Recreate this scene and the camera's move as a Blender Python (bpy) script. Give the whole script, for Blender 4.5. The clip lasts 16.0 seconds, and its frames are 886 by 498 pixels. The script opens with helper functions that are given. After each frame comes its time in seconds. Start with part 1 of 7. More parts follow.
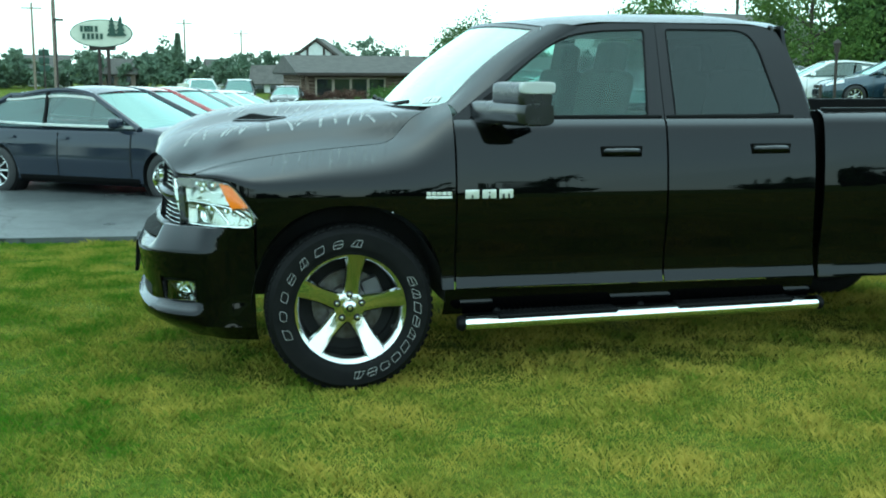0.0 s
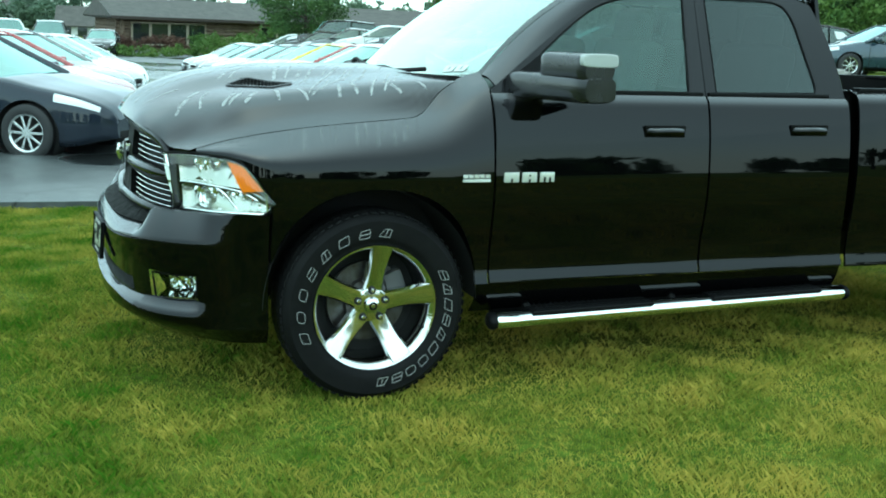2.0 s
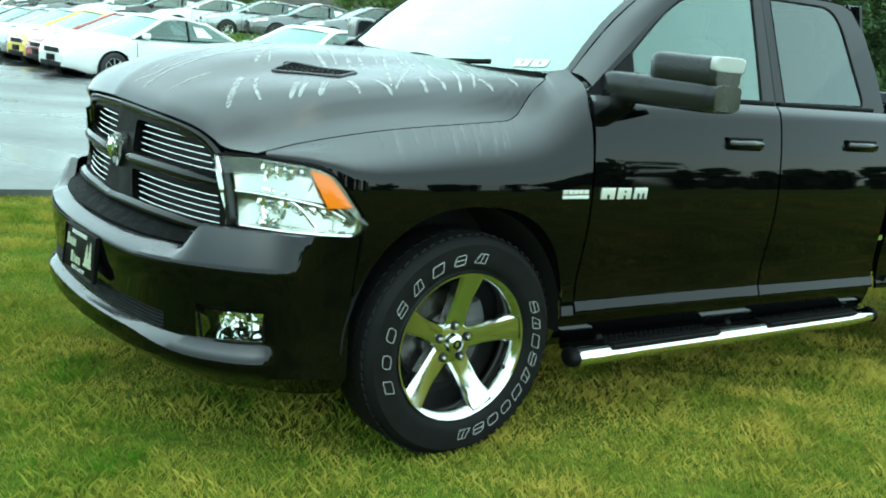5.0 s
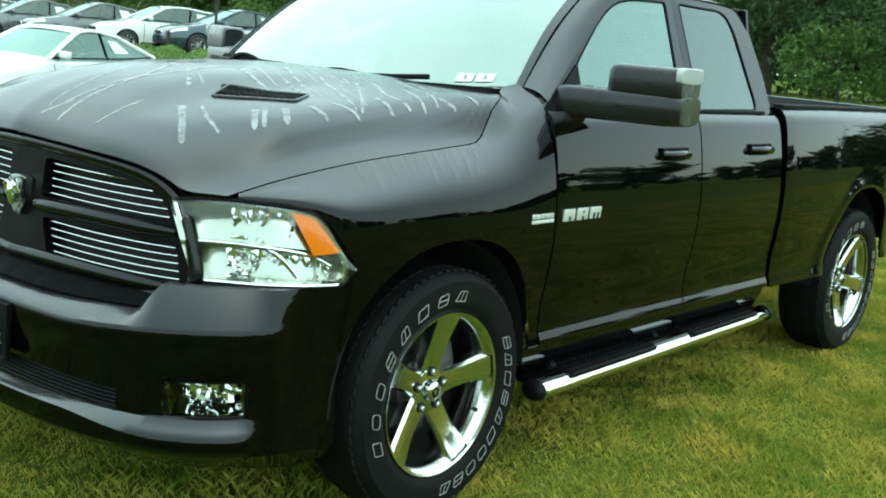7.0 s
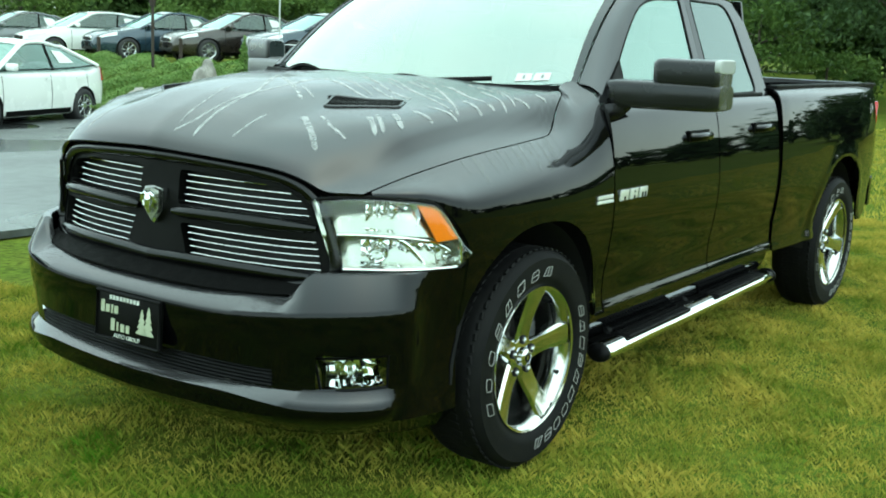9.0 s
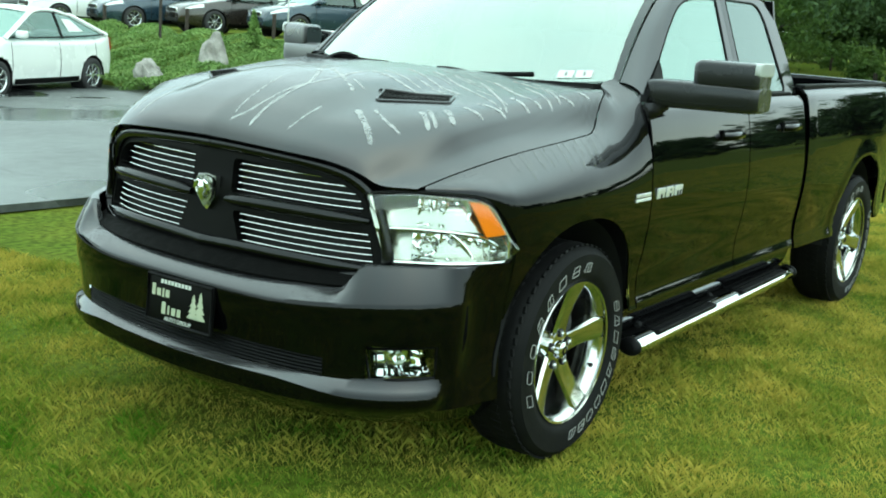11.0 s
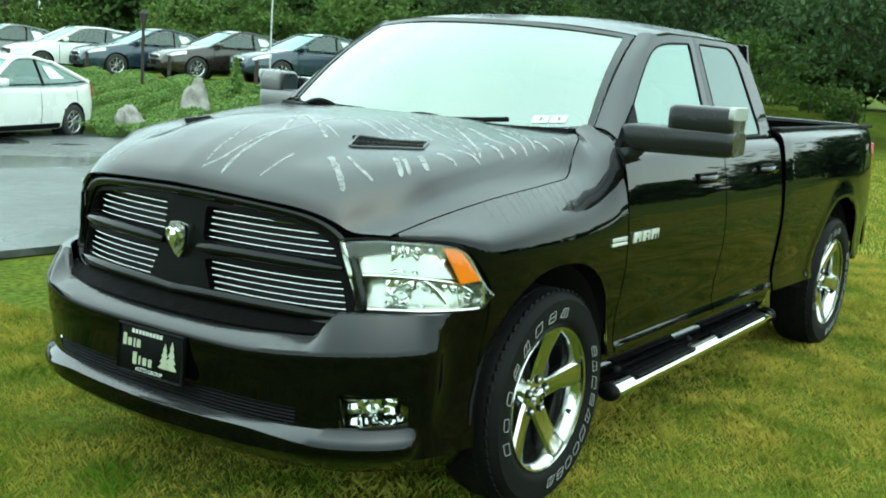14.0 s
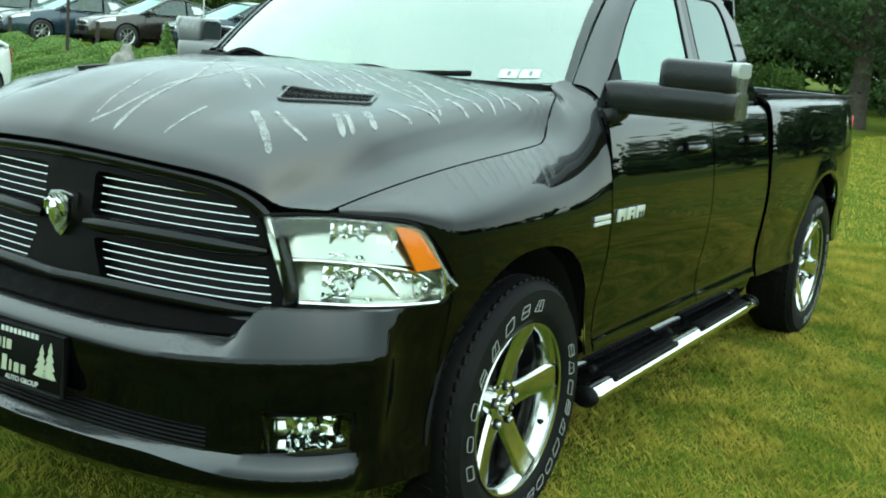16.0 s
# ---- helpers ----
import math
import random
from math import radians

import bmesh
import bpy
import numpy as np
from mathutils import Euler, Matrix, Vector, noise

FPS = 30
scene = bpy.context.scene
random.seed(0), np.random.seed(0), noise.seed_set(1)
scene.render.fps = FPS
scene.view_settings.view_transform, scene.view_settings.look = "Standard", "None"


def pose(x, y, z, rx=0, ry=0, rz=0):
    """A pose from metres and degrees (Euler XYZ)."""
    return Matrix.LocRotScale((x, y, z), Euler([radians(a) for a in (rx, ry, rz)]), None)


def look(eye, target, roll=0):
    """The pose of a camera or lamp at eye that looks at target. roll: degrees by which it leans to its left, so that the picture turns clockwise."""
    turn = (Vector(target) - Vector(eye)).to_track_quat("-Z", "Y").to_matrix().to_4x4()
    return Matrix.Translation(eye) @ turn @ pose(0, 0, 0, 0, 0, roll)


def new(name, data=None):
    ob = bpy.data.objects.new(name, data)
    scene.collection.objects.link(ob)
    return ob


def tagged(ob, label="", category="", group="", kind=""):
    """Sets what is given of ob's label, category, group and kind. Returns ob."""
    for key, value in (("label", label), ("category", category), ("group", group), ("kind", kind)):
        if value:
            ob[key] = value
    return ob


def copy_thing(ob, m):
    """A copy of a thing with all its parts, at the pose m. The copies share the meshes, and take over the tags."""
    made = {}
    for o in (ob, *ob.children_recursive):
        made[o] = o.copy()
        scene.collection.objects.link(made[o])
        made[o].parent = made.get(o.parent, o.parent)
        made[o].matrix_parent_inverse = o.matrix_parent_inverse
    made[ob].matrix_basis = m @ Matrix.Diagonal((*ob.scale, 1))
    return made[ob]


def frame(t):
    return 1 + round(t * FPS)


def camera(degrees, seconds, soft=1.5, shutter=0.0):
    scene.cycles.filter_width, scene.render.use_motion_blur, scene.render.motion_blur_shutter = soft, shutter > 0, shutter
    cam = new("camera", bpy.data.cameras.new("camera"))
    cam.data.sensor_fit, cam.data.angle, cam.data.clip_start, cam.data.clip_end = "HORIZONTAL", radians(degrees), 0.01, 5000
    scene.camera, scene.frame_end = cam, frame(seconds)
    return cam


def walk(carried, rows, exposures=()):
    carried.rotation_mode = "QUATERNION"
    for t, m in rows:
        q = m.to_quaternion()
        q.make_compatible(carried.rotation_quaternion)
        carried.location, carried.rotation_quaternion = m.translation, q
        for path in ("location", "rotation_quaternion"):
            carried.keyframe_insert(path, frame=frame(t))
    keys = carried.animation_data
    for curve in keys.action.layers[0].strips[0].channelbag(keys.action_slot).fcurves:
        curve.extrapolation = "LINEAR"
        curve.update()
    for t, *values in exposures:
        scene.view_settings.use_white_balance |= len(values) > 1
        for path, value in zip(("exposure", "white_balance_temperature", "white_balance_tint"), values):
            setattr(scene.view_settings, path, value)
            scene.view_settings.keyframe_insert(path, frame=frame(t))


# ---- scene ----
cam = camera(43.7, 16.0, soft=1.9)
PATH = [
    (0, (-0.624, -6.191, 1.563), (-0.224, -4.258, 1.242), 0.3),
    (0.5, (-0.844, -6.002, 1.59), (-0.41, -4.08, 1.25), 1.4),
    (1, (-0.995, -5.742, 1.58), (-0.485, -3.83, 1.291), 1.1),
    (1.5, (-1.192, -5.479, 1.599), (-0.621, -3.595, 1.244), 4.8),
    (2, (-1.417, -5.292, 1.6), (-0.693, -3.471, 1.202), 2.4),
    (2.5, (-1.591, -5.109, 1.56), (-0.812, -3.317, 1.13), 5.0),
    (3, (-1.725, -4.806, 1.535), (-0.851, -3.054, 1.132), 3.8),
    (3.5, (-1.882, -4.556, 1.574), (-0.994, -2.818, 1.135), 6.2),
    (4, (-2.075, -4.384, 1.57), (-1.06, -2.696, 1.222), 3.1),
    (4.2, (-2.131, -4.301, 1.553), (-1.1, -2.624, 1.202), 4.8),
    (6.3, (-2.541, -3.349, 1.511), (-1.201, -1.923, 1.093), 4.5),
    (6.5, (-2.571, -3.26, 1.511), (-1.202, -1.854, 1.123), 5.1),
    (7, (-2.657, -3.108, 1.517), (-1.136, -1.861, 1.153), 5.2),
    (7.5, (-2.843, -2.98, 1.494), (-1.193, -1.903, 1.153), 3.2),
    (8, (-3.068, -2.913, 1.527), (-1.42, -1.831, 1.191), 4.2),
    (8.5, (-3.209, -2.912, 1.541), (-1.606, -1.769, 1.191), 4.1),
    (9, (-3.36, -2.94, 1.544), (-1.758, -1.802, 1.17), 2.5),
    (9.2, (-3.455, -3.003, 1.6), (-1.89, -1.827, 1.193), 2.6),
    (11.3, (-3.521, -2.817, 1.607), (-1.915, -1.699, 1.195), 4.4),
    (11.5, (-3.514, -2.815, 1.599), (-1.911, -1.688, 1.202), 4.5),
    (12, (-3.515, -2.801, 1.599), (-1.907, -1.68, 1.202), 4.8),
    (12.5, (-3.511, -2.783, 1.606), (-1.893, -1.673, 1.222), 5.3),
    (13, (-3.501, -2.794, 1.607), (-1.868, -1.703, 1.231), 4.6),
    (13.5, (-3.501, -2.813, 1.61), (-1.88, -1.698, 1.249), 4.4),
    (14, (-3.477, -2.842, 1.614), (-1.849, -1.729, 1.278), 3.9),
    (14.5, (-3.421, -2.881, 1.599), (-1.811, -1.749, 1.246), 3.7),
    (15, (-3.275, -2.819, 1.556), (-1.629, -1.763, 1.136), 4.7),
    (15.5, (-3.046, -2.601, 1.522), (-1.368, -1.583, 1.132), 3.8),
    (16, (-2.911, -2.412, 1.495), (-1.226, -1.399, 1.127), 4.9),
]
walk(cam, [(t, look(eye, target, roll)) for t, eye, target, roll in PATH],
     exposures=[(0, 0.2, 5600, -20), (0.5, 0.25, 5600, -20), (1.0, 0.36, 5700, -19), (2, 0.27, 5700, -19), (2.5, 0.38, 5650, -19), (3.5, 0.66, 5750, -18), (4, 0.70, 5850, -18), (6.5, 0.30, 6250, -16), (7.5, 0.42, 6350, -15), (9, 0.42, 6450, -15), (12.5, 0.46, 6500, -15), (14, 0.44, 6500, -15), (16, 0.34, 6450, -15)])

# overcast daylight: a bright veiled sky and one very wide, weak sun
world = bpy.data.worlds.new("overcast_sky")
scene.world = world
world.use_nodes = True
wn = world.node_tree.nodes
wl = world.node_tree.links
wn.clear()
w_out = wn.new("ShaderNodeOutputWorld")
w_bg = wn.new("ShaderNodeBackground")
w_sky = wn.new("ShaderNodeTexSky")
w_sky.sky_type = "NISHITA"
w_sky.sun_disc = False
w_sky.sun_elevation = radians(55)
w_sky.sun_rotation = radians(200)
w_bg.inputs["Strength"].default_value = 0.1
w_bg2 = wn.new("ShaderNodeBackground")
w_geo = wn.new("ShaderNodeTexCoord")
w_noise = wn.new("ShaderNodeTexNoise")
w_noise.inputs["Scale"].default_value = 1.6
w_noise.inputs["Detail"].default_value = 3.0
w_ramp = wn.new("ShaderNodeValToRGB")
w_ramp.color_ramp.elements[0].position = 0.3
w_ramp.color_ramp.elements[0].color = (0.80, 0.95, 0.97, 1)
w_ramp.color_ramp.elements[1].position = 0.7
w_ramp.color_ramp.elements[1].color = (1.0, 1.05, 1.05, 1)
w_bg2.inputs["Strength"].default_value = 1.25
w_add = wn.new("ShaderNodeAddShader")
wl.new(w_sky.outputs["Color"], w_bg.inputs["Color"])
wl.new(w_geo.outputs["Generated"], w_noise.inputs["Vector"])
wl.new(w_noise.outputs["Fac"], w_ramp.inputs["Fac"])
wl.new(w_ramp.outputs["Color"], w_bg2.inputs["Color"])
wl.new(w_bg.outputs["Background"], w_add.inputs[0])
wl.new(w_bg2.outputs["Background"], w_add.inputs[1])
wl.new(w_add.outputs["Shader"], w_out.inputs["Surface"])

sun_data = bpy.data.lights.new("sun", "SUN")
sun_data.energy = 0.5
sun_data.angle = radians(150)
sun_data.color = (1.0, 0.97, 0.92)
sun = new("sun", sun_data)
sun.matrix_world = look((-8, -10, 30), (0, 0, 0))


# ---------------------------------------------------------------- materials
def mat(name, color, rough=0.5, metal=0.0, color2=None, scale=8.0, bump=0.0, bump_scale=60.0, coat=0.0,
        rough2=None, spec=0.5, transmission=0.0, emit=None, detail=6.0, alpha=1.0, per_object=0.0, fine=None):
    m = bpy.data.materials.new(name)
    m.use_nodes = True
    nt = m.node_tree
    b = nt.nodes["Principled BSDF"]
    b.inputs["Base Color"].default_value = (*color, 1)
    b.inputs["Roughness"].default_value = rough
    b.inputs["Metallic"].default_value = metal
    b.inputs["Coat Weight"].default_value = coat
    b.inputs["Coat Roughness"].default_value = 0.03
    b.inputs["Specular IOR Level"].default_value = spec
    b.inputs["Transmission Weight"].default_value = transmission
    b.inputs["Alpha"].default_value = alpha
    tc = nt.nodes.new("ShaderNodeTexCoord")
    if color2 is not None or rough2 is not None:
        n = nt.nodes.new("ShaderNodeTexNoise")
        n.inputs["Scale"].default_value = scale
        n.inputs["Detail"].default_value = detail
        nt.links.new(tc.outputs["Object"], n.inputs["Vector"])
        ramp = nt.nodes.new("ShaderNodeMapRange")
        ramp.inputs["From Min"].default_value = 0.32
        ramp.inputs["From Max"].default_value = 0.68
        nt.links.new(n.outputs["Fac"], ramp.inputs["Value"])
        if color2 is not None:
            mix = nt.nodes.new("ShaderNodeMix")
            mix.data_type = "RGBA"
            mix.inputs["A"].default_value = (*color, 1)
            mix.inputs["B"].default_value = (*color2, 1)
            nt.links.new(ramp.outputs["Result"], mix.inputs["Factor"])
            last = mix.outputs["Result"]
            if fine is not None:
                n3 = nt.nodes.new("ShaderNodeTexNoise")
                n3.inputs["Scale"].default_value = scale * 22
                n3.inputs["Detail"].default_value = 4.0
                nt.links.new(tc.outputs["Object"], n3.inputs["Vector"])
                mix2 = nt.nodes.new("ShaderNodeMix")
                mix2.data_type = "RGBA"
                mix2.blend_type = "MULTIPLY"
                r2 = nt.nodes.new("ShaderNodeMapRange")
                r2.inputs["From Min"].default_value = 0.3
                r2.inputs["From Max"].default_value = 0.7
                r2.inputs["To Min"].default_value = 1.0 - fine
                r2.inputs["To Max"].default_value = 1.0 + fine
                nt.links.new(n3.outputs["Fac"], r2.inputs["Value"])
                mix2.inputs["Factor"].default_value = 1.0
                nt.links.new(last, mix2.inputs["A"])
                nt.links.new(r2.outputs["Result"], mix2.inputs["B"])
                last = mix2.outputs["Result"]
            nt.links.new(last, b.inputs["Base Color"])
        if rough2 is not None:
            mr = nt.nodes.new("ShaderNodeMapRange")
            mr.inputs["To Min"].default_value = rough
            mr.inputs["To Max"].default_value = rough2
            nt.links.new(ramp.outputs["Result"], mr.inputs["Value"])
            nt.links.new(mr.outputs["Result"], b.inputs["Roughness"])
    if bump > 0:
        n2 = nt.nodes.new("ShaderNodeTexNoise")
        n2.inputs["Scale"].default_value = bump_scale
        n2.inputs["Detail"].default_value = 4.0
        nt.links.new(tc.outputs["Object"], n2.inputs["Vector"])
        bn = nt.nodes.new("ShaderNodeBump")
        bn.inputs["Strength"].default_value = bump
        bn.inputs["Distance"].default_value = 0.01
        nt.links.new(n2.outputs["Fac"], bn.inputs["Height"])
        nt.links.new(bn.outputs["Normal"], b.inputs["Normal"])
    if emit:
        b.inputs["Emission Color"].default_value = (*color, 1)
        b.inputs["Emission Strength"].default_value = emit
    return m


def gloss_paint(name, color, rough, f0, top, power):
    """Dark lacquer: a clear mirror coat that strengthens with the angle of sight."""
    m = bpy.data.materials.new(name)
    m.use_nodes = True
    nt = m.node_tree
    b = nt.nodes["Principled BSDF"]
    b.inputs["Base Color"].default_value = (*color, 1)
    b.inputs["Roughness"].default_value = 0.6
    b.inputs["Specular IOR Level"].default_value = 0.0
    gl = nt.nodes.new("ShaderNodeBsdfGlossy")
    gl.name = "Lacquer"
    gl.inputs["Color"].default_value = (0.97, 0.97, 1.0, 1)
    gl.inputs["Roughness"].default_value = rough
    lw = nt.nodes.new("ShaderNodeLayerWeight")
    lw.inputs["Blend"].default_value = 0.5
    pw = nt.nodes.new("ShaderNodeMath")
    pw.name = "Angle"
    pw.operation = "POWER"
    pw.inputs[1].default_value = power
    ma = nt.nodes.new("ShaderNodeMath")
    ma.name = "Strength"
    ma.operation = "MULTIPLY_ADD"
    ma.inputs[1].default_value = top
    ma.inputs[2].default_value = f0
    ma.use_clamp = True
    mx = nt.nodes.new("ShaderNodeMixShader")
    nt.links.new(lw.outputs["Facing"], pw.inputs[0])
    nt.links.new(pw.outputs["Value"], ma.inputs[0])
    nt.links.new(ma.outputs["Value"], mx.inputs["Fac"])
    nt.links.new(b.outputs["BSDF"], mx.inputs[1])
    nt.links.new(gl.outputs["BSDF"], mx.inputs[2])
    nt.links.new(mx.outputs["Shader"], nt.nodes["Material Output"].inputs["Surface"])
    tc = nt.nodes.new("ShaderNodeTexCoord")
    n = nt.nodes.new("ShaderNodeTexNoise")
    n.inputs["Scale"].default_value = 4.0
    n.inputs["Detail"].default_value = 6.0
    mr = nt.nodes.new("ShaderNodeMapRange")
    mr.name = "Haze"
    mr.inputs["From Min"].default_value = 0.35
    mr.inputs["From Max"].default_value = 0.65
    mr.inputs["To Min"].default_value = rough * 0.7
    mr.inputs["To Max"].default_value = rough * 1.6
    nt.links.new(tc.outputs["Object"], n.inputs["Vector"])
    nt.links.new(n.outputs["Fac"], mr.inputs["Value"])
    nt.links.new(mr.outputs["Result"], gl.inputs["Roughness"])
    return m


def rained_paint(name, color, film, rough, f0, top, power, wet_rough, wet_f0, wet_top, wet_power, beads):
    """Gloss paint, clean where upright and beaded with fine rain where it lies flat; there its colour is also paled for
    scattered sky light.
    """
    m = gloss_paint(name, color, rough, f0, top, power)
    nt = m.node_tree
    gl, ma, pw, haze = nt.nodes["Lacquer"], nt.nodes["Strength"], nt.nodes["Angle"], nt.nodes["Haze"]
    geo = nt.nodes.new("ShaderNodeNewGeometry")
    sx = nt.nodes.new("ShaderNodeSeparateXYZ")
    nt.links.new(geo.outputs["Normal"], sx.inputs["Vector"])
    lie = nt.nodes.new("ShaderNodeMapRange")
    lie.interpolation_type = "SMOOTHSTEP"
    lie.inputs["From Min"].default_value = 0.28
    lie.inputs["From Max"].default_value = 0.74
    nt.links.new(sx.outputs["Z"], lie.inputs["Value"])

    flat = nt.nodes.new("ShaderNodeMapRange")
    flat.interpolation_type = "SMOOTHSTEP"
    flat.inputs["From Min"].default_value = 0.52
    flat.inputs["From Max"].default_value = 0.90
    nt.links.new(sx.outputs["Z"], flat.inputs["Value"])

    def blend(a, b, to, by=lie):
        mr = nt.nodes.new("ShaderNodeMapRange")
        mr.inputs["To Min"].default_value = a
        mr.inputs["To Max"].default_value = b
        nt.links.new(by.outputs["Result"], mr.inputs["Value"])
        nt.links.new(mr.outputs["Result"], to)
        return mr

    blend(power, wet_power, pw.inputs[1])
    blend(top, wet_top, ma.inputs[1])
    blend(f0, wet_f0, ma.inputs[2])
    blend(rough * 0.7, wet_rough * 0.8, haze.inputs["To Min"], flat)
    blend(rough * 1.6, wet_rough * 1.25, haze.inputs["To Max"], flat)
    # paler base on upward faces: sky light scattered by the beads, put into colour
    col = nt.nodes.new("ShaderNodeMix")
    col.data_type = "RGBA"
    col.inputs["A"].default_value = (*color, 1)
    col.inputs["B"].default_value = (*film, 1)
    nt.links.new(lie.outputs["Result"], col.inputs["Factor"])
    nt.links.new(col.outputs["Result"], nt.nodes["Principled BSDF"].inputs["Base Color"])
    tc = nt.nodes.new("ShaderNodeTexCoord")
    v = nt.nodes.new("ShaderNodeTexVoronoi")
    v.inputs["Scale"].default_value = 120.0
    nt.links.new(tc.outputs["Object"], v.inputs["Vector"])
    patch = nt.nodes.new("ShaderNodeTexNoise")
    patch.inputs["Scale"].default_value = 5.0
    patch.inputs["Detail"].default_value = 5.0
    nt.links.new(tc.outputs["Object"], patch.inputs["Vector"])
    size = nt.nodes.new("ShaderNodeMapRange")
    size.inputs["From Min"].default_value = 0.35
    size.inputs["From Max"].default_value = 0.65
    size.inputs["To Min"].default_value = 0.16
    size.inputs["To Max"].default_value = 0.46
    nt.links.new(patch.outputs["Fac"], size.inputs["Value"])
    mr = nt.nodes.new("ShaderNodeMapRange")
    mr.inputs["To Min"].default_value = 1.0
    mr.inputs["To Max"].default_value = 0.0
    nt.links.new(size.outputs["Result"], mr.inputs["From Max"])
    nt.links.new(v.outputs["Distance"], mr.inputs["Value"])
    bn = nt.nodes.new("ShaderNodeBump")
    bn.inputs["Distance"].default_value = 0.0022
    blend(0.0, beads, bn.inputs["Strength"], flat)
    nt.links.new(mr.outputs["Result"], bn.inputs["Height"])
    nt.links.new(bn.outputs["Normal"], gl.inputs["Normal"])
    return m


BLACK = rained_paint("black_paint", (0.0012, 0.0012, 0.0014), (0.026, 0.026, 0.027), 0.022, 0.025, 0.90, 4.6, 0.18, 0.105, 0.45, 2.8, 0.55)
FRIT = gloss_paint("black_glass_border", (0.01, 0.012, 0.012), 0.10, 0.06, 0.35, 2.0)
MIRROR_SHELL = gloss_paint("mirror_shell_plastic", (0.010, 0.010, 0.011), 0.24, 0.03, 0.5, 1.6)
TRIM = mat("black_plastic", (0.005, 0.005, 0.0055), 0.42, rough2=0.6, scale=20, bump=0.05, bump_scale=400, spec=0.10)
SATIN = mat("satin_black", (0.0022, 0.0022, 0.0022), 0.36, rough2=0.5, scale=14, spec=0.10)
# near-black; on sheets behind openings and in recesses it stands in for shade
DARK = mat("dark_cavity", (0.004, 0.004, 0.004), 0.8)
CHROME = mat("chrome", (0.86, 0.87, 0.86), 0.04, 1.0, rough2=0.09, scale=9)
WHEEL_CHROME = mat("wheel_chrome", (0.66, 0.67, 0.66), 0.07, 1.0, rough2=0.16, scale=14)
SILVER = mat("silver_reflector", (0.48, 0.50, 0.45), 0.20, 0.95, bump=0.06, bump_scale=30)
RUBBER = mat("tyre_rubber", (0.004, 0.004, 0.0045), 0.62, color2=(0.007, 0.007, 0.007), scale=14, bump=0.08, bump_scale=220, spec=0.12)
WHITE_LETTER = mat("white_rubber", (0.42, 0.42, 0.41), 0.6, color2=(0.28, 0.28, 0.27), scale=40)
AMBER = mat("amber_lens", (0.80, 0.19, 0.002), 0.40, bump=0.3, bump_scale=90, spec=0.2)
RED_LENS = mat("red_lens", (0.5, 0.012, 0.01), 0.12, coat=0.8)
GREYLEATHER = mat("seat_fabric", (0.035, 0.035, 0.036), 0.85, color2=(0.05, 0.05, 0.05), scale=30)
DASH = mat("dashboard", (0.16, 0.17, 0.165), 0.7, color2=(0.2, 0.21, 0.2), scale=12)
BADGE = mat("bright_badge", (0.78, 0.80, 0.78), 0.22, 0.45)
STICKER = mat("sticker_paper", (0.7, 0.72, 0.70), 0.6, color2=(0.6, 0.62, 0.6), scale=60)
STREAK = mat("dried_water_streak", (0.62, 0.63, 0.63), 0.8, color2=(0.46, 0.47, 0.47), scale=30, detail=8, spec=0.1)


def film_alpha(m, lo, hi, scale):
    """Lets the paint show unevenly through a dried water film."""
    nt = m.node_tree
    tc = nt.nodes.new("ShaderNodeTexCoord")
    n = nt.nodes.new("ShaderNodeTexNoise")
    n.inputs["Scale"].default_value = scale
    n.inputs["Detail"].default_value = 6.0
    mr = nt.nodes.new("ShaderNodeMapRange")
    mr.inputs["From Min"].default_value = 0.35
    mr.inputs["From Max"].default_value = 0.62
    mr.inputs["To Min"].default_value = lo
    mr.inputs["To Max"].default_value = hi
    nt.links.new(tc.outputs["Object"], n.inputs["Vector"])
    nt.links.new(n.outputs["Fac"], mr.inputs["Value"])
    nt.links.new(mr.outputs["Result"], nt.nodes["Principled BSDF"].inputs["Alpha"])


film_alpha(STREAK, 0.18, 0.75, 30.0)
WHITE_PAINT = mat("white_print", (0.62, 0.64, 0.6), 0.5)
CREAM_PRINT = mat("pale_green_print", (0.40, 0.43, 0.31), 0.5)
GREY_PRINT = mat("grey_print", (0.22, 0.24, 0.23), 0.6)
RED_PRINT = mat("red_print", (0.3, 0.03, 0.03), 0.5)


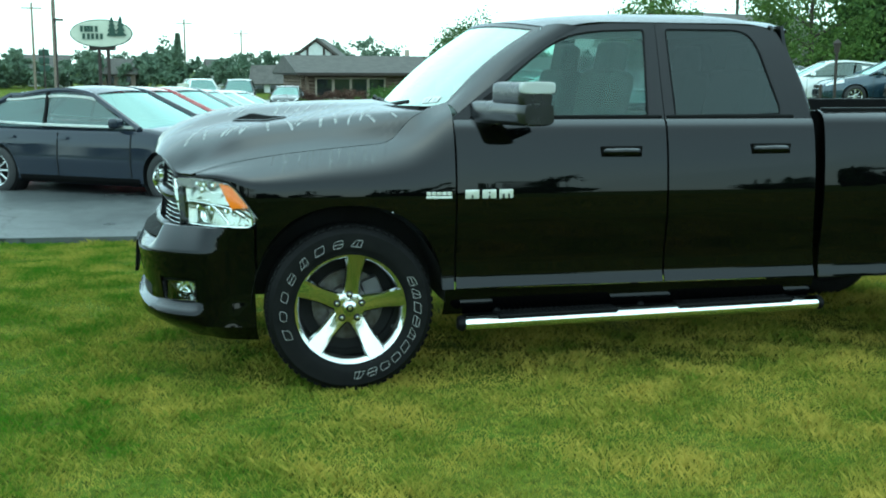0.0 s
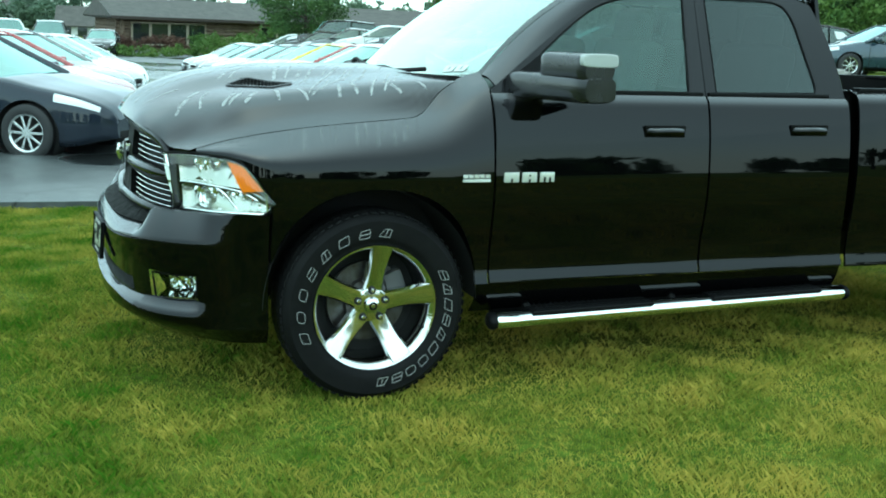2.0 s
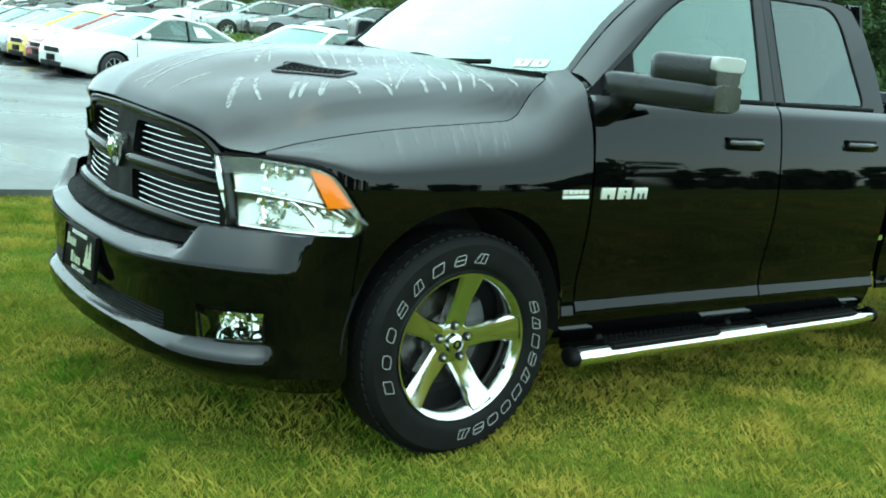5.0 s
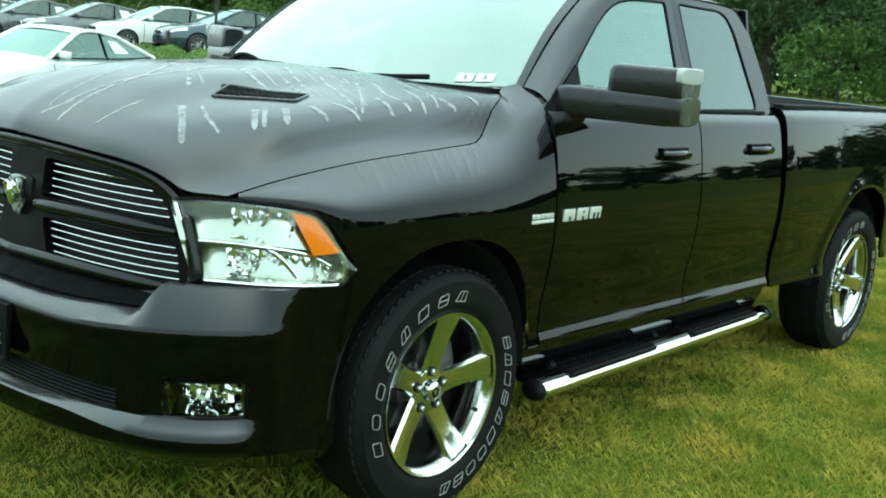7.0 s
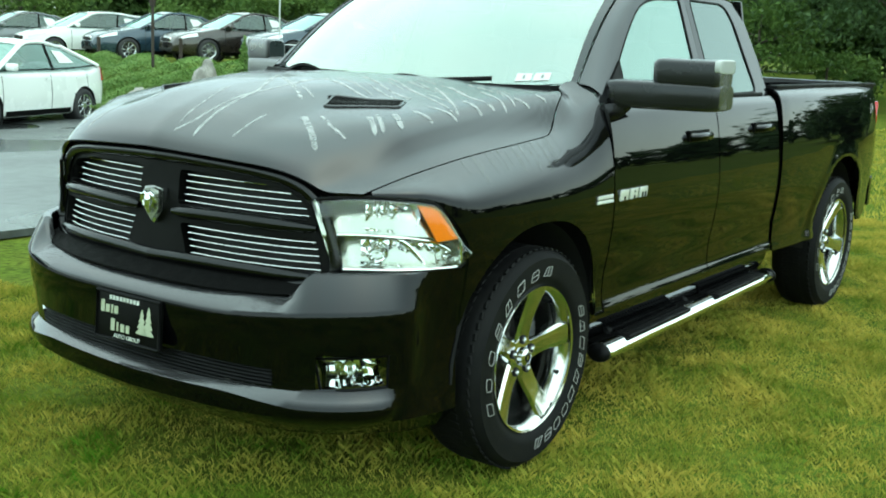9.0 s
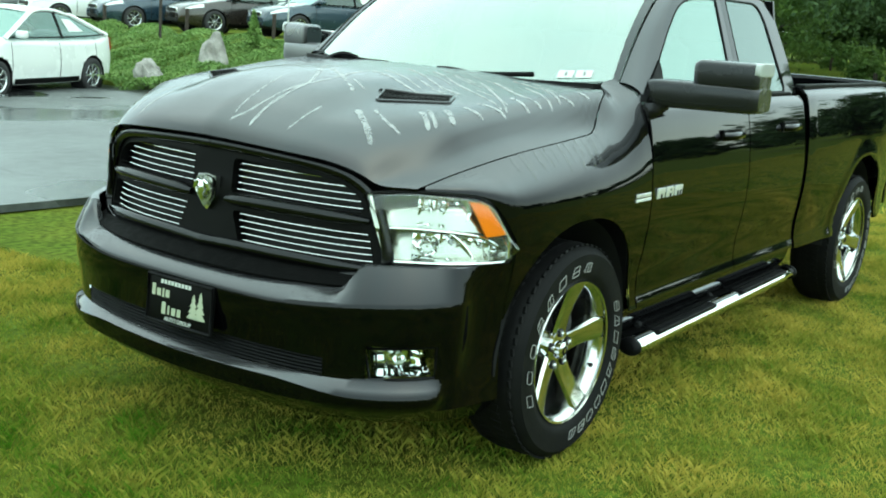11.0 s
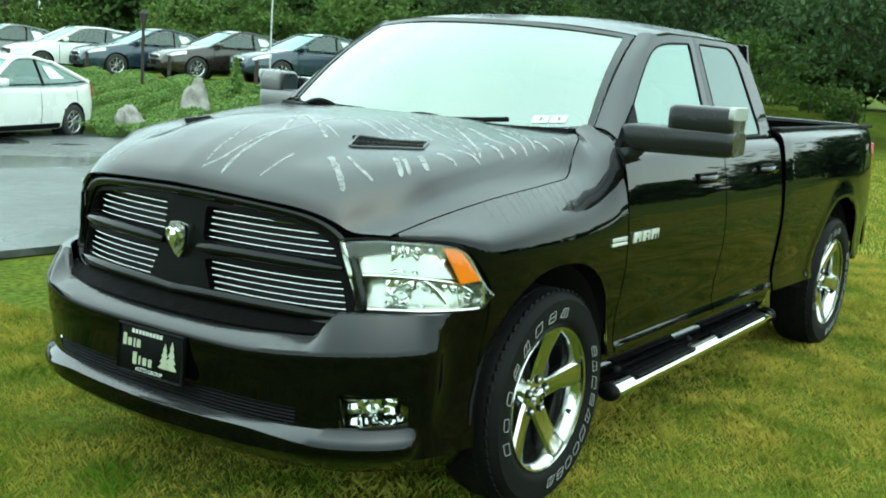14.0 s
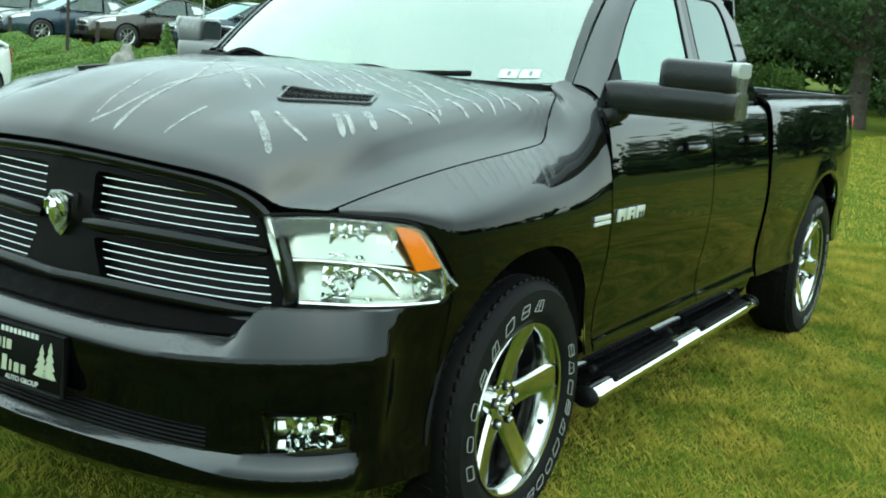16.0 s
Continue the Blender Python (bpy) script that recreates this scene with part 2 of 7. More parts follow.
def glass(name, tint=(0.8, 0.9, 0.86), rough=0.0, mixing=0.5, sheen=(1.0, 1.0, 1.0), power=3.0, gain=0.9):
    """Thin glass: part clear, part a mirror-like coat by the angle of sight."""
    m = bpy.data.materials.new(name)
    m.use_nodes = True
    nt = m.node_tree
    nt.nodes.clear()
    out = nt.nodes.new("ShaderNodeOutputMaterial")
    tr = nt.nodes.new("ShaderNodeBsdfTransparent")
    tr.inputs["Color"].default_value = (*tint, 1)
    gl = nt.nodes.new("ShaderNodeBsdfGlossy")
    gl.inputs["Roughness"].default_value = rough
    gl.inputs["Color"].default_value = (*sheen, 1)
    lw = nt.nodes.new("ShaderNodeLayerWeight")
    lw.inputs["Blend"].default_value = 0.5
    pw = nt.nodes.new("ShaderNodeMath")
    pw.operation = "POWER"
    pw.inputs[1].default_value = power
    ma = nt.nodes.new("ShaderNodeMath")
    ma.operation = "MULTIPLY_ADD"
    ma.inputs[1].default_value = gain
    ma.inputs[2].default_value = mixing
    ma.use_clamp = True
    nt.links.new(lw.outputs["Facing"], pw.inputs[0])
    mx = nt.nodes.new("ShaderNodeMixShader")
    nt.links.new(pw.outputs["Value"], ma.inputs[0])
    nt.links.new(ma.outputs["Value"], mx.inputs["Fac"])
    nt.links.new(tr.outputs["BSDF"], mx.inputs[1])
    nt.links.new(gl.outputs["BSDF"], mx.inputs[2])
    nt.links.new(mx.outputs["Shader"], out.inputs["Surface"])
    return m


WINDSHIELD = glass("windshield_glass", (0.78, 0.92, 0.87), 0.09, 0.42, (0.84, 0.96, 0.90))
SIDE_GLASS = glass("side_glass", (0.50, 0.68, 0.63), 0.02, 0.040, (0.74, 0.96, 0.89), 1.8, 0.80)
TINTED = glass("tinted_glass", (0.14, 0.17, 0.17), 0.02, 0.035, (0.84, 0.98, 0.96), 2.2, 0.56)
LENS = glass("clear_lens", (0.96, 0.98, 0.97), 0.0, 0.04)
CAR_GLASS = glass("car_glass", (0.30, 0.38, 0.36), 0.02, 0.10, (0.85, 1.0, 0.95))
CAR_SCREEN = glass("car_screen_glass", (0.2, 0.25, 0.24), 0.08, 0.24, (0.72, 1.0, 0.93))


# ---------------------------------------------------------------- mesh tools
def link_mesh(name, verts, faces, material, parent=None, label="", thick=0.0, smooth=40, flip=False, merge=False):
    bm = bmesh.new()
    vs = [bm.verts.new(v) for v in verts]
    for f in faces:
        try:
            bm.faces.new([vs[i] for i in (reversed(f) if flip else f)])
        except ValueError:
            pass
    return part(name, bm, material, parent, label, thick, smooth, merge)


def part(name, bm, material, parent=None, label="", thick=0.0, smooth=40, merge=False):
    if merge:
        bmesh.ops.remove_doubles(bm, verts=bm.verts, dist=0.0004)
    if thick:
        bm.normal_update()
        bmesh.ops.solidify(bm, geom=bm.faces[:], thickness=thick)
    me = bpy.data.meshes.new(name)
    bm.to_mesh(me)
    bm.free()
    for m in (material if isinstance(material, (list, tuple)) else [material]):
        me.materials.append(m)
    if smooth:
        me.polygons.foreach_set("use_smooth", [True] * len(me.polygons))
        me.set_sharp_from_angle(angle=radians(smooth))
    ob = new(name, me)
    if parent is not None:
        ob.parent = parent
    if label:
        tagged(ob, label)
    return ob


def grid(fn, nu, nv, close_u=False, close_v=False):
    verts = [fn(i / (nu - (0 if close_u else 1)), j / (nv - (0 if close_v else 1))) for i in range(nu) for j in range(nv)]
    faces = []
    for i in range(nu if close_u else nu - 1):
        for j in range(nv if close_v else nv - 1):
            a, b = i, (i + 1) % nu
            c, d = j, (j + 1) % nv
            faces.append((a * nv + c, b * nv + c, b * nv + d, a * nv + d))
    return verts, faces


def add_box(bm, size, m=Matrix(), bevel=0.0, seg=2):
    r = bmesh.ops.create_cube(bm, size=1.0)
    vs = r["verts"]
    bmesh.ops.scale(bm, vec=size, verts=vs)
    if bevel:
        es = list({e for v in vs for e in v.link_edges})
        rb = bmesh.ops.bevel(bm, geom=es + vs, offset=bevel, segments=seg, affect="EDGES", profile=0.6)
        vs = list({v for f in rb["faces"] for v in f.verts} | {v for v in vs if v.is_valid})
    bmesh.ops.transform(bm, matrix=m, verts=vs)
    return vs


def box_bm(size, m=Matrix(), bevel=0.0, seg=2):
    bm = bmesh.new()
    add_box(bm, size, m, bevel, seg)
    return bm


def add_tube(bm, pts, radius, seg=10, cap=True, radii=None, squash=1.0):
    pts = [Vector(p) for p in pts]
    rings = []
    for i, p in enumerate(pts):
        d = (pts[min(i + 1, len(pts) - 1)] - pts[max(i - 1, 0)]).normalized()
        up = Vector((0, 0, 1)) if abs(d.z) < 0.9 else Vector((1, 0, 0))
        a = d.cross(up).normalized()
        b = a.cross(d).normalized()
        r = radii[i] if radii else radius
        rings.append([bm.verts.new(p + a * (r * math.cos(t)) + b * (r * squash * math.sin(t)))
                      for t in [2 * math.pi * k / seg for k in range(seg)]])
    for r0, r1 in zip(rings, rings[1:]):
        for k in range(seg):
            bm.faces.new((r0[k], r0[(k + 1) % seg], r1[(k + 1) % seg], r1[k]))
    if cap:
        bm.faces.new(list(reversed(rings[0])))
        bm.faces.new(rings[-1])


def tube_bm(pts, radius, seg=10, **k):
    bm = bmesh.new()
    add_tube(bm, pts, radius, seg, **k)
    return bm


def add_lathe(bm, prof, m=Matrix(), seg=48):
    """prof: (radius, axial) pairs turned about the local y axis."""
    rings = []
    for r, a in prof:
        if r < 1e-6:
            rings.append([bm.verts.new(m @ Vector((0, a, 0)))])
        else:
            rings.append([bm.verts.new(m @ Vector((r * math.cos(t), a, r * math.sin(t)))) for t in [2 * math.pi * k / seg for k in range(seg)]])
    for r0, r1 in zip(rings, rings[1:]):
        for k in range(seg):
            q = [r0[k % len(r0)], r0[(k + 1) % len(r0)], r1[(k + 1) % len(r1)], r1[k % len(r1)]]
            q = [v for i, v in enumerate(q) if v not in q[:i]]
            if len(q) > 2:
                bm.faces.new(q)


def lathe_bm(prof, m=Matrix(), seg=48):
    bm = bmesh.new()
    add_lathe(bm, prof, m, seg)
    return bm


def fill2d(outline, holes, fn):
    """A flat sheet with holes, in 2D, carried into space by fn(a, b)."""
    bm = bmesh.new()
    for loop in [outline, *holes]:
        vs = [bm.verts.new((a, b, 0)) for a, b in loop]
        for i in range(len(vs)):
            bm.edges.new((vs[i], vs[(i + 1) % len(vs)]))
    bmesh.ops.triangle_fill(bm, use_beauty=True, use_dissolve=False, edges=bm.edges[:])
    for v in bm.verts:
        v.co = Vector(fn(v.co.x, v.co.y))
    return bm


def deepen(bm, dy):
    """Gives a flat sheet its depth across y."""
    r = bmesh.ops.extrude_face_region(bm, geom=bm.faces[:])
    bmesh.ops.translate(bm, vec=(0, dy, 0), verts=[v for v in r["geom"] if isinstance(v, bmesh.types.BMVert)])
    bmesh.ops.recalc_face_normals(bm, faces=bm.faces[:])
    return bm


def curve(pts):
    """Piecewise smooth interpolation y(x) through points sorted by x."""
    xs = np.array([p[0] for p in pts], float)
    ys = np.array([p[1] for p in pts], float)
    sl = np.diff(ys) / np.diff(xs)
    d = np.concatenate(([sl[0]], np.where(sl[:-1] * sl[1:] > 0, 2 * sl[:-1] * sl[1:] / (sl[:-1] + sl[1:] + 1e-12), 0), [sl[-1]]))

    def at(x):
        x = min(max(x, xs[0]), xs[-1])
        i = int(min(max(np.searchsorted(xs, x) - 1, 0), len(xs) - 2))
        h = xs[i + 1] - xs[i]
        t = (x - xs[i]) / h
        return float((2 * t**3 - 3 * t * t + 1) * ys[i] + (t**3 - 2 * t * t + t) * h * d[i] + (3 * t * t - 2 * t**3) * ys[i + 1] + (t**3 - t * t) * h * d[i + 1])
    return at


def smooth_loop(pts, n=6):
    """Closed Catmull-Rom through 2D points."""
    out = []
    k = len(pts)
    for i in range(k):
        p0, p1, p2, p3 = [Vector(pts[(i + j - 1) % k]) for j in range(4)]
        for s in range(n):
            t = s / n
            out.append(tuple(0.5 * (2 * p1 + (p2 - p0) * t + (2 * p0 - 5 * p1 + 4 * p2 - p3) * t * t + (3 * p1 - p0 - 3 * p2 + p3) * t**3)))
    return out


def round_loop(pts, r, n=5):
    """Closed polygon with its corners rounded by r (one number or one per corner)."""
    out = []
    k = len(pts)
    for i in range(k):
        a, b, c = Vector(pts[i - 1]), Vector(pts[i]), Vector(pts[(i + 1) % k])
        rr = r[i] if isinstance(r, (list, tuple)) else r
        u, v = (a - b), (c - b)
        rr = min(rr, u.length * 0.48, v.length * 0.48)
        if rr < 1e-4:
            out.append(tuple(b))
            continue
        p, q = b + u.normalized() * rr, b + v.normalized() * rr
        for s in range(n + 1):
            t = s / n
            out.append(tuple(p * (1 - t) ** 2 + b * 2 * t * (1 - t) + q * t * t))
    return out


def empty(name, m=Matrix()):
    ob = new(name, None)
    ob.matrix_basis = m
    return ob


def lerp(a, b, t):
    return a + (b - a) * t


def sstep(a, b, x):
    t = min(max((x - a) / (b - a), 0.0), 1.0)
    return t * t * (3 - 2 * t)


# ---------------------------------------------------------------- ground heights
def lot_z(x, y):
    d = max(y - 4.8, 0.0)
    return max(-0.12 - 0.014 * d - 0.0004 * d * d, -1.0)


def edge_y(x):
    return 4.75 - 0.06 * x


def terrace(x, y):
    d = min((x - 9.7) * 0.85, y - 12.0 + 0.25 * (x - 10))
    return sstep(0.0, 4.6, d)


def ground_z(x, y):
    base = -0.12 * sstep(1.2, 4.8, y) if y < 4.8 else lot_z(x, y)
    if x > 9 and y < 14:
        base = base * (1 - sstep(9, 16, x)) + 0.0
    h = terrace(x, y)
    top = 0.62 - 0.028 * max(0.0, y - 20)
    top = max(top, -0.4)
    return base * (1 - h) + top * h
# ---------------------------------------------------------------- the ground
def ground_sheet():
    xs = np.concatenate((-np.geomspace(900, 12, 22), np.linspace(-10, 30, 81), np.geomspace(32, 900, 22)))
    ys = np.concatenate((-np.geomspace(900, 12, 22), np.linspace(-10, 50, 121), np.geomspace(52, 900, 22)))
    verts = [(float(x), float(y), ground_z(x, y) - (0.03 if (on_lot(x, y)) else 0.0)) for x in xs for y in ys]
    n = len(ys)
    faces = [(i * n + j, (i + 1) * n + j, (i + 1) * n + j + 1, i * n + j + 1) for i in range(len(xs) - 1) for j in range(n - 1)]
    return verts, faces


def on_lot(x, y):
    return y > edge_y(x) + 0.3 and terrace(x, y) <= 0 and x < 10.8 and y < 84


SOIL = mat("lawn_soil", (0.066, 0.105, 0.012), 0.95, color2=(0.118, 0.132, 0.019), scale=0.9, bump=0.5, bump_scale=30, fine=0.5, spec=0.04)
v, f = ground_sheet()
ground = link_mesh("ground", v, f, SOIL)
tagged(ground, "mown lawn of mixed green and yellowed grass", "lawn", kind="structure")

ASPHALT = mat("wet_asphalt", (0.055, 0.060, 0.062), 0.22, color2=(0.10, 0.105, 0.105), scale=0.35, rough2=0.5, bump=0.25, bump_scale=90, fine=0.3)


def cracked(m):
    """Thin dark cracks and smooth, darker standing water in the asphalt."""
    nt = m.node_tree
    b = nt.nodes["Principled BSDF"]
    base = b.inputs["Base Color"].links[0].from_socket
    ro = b.inputs["Roughness"].links[0].from_socket
    tc = nt.nodes.new("ShaderNodeTexCoord")
    wob = nt.nodes.new("ShaderNodeTexNoise")
    wob.inputs["Scale"].default_value = 0.8
    wob.inputs["Detail"].default_value = 5.0
    nt.links.new(tc.outputs["Object"], wob.inputs["Vector"])
    mv = nt.nodes.new("ShaderNodeMix")
    mv.data_type = "VECTOR"
    mv.inputs["Factor"].default_value = 0.45
    nt.links.new(tc.outputs["Object"], mv.inputs["A"])
    nt.links.new(wob.outputs["Color"], mv.inputs["B"])
    vo = nt.nodes.new("ShaderNodeTexVoronoi")
    vo.feature = "DISTANCE_TO_EDGE"
    vo.inputs["Scale"].default_value = 0.50
    nt.links.new(mv.outputs["Result"], vo.inputs["Vector"])
    cr = nt.nodes.new("ShaderNodeMapRange")
    cr.inputs["From Min"].default_value = 0.002
    cr.inputs["From Max"].default_value = 0.006
    cr.inputs["To Min"].default_value = 0.25
    nt.links.new(vo.outputs["Distance"], cr.inputs["Value"])
    pn = nt.nodes.new("ShaderNodeTexNoise")
    pn.inputs["Scale"].default_value = 0.22
    pn.inputs["Detail"].default_value = 3.0
    nt.links.new(tc.outputs["Object"], pn.inputs["Vector"])
    pm = nt.nodes.new("ShaderNodeMapRange")
    pm.inputs["From Min"].default_value = 0.56
    pm.inputs["From Max"].default_value = 0.58
    nt.links.new(pn.outputs["Fac"], pm.inputs["Value"])
    dk = nt.nodes.new("ShaderNodeMapRange")
    dk.inputs["To Min"].default_value = 1.0
    dk.inputs["To Max"].default_value = 0.35
    nt.links.new(pm.outputs["Result"], dk.inputs["Value"])
    mul = nt.nodes.new("ShaderNodeMath")
    mul.operation = "MULTIPLY"
    nt.links.new(cr.outputs["Result"], mul.inputs[0])
    nt.links.new(dk.outputs["Result"], mul.inputs[1])
    mix = nt.nodes.new("ShaderNodeMix")
    mix.data_type = "RGBA"
    mix.blend_type = "MULTIPLY"
    mix.inputs["Factor"].default_value = 1.0
    nt.links.new(base, mix.inputs["A"])
    nt.links.new(mul.outputs["Value"], mix.inputs["B"])
    nt.links.new(mix.outputs["Result"], b.inputs["Base Color"])
    rm = nt.nodes.new("ShaderNodeMix")
    rm.inputs["B"].default_value = 0.02
    nt.links.new(pm.outputs["Result"], rm.inputs["Factor"])
    nt.links.new(ro, rm.inputs["A"])
    nt.links.new(rm.outputs["Result"], b.inputs["Roughness"])


cracked(ASPHALT)


def lot_sheet():
    us = np.linspace(0, 1, 40)
    vs = np.concatenate((np.linspace(0, 0.3, 50), np.linspace(0.32, 1, 30)))

    def at(u, w):
        x = lerp(-70, 10.6, u ** 0.6)
        y = lerp(edge_y(x), 84, w)
        return (x, y, lot_z(x, y) + 0.004)
    verts = [at(u, w) for u in us for w in vs]
    n = len(vs)
    faces = [(i * n + j, (i + 1) * n + j, (i + 1) * n + j + 1, i * n + j + 1) for i in range(len(us) - 1) for j in range(n - 1)]
    return verts, faces


v, f = lot_sheet()
lot = link_mesh("road", v, f, ASPHALT, thick=-0.06)
tagged(lot, "wet grey asphalt car lot with cracks and puddles", "car lot", kind="structure")
# ---------------------------------------------------------------- the pickup truck
truck = empty("pickup_truck")
tagged(truck, "glossy black four-door pickup truck, wet, parked on the lawn", "pickup truck")

W = curve([(-0.93, 0.45), (-0.85, 0.60), (-0.80, 0.66), (-0.72, 0.785), (-0.65, 0.868), (-0.55, 0.935), (-0.45, 0.972), (-0.2, 0.996), (0.1, 1.004), (0.5, 1.0), (0.9, 0.992),
           (1.6, 0.988), (2.4, 0.988), (2.6, 0.996), (3.2, 1.008), (3.9, 1.006), (4.25, 0.982), (4.5, 0.935), (4.62, 0.88)])
PROF = curve([(0.40, 0.05), (0.48, 0.014), (0.497, 0.015), (0.508, 0.015), (0.518, 0.018), (0.535, 0.026), (0.555, 0.030), (0.62, 0.030), (0.75, 0.013), (0.88, 0.001), (0.95, 0.001), (1.0, 0.0045),
              (1.1, 0.0145), (1.2, 0.031), (1.27, 0.048), (1.30, 0.060), (1.318, 0.076), (1.34, 0.10), (1.38, 0.12)])


def side_y(x, z):
    return W(x) - PROF(z)


def arch(x, cx, r=0.462, base=0.44, top=0.922):
    t = min(abs(x - cx) / r, 1.0)
    return base + (top - base) * (1 - t ** 2.35) ** (1 / 2.2)


SEAM_Y = curve([(-0.74, 0.765), (-0.6, 0.81), (-0.3, 0.852), (0.0, 0.872), (0.17, 0.873), (0.21, 0.866), (0.26, 0.848), (0.32, 0.829), (0.35, 0.822), (0.39, 0.800)])
FLANK_Y = curve([(-0.74, 0.765), (-0.6, 0.81), (-0.3, 0.852), (0.0, 0.872), (0.17, 0.876), (0.30, 0.888), (0.39, 0.895)])
FLANK_Z = curve([(-0.74, 1.060), (-0.6, 1.105), (-0.3, 1.16), (0.0, 1.192), (0.2, 1.207), (0.39, 1.222)])
ZC = curve([(-0.94, 1.152), (-0.92, 1.190), (-0.88, 1.230), (-0.79, 1.282), (-0.60, 1.340), (-0.36, 1.374), (0.0, 1.388), (0.2, 1.391), (0.4, 1.393)])
G_REAR = curve([(0, 1.0), (0.2, 0.985), (0.32, 0.94), (0.42, 0.83), (0.50, 0.75), (0.66, 0.71), (0.80, 0.665), (0.86, 0.60), (0.895, 0.46), (0.925, 0.25), (0.95, 0.14), (1.0, 0.0)])
G_COWL = curve([(0, 1.0), (0.2, 0.99), (0.42, 0.955), (0.52, 0.925), (0.80, 0.86), (0.88, 0.83), (0.915, 0.76), (0.945, 0.50), (0.97, 0.20), (1.0, 0.0)])
G_FRONT = curve([(0, 1.0), (0.33, 0.90), (0.55, 0.80), (0.68, 0.68), (0.76, 0.50), (0.82, 0.27), (0.865, 0.05), (0.9, 0.0), (1.0, 0.0)])
XF = curve([(0, -0.94), (0.45, -0.918), (0.68, -0.875), (0.84, -0.82), (1.0, -0.74)])
XR = curve([(0, 0.26), (0.6, 0.31), (1.0, 0.39)])


def hood_pt(u, r):
    """Hood surface: u from nose to cowl, r from the centre line (0) to the seam (1), either sign."""
    a = abs(r)
    xs = lerp(-0.74, 0.39, u)
    xc = lerp(-0.94, 0.26, u)
    x = lerp(XF(a), XR(a), u)
    y = r * SEAM_Y(xs)
    a = min(1.0, a * SEAM_Y(xs) / FLANK_Y(xs))
    g = lerp(G_FRONT(a), lerp(G_REAR(a), G_COWL(a), sstep(0.45, 1.0, u)), sstep(0.0, 0.26, u))
    zs = FLANK_Z(xs)
    return (x, y, zs + (ZC(xc) - zs) * g)


def SEAM_Z(x):
    """Height of the hood's edge along the fender."""
    return hood_pt((x + 0.74) / 1.13, 1.0)[2]


def hood_at(x, y):
    """Point on the hood over (x, y)."""
    u = 0.5
    r = 0.0
    for _ in range(25):
        xs = lerp(-0.74, 0.39, u)
        r = max(-1, min(1, y / SEAM_Y(xs)))
        a = abs(r)
        u = min(max((x - XF(a)) / (XR(a) - XF(a)), 0), 1)
    return hood_pt(u, r)


v, f = grid(lambda u, w: hood_pt(u ** 1.25, (lambda q: math.copysign(1 - (1 - abs(q)) ** 1.25, q))(2 * w - 1)), 48, 65)
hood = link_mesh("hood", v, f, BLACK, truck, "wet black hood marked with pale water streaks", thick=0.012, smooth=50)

# fenders, doors and bed sides
LAMP_LINE = curve([(-0.72, 1.053), (-0.62, 1.047), (-0.568, 1.036), (-0.55, 1.025), (-0.44, 0.885)])


def fender_low(x):
    if x < -0.440:
        return LAMP_LINE(x)
    if x > 0.45:
        return 0.496
    return max(arch(x, 0.0), 0.47)


COWL_Y = curve([(0.39, 0.800), (0.43, 0.768), (0.47, 0.758), (0.512, 0.776)])
COWL_Z = curve([(0.39, 1.366), (0.43, 1.377), (0.47, 1.390), (0.512, 1.403)])

FOLD_Z = curve([(-0.72, 1.0545), (-0.62, 1.0505), (-0.55, 1.036), (-0.48, 1.014), (-0.38, 1.001), (0.2, 1.0), (0.52, 1.0)])
SHOULDER_Y = curve([(0.1, 0.877), (0.2, 0.884), (0.30, 0.886), (0.40, 0.886), (0.512, 0.884)])
SHOULDER_Z = curve([(0.1, 1.200), (0.2, 1.212), (0.25, 1.222), (0.30, 1.240), (0.35, 1.264), (0.40, 1.292), (0.45, 1.322), (0.512, 1.354)])


def fender_pt(s, x, v):
    zl = fender_low(x)
    zj = FOLD_Z(x)
    if v < 0.45:
        z = lerp(zl, max(zj, zl), v / 0.45)
        return (x, s * side_y(x, z), z)
    t = (v - 0.45) / 0.55
    if x > 0.39:
        top = Vector((COWL_Y(x), COWL_Z(x)))
    else:
        top = Vector((SEAM_Y(x) + 0.006, SEAM_Z(x) - 0.002))
    if x > 0.1:
        k = sstep(0.1, 0.2, x)
        ys, zs = lerp(top.x, SHOULDER_Y(x), k), lerp(top.y, SHOULDER_Z(x), k)
    else:
        ys, zs = top.x, top.y
    ext = max(0.0, (t - 0.8) / 0.2)
    t = min(t / 0.8, 1.0)
    p0 = Vector((side_y(x, zj), zj))
    p3 = Vector((ys, zs))
    h = (p3 - p0).length
    q = sstep(0.10, 0.50, x)
    p1 = p0 + Vector((lerp(-0.045, -0.020, q), 0.38)) * h
    p2 = p3 + Vector((lerp(0.28, 0.150, q), lerp(-0.20, -0.185, q))) * h
    p = p0 * (1 - t) ** 3 + p1 * 3 * t * (1 - t) ** 2 + p2 * 3 * t * t * (1 - t) + p3 * t**3
    p = p.lerp(top, ext)
    return (x, s * p.x, p.y)


def fender_x(u):
    knots = [-0.715, -0.6, -0.55, -0.5, -0.45, -0.441, -0.439, -0.3, -0.15, 0, 0.15, 0.3, 0.36, 0.39, 0.42, 0.44, 0.452, 0.46, 0.485, 0.512]
    k = u * (len(knots) - 1)
    i = min(int(k), len(knots) - 2)
    return lerp(knots[i], knots[i + 1], k - i)


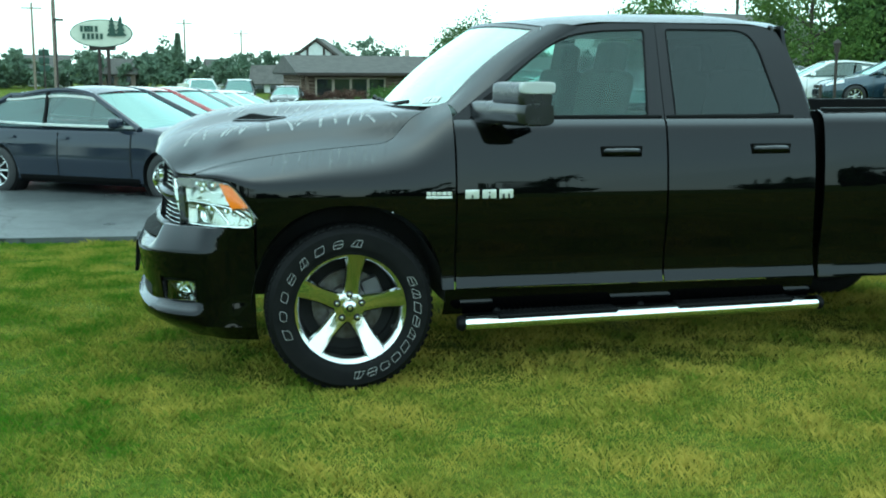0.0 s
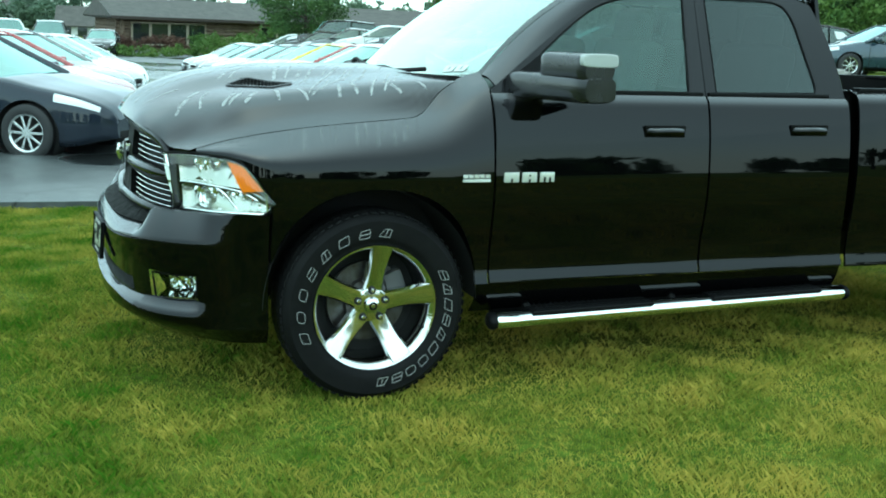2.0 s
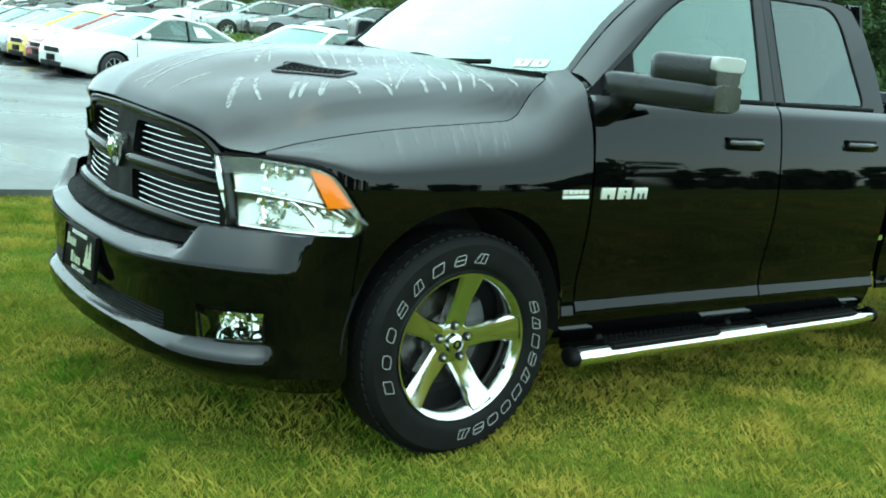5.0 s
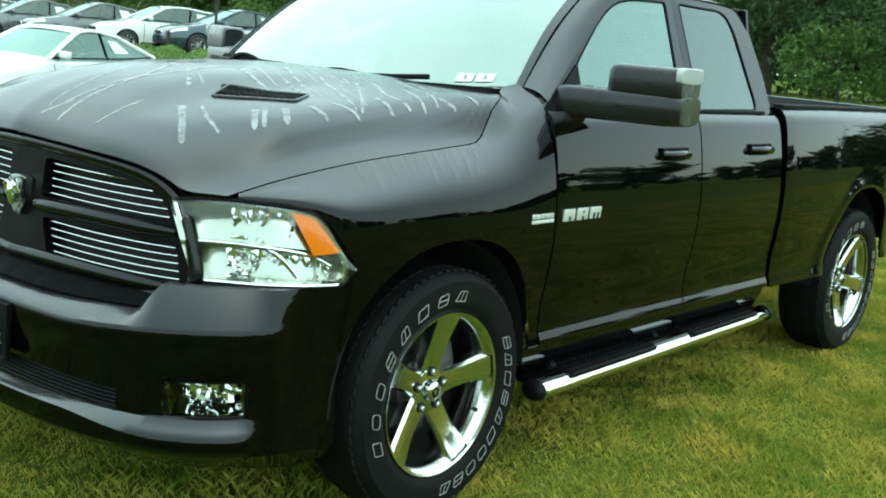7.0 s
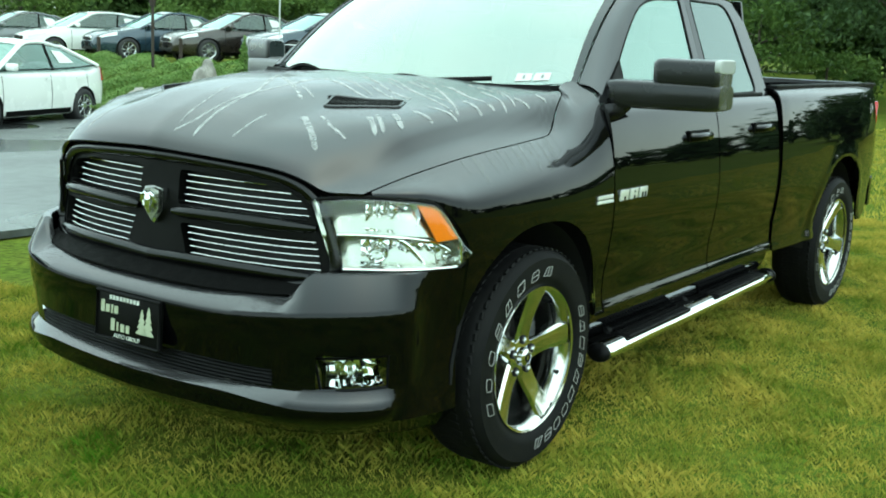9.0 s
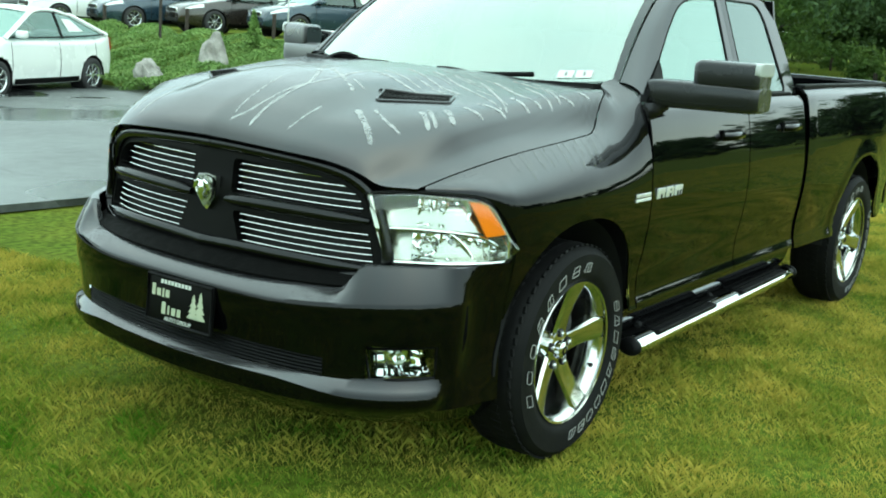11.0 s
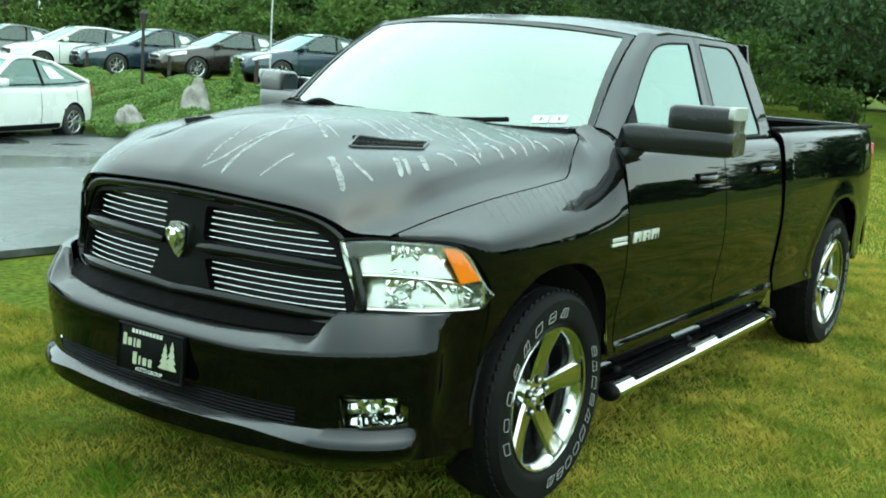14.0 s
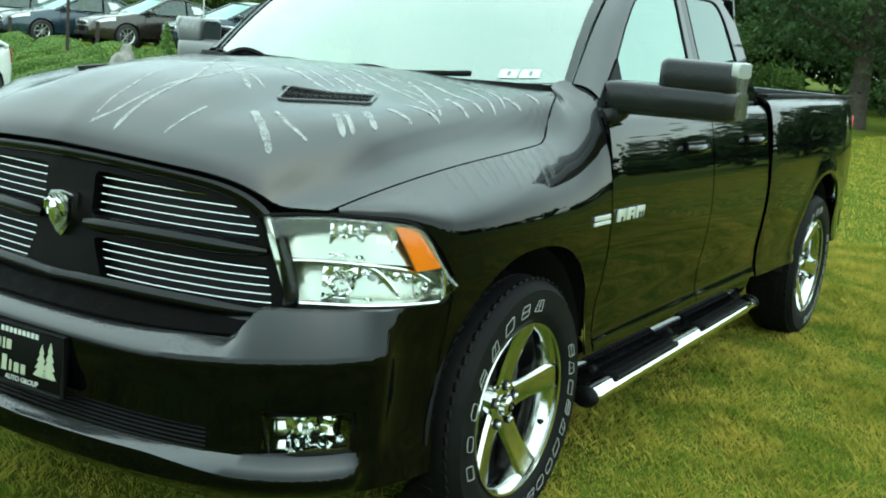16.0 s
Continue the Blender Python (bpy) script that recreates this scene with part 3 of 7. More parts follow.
for s in (-1, 1):
    v, f = grid(lambda u, w: fender_pt(s, fender_x(u), w), 77, 30)
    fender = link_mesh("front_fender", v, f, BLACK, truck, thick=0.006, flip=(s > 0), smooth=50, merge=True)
    # badge of plain chrome blocks on the fender edge
    for j, (zz, hh, n) in enumerate(((0.972, 0.016, 5), (0.954, 0.012, 1))):
        bm = bmesh.new()
        for k in range(n):
            w0 = 0.128 / n
            add_box(bm, (w0 * (0.86 if n > 1 else 1), 0.006, hh), pose(0.366 + w0 * (k + 0.5), s * (side_y(0.42, zz) + 0.004), zz, s * -5, 0, 0), 0.0015, 1)
        part("badge", bm, BADGE if j == 0 else WHITE_PAINT, fender, "small chrome engine badge")


def belt(x):
    return 1.318 + 0.006 * (x - 1.0)


def door_panel(name, s, x0, x1, label, taper=0.0):
    def at(u, w):
        z = lerp(0.496, belt(1.5), w)
        xa = x0 - (0.008 * sstep(1.15, 1.33, z) if name == "front_door" else 0.0)
        xb = x1 + taper * sstep(0.9, 0.47, z) * (1 if name == "rear_door" else 0)
        x = lerp(xa, xb, u)
        return (x, s * side_y(x, z), z)
    v, f = grid(at, 14, 44)
    return link_mesh(name, v, f, BLACK, truck, label, thick=0.014, flip=(s > 0), smooth=50)


def glass_y(x, z):
    """Half width of the cab above the belt line."""
    t = max(z - 1.31, 0)
    return 0.904 - 0.32 * t - 0.10 * t * t - 0.012 * sstep(1.6, 2.5, x)


FRAME_OUT = [(0.525, 1.335), (0.558, 1.366), (0.65, 1.438), (0.755, 1.517), (0.906, 1.627), (1.055, 1.719), (1.135, 1.760), (1.215, 1.785), (1.36, 1.800), (1.60, 1.808)]
REAR_OUT = [(1.615, 1.808), (2.05, 1.806), (2.20, 1.795), (2.29, 1.765), (2.34, 1.70), (2.40, 1.50), (2.432, 1.335)]
FRONT_WIN = [(0.770, 1.336), (0.775, 1.488), (0.900, 1.588), (0.995, 1.656), (1.087, 1.711), (1.178, 1.742), (1.298, 1.759), (1.548, 1.768), (1.525, 1.336)]
REAR_WIN = [(1.675, 1.336), (1.668, 1.772), (2.06, 1.772), (2.13, 1.752), (2.175, 1.69), (2.262, 1.38), (2.258, 1.342)]


def door_handle(s, x, z, door):
    y = side_y(x, z)
    bm = bmesh.new()
    add_box(bm, (0.215, 0.012, 0.056), pose(x + 0.1, s * (y + 0.002), z, -s * 7, 0, 0), 0.005, 2)
    base = part("handle_recess", bm, SATIN, door)
    bm = tube_bm([(x + 0.012, s * (y + 0.004), z - 0.002), (x + 0.03, s * (y + 0.032), z), (x + 0.1, s * (y + 0.038), z + 0.002), (x + 0.17, s * (y + 0.032), z), (x + 0.19, s * (y + 0.004), z)], 0.014, 10, squash=1.3)
    part("handle", bm, BLACK, door, "black pull handle")
    if s < 0 and x < 1.6:
        part("lock", lathe_bm([(0, -0.002), (0.008, -0.002), (0.009, 0.004)], pose(x + 0.186, s * (y + 0.016), z), 16), CHROME, door, "round chrome key lock")


doors = {}
for s in (-1, 1):
    fd = door_panel("front_door", s, 0.522, 1.606, "black front door with pull handle")
    rd = door_panel("rear_door", s, 1.617, 2.425, "black rear door with tinted window", taper=0.03)
    doors[s] = fd
    mp = lambda x, z, s=s: (x, s * glass_y(x, z), z)
    bm = fill2d([(0.52, 1.322), *FRAME_OUT[:-1], (1.6125, 1.808), (1.6125, 1.322)], [round_loop(FRONT_WIN, [0.01, 0.01, 0.05, 0.05, 0.05, 0.06, 0.06, 0.02, 0.015])], mp)
    part("window_frame", deepen(bm, -0.014 * s), BLACK, fd, smooth=30)
    bm = fill2d([(1.617, 1.322), *REAR_OUT, (2.435, 1.322)], [round_loop(REAR_WIN, [0.015, 0.02, 0.03, 0.05, 0.06, 0.03, 0.02])], mp)
    part("window_frame", deepen(bm, -0.014 * s), BLACK, rd, smooth=30)
    mg = lambda x, z, s=s: (x, s * (glass_y(x, z) - 0.004), z)
    g = part("window_pane", fill2d([(a * 1.0, b) for a, b in round_loop([(0.745, 1.31), (0.755, 1.492), (0.90, 1.603), (1.08, 1.722), (1.178, 1.756), (1.30, 1.772), (1.56, 1.78), (1.54, 1.31)], 0.02)], [], mg), SIDE_GLASS, fd, "clear side window glass")
    g.visible_shadow = False
    g = part("window_pane", fill2d([(1.655, 1.31), (1.65, 1.775), (2.08, 1.775), (2.15, 1.755), (2.19, 1.70), (2.28, 1.36), (2.275, 1.31)], [], mg), TINTED, rd, "dark privacy glass")
    g.visible_shadow = False
    # rubber belt mouldings and window seals
    for door, a, b in ((fd, 0.80, 1.595), (rd, 1.63, 2.33)):
        pts = [(lerp(a, b, k / 10), s * (glass_y(lerp(a, b, k / 10), 1.33) + 0.004), 1.331) for k in range(11)]
        part("belt_moulding", tube_bm(pts, 0.007, 8, squash=1.5), TRIM, door)
    for door, loop in ((fd, round_loop(FRONT_WIN, [0.01, 0.01, 0.05, 0.05, 0.05, 0.06, 0.06, 0.02, 0.015])), (rd, round_loop(REAR_WIN, [0.015, 0.02, 0.03, 0.05, 0.06, 0.03, 0.02]))):
        pts = [mp(a, b) for a, b in loop]
        pts = [(x, y - s * 0.0035, z) for x, y, z in pts] + [(pts[0][0], pts[0][1] - s * 0.0035, pts[0][2])]
        part("window_seal", tube_bm(pts, 0.006, 6, cap=False), TRIM, door)
    # mirror triangle at the foot of the window
    bm = fill2d([(0.60, 1.33), (0.655, 1.41), (0.768, 1.488), (0.768, 1.33)], [], lambda x, z, s=s: (x, s * (glass_y(x, z) + 0.006), z))
    part("mirror_base", bm, TRIM, fd, thick=0.012)
    door_handle(s, 1.265, 1.163, fd)
    door_handle(s, 2.075, 1.170, rd)
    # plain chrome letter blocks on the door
    for k in range(3):
        x0 = 0.558 + 0.085 * k
        bm = bmesh.new()
        add_box(bm, (0.07, 0.008, 0.044), pose(x0 + 0.036, s * (side_y(0.6, 0.965) + 0.004), 0.966, -s * 4, 0, 0), 0.004, 2)
        bdg = part("badge", bm, BADGE, fd, "chrome badge block")
        bm = bmesh.new()
        for dx, dz, hz in (((0.0, -0.012, 0.016),), ((0.0, -0.014, 0.014), (0.0, 0.008, 0.008)), ((-0.013, -0.010, 0.022), (0.013, -0.010, 0.022)))[k]:
            add_box(bm, (0.010, 0.004, hz), pose(x0 + 0.036 + dx, s * (side_y(0.6, 0.965) + 0.0085), 0.966 + dz, -s * 4, 0, 0), 0.001, 1)
        part("badge_slot", bm, DARK, bdg)
    # lower body rocker behind the step
    pts = lambda u, w, s=s: (lerp(0.47, 2.46, u), s * (lerp(0.955, 0.875, w) + 0.018 * math.sin(math.pi * w)), lerp(0.490, 0.345, w))
    v, f = grid(pts, 12, 6)
    link_mesh("rocker_panel", v, f, BLACK, truck, flip=(s > 0))
    # bed side
    def bed_low(x):
        if 3.57 - 0.46 < x < 3.57 + 0.46:
            return max(arch(x, 3.57, base=0.42, top=0.945), 0.49)
        return 0.49 if x < 3.2 else 0.50 + 0.10 * sstep(4.1, 4.6, x)

    def bed_pt(u, w, s=s):
        kn = [2.478, 2.6, 2.8, 3.0, 3.09, 3.11, 3.118, 3.15, 3.25, 3.4, 3.57, 3.75, 3.9, 3.99, 4.022, 4.03, 4.06, 4.2, 4.4, 4.55, 4.62]
        k = u * (len(kn) - 1)
        i = min(int(k), len(kn) - 2)
        x = lerp(kn[i], kn[i + 1], k - i)
        zl = bed_low(x)
        top = 1.362
        if w < 0.86:
            z = lerp(zl, 1.30, w / 0.86)
            fl = 0.009 * math.exp(-((math.hypot(x - 3.57, z - 0.42) - 0.53) / 0.05) ** 2)
            return (x, s * (side_y(x, z) + PROF(z) * 0.25 + fl), z)
        t = (w - 0.86) / 0.14
        a = t * math.pi / 2 * 1.15
        y0 = side_y(x, 1.30) + PROF(1.30) * 0.25
        return (x, s * (y0 - 0.06 * (1 - math.cos(a)) - 0.02 * t), 1.30 + 0.062 * math.sin(min(a, math.pi / 2)))
    v, f = grid(bed_pt, 81, 36)
    bed_side = link_mesh("bed_side", v, f, BLACK, truck, thick=0.014, flip=(s > 0), smooth=50)
    part("bed_rail", box_bm((1.94, 0.055, 0.02), pose(3.47, s * 0.884, 1.366, 0, 0, 0), 0.006), TRIM, bed_side, "black plastic bed rail cap")
    v, f = grid(lambda u, w: (lerp(2.5, 4.55, u), s * 0.855, lerp(0.72, 1.36, w)), 4, 3)
    link_mesh("inner_wall", v, f, SATIN, bed_side, thick=0.01)
    bm = box_bm((0.05, 0.06, 0.34), pose(4.615, s * 0.865, 1.08, 0, 0, -s * 28), 0.02)
    part("tail_lamp", bm, RED_LENS, bed_side, "red tail lamp")
    # wheel wells
    for cx in (0.0, 3.57):
        bm = bmesh.new()
        rs = 0.475
        ring = [(cx + rs * math.cos(t), 0.42 + (rs + 0.02) * math.sin(t)) for t in [math.pi * k / 24 for k in range(25)]]
        v = [(x, s * y, z) for x, z in ring for y in (0.95, 0.56)]
        f = [(2 * k, 2 * k + 1, 2 * k + 3, 2 * k + 2) for k in range(24)]
        n0 = len(v)
        v.append((cx, s * 0.56, 0.42))
        f += [(2 * k + 1, n0, 2 * k + 3) for k in range(24)]
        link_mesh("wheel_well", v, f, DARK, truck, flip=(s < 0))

# inner black shell behind the panel gaps
bm = bmesh.new()
add_box(bm, (1.93, 1.84, 0.78), pose(1.48, 0, 0.91), 0.03)
part("floor_pan", bm, DARK, truck)
bm = box_bm((2.04, 1.70, 0.10), pose(3.55, 0, 0.78), 0.01)
part("bed_floor", bm, SATIN, truck)
part("bed_front_wall", box_bm((0.04, 1.74, 0.62), pose(2.50, 0, 1.05), 0.01), SATIN, truck)
part("tailgate", box_bm((0.06, 1.56, 0.58), pose(4.60, 0, 1.08), 0.015), BLACK, truck)
bm = box_bm((0.14, 1.72, 0.20), pose(4.74, 0, 0.62), 0.05, 4)
part("rear_bumper", bm, BLACK, truck)
for s in (-1, 1):
    v, f = grid(lambda u, w: (lerp(4.60, 4.80, u), s * (lerp(0.90, 0.82, u ** 3)), lerp(0.53, 0.72, w)), 6, 4)
    link_mesh("rear_bumper_end", v, f, BLACK, truck, thick=0.02)
bm = box_bm((0.9, 1.05, 0.25), pose(0.05, 0, 0.55), 0.03)
add_box(bm, (4.9, 0.12, 0.14), pose(1.9, -0.42, 0.50), 0.02)
add_box(bm, (4.9, 0.12, 0.14), pose(1.9, 0.42, 0.50), 0.02)
add_box(bm, (0.12, 1.5, 0.12), pose(3.57, 0, 0.41), 0.04)
add_box(bm, (0.12, 1.4, 0.12), pose(0.0, 0, 0.41), 0.04)
part("chassis", bm, DARK, truck)

# roof, windscreen and pillars
WS_BASE = lambda r: Vector((lerp(0.31, 0.515, abs(r) ** 2.6), 0.800 * r, lerp(1.340, 1.388, abs(r) ** 2.2)))
WS_TOP = lambda r: Vector((lerp(0.865, 1.02, abs(r) ** 2.4), 0.70 * r, lerp(1.812, 1.772, abs(r) ** 2.4)))


def ws_pt(u, w):
    r = 2 * u - 1
    a, b = WS_BASE(r), WS_TOP(r)
    p = a.lerp(b, w)
    bow = 0.03 * math.sin(math.pi * w)
    return tuple(p + Vector((-0.6 * bow, 0, 0.75 * bow)))


v, f = grid(ws_pt, 33, 14)
wsob = link_mesh("windshield", v, f, WINDSHIELD, truck, "broad curved windshield reflecting the sky")
wsob.visible_shadow = False
# black printed border of the glass
def frit(u, w):
    loop = [(0.0, 0.0), (1.0, 0.0), (1.0, 1.0), (0.0, 1.0), (0.0, 0.0)]
    inner = [(0.014, 0.010), (0.986, 0.010), (0.976, 0.955), (0.024, 0.955), (0.014, 0.010)]
    q = u * 4
    i = min(int(q), 3)
    a = Vector(loop[i]).lerp(Vector(loop[i + 1]), q - i)
    b = Vector(inner[i]).lerp(Vector(inner[i + 1]), q - i)
    p = a.lerp(b, w)
    return tuple(Vector(ws_pt(p.x, p.y)) + Vector((-0.0030, 0, 0.0036)))


v, f = grid(frit, 97, 3)
link_mesh("border", v, f, FRIT, wsob, "black printed glass border")


def roof_pt(u, w):
    r = 2 * u - 1
    a = abs(r)
    x0 = lerp(0.862, 1.045, a ** 2.4)
    x = lerp(x0, 2.36, w)
    yw = lerp(0.716, 0.728, sstep(0.0, 0.2, w)) * lerp(1, 0.985, w)
    zmid = lerp(1.815, 1.872, math.sin(min(w * 2.0, 1.0) * math.pi / 2)) - 0.03 * sstep(0.75, 1.0, w)
    zed = lerp(1.776, 1.808, sstep(0.0, 0.22, w)) - 0.03 * sstep(0.8, 1.0, w)
    z = zmid + (zed - zmid) * a ** 3.2
    return (x, r * yw, z)


v, f = grid(roof_pt, 41, 24)
link_mesh("roof", v, f, BLACK, truck, thick=-0.02)
for s in (-1, 1):
    def pillar(u, w, s=s):
        e = ws_pt(1.0, u * 1.03)
        lo = Vector((e[0] + 0.004, e[1] + 0.006, e[2] - 0.003))
        k = [(0.545, 1.345), (0.765, 1.513), (0.914, 1.622), (1.060, 1.713), (1.20, 1.778)]
        t = u * 4
        i = min(int(t), 3)
        xx, zz = lerp(k[i][0], k[i + 1][0], t - i), lerp(k[i][1], k[i + 1][1], t - i)
        hi = Vector((xx, glass_y(xx, zz) - 0.006, zz))
        p = lo.lerp(hi, w)
        b = math.sin(math.pi * w) * 0.012
        return (p.x - b * 0.4, s * (p.y + b * 0.5), p.z + b * 0.8)
    v, f = grid(pillar, 21, 8)
    link_mesh("a_pillar", v, f, BLACK, truck, thick=0.012, flip=(s > 0))
    # rear corner of the cab
    def corner(u, w, s=s):
        z = lerp(1.322, 1.80, w)
        t = max(z - 1.31, 0)
        xr = 2.44 - 0.16 * (t / 0.49) ** 1.5
        yo = glass_y(2.45, z)
        a = u * math.pi / 2
        return (xr - 0.02 + 0.05 * math.sin(a) + 0.0, s * (yo - 0.07 * (1 - math.cos(a))), z)
    v, f = grid(corner, 8, 12)
    link_mesh("c_pillar", v, f, BLACK, truck, thick=0.01, flip=(s > 0))
v, f = grid(lambda u, w: (lerp(2.452, 2.33, w), lerp(-0.86, 0.86, u) * lerp(1, 0.86, w), lerp(0.9, 1.80, w)), 5, 8)
link_mesh("cab_back", v, f, BLACK, truck, thick=0.02)
v, f = grid(lambda u, w: (lerp(0.24, 0.44, abs(2 * u - 1) ** 2) + 0.13 * (w - 0.5), 0.76 * (2 * u - 1), lerp(1.352, 1.343, w) + 0.012 * abs(2 * u - 1)), 21, 4)
link_mesh("cowl_grille", v, f, TRIM, truck, thick=0.02)

# interior
bm = box_bm((0.36, 1.62, 0.26), pose(0.66, 0, 1.22), 0.08, 4)
part("dashboard", bm, DASH, truck)
part("headliner", box_bm((1.25, 1.32, 0.03), pose(1.68, 0, 1.775), 0.01), DASH, truck)
for sx, sy in ((1.33, -0.40), (1.33, 0.40), (2.12, -0.38), (2.12, 0.38)):
    bm = box_bm((0.50, 0.50, 0.16), pose(sx - 0.15, sy, 1.02), 0.06, 4)
    add_box(bm, (0.16, 0.50, 0.58), pose(sx + 0.10, sy, 1.28, 0, 12, 0), 0.07, 4)
    add_box(bm, (0.11, 0.26, 0.19), pose(sx + 0.17, sy, 1.62, 0, 10, 0), 0.05, 4)
    part("seat", bm, GREYLEATHER, truck, "dark grey seat with headrest")
bm = box_bm((0.03, 0.25, 0.075), pose(0.90, 0, 1.70, 0, 12, 0), 0.014, 3)
add_tube(bm, [(0.90, 0, 1.72), (0.86, 0, 1.775)], 0.012, 8)
part("cabin_mirror", bm, TRIM, truck, "black rear-view mirror behind the glass")
for sy in (-0.36, 0.36):
    part("sun_visor", box_bm((0.16, 0.44, 0.018), pose(1.03, sy, 1.752, 0, -14, 0), 0.008), DASH, truck)
bm = bmesh.new()
pts = [Matrix.Translation((0.92, -0.40, 1.27)) @ pose(0, 0, 0, 0, -62, 0) @ Vector((0.185 * math.cos(t), 0.185 * math.sin(t), 0)) for t in [2 * math.pi * k / 28 for k in range(29)]]
add_tube(bm, pts, 0.016, 8, cap=False)
add_box(bm, (0.10, 0.16, 0.05), pose(0.92, -0.40, 1.27, 0, -62, 0), 0.02)
part("steering_wheel", bm, TRIM, truck)
# ---------------------------------------------------------------- parked cars
CAR_RUBBER = mat("car_tyre_rubber", (0.02, 0.02, 0.021), 0.7)
ALLOY = mat("alloy_wheel", (0.62, 0.64, 0.64), 0.25, 0.85)
HEADLIGHT = mat("headlight_glass", (0.72, 0.75, 0.74), 0.12, 0.3, coat=1.0)
PAPER = mat("window_paper", (0.72, 0.76, 0.72), 0.7)


def paint(name, c, metal=0.0):
    return mat(name, c, 0.22, metal, coat=1.0, rough2=0.30, scale=4.0)


PAINTS = {
    "dark blue": gloss_paint("dark_blue_paint", (0.016, 0.021, 0.032), 0.06, 0.035, 0.75, 3.0),
    "red": paint("red_paint", (0.28, 0.015, 0.02)),
    "white": paint("white_paint", (0.78, 0.80, 0.78)),
    "silver": paint("silver_paint", (0.38, 0.40, 0.40), 0.5),
    "grey": paint("grey_paint", (0.14, 0.15, 0.155), 0.4),
    "black": paint("car_black_paint", (0.012, 0.012, 0.013)),
    "yellow": paint("yellow_paint", (0.68, 0.48, 0.03)),
    "dark teal": paint("dark_teal_paint", (0.02, 0.045, 0.05), 0.3),
    "brown": paint("dark_brown_paint", (0.028, 0.022, 0.018), 0.3),
    "blue": paint("steel_blue_paint", (0.022, 0.045, 0.068), 0.3),
}
SHAPES = {
    # length, width, height, hood height, belt, wheelbase, wheel radius, screen base, screen top, rear top, rear base, deck height
    "sedan": (4.75, 1.82, 1.46, 0.98, 0.99, 2.80, 0.335, 1.02, 0.12, -1.05, -1.80, 1.05),
    "hatch": (4.50, 1.80, 1.48, 1.00, 1.00, 2.65, 0.32, 1.12, 0.20, -0.95, -1.85, 1.08),
    "wagon": (4.45, 1.80, 1.47, 0.99, 1.00, 2.65, 0.325, 0.95, 0.10, -1.55, -2.12, 1.05),
    "saloon": (4.80, 1.82, 1.46, 0.97, 0.98, 2.85, 0.345, 1.00, 0.10, -1.30, -2.00, 1.06),
    "suv": (5.0, 1.95, 1.85, 1.18, 1.22, 2.95, 0.38, 0.95, 0.35, -2.0, -2.42, 1.22),
}


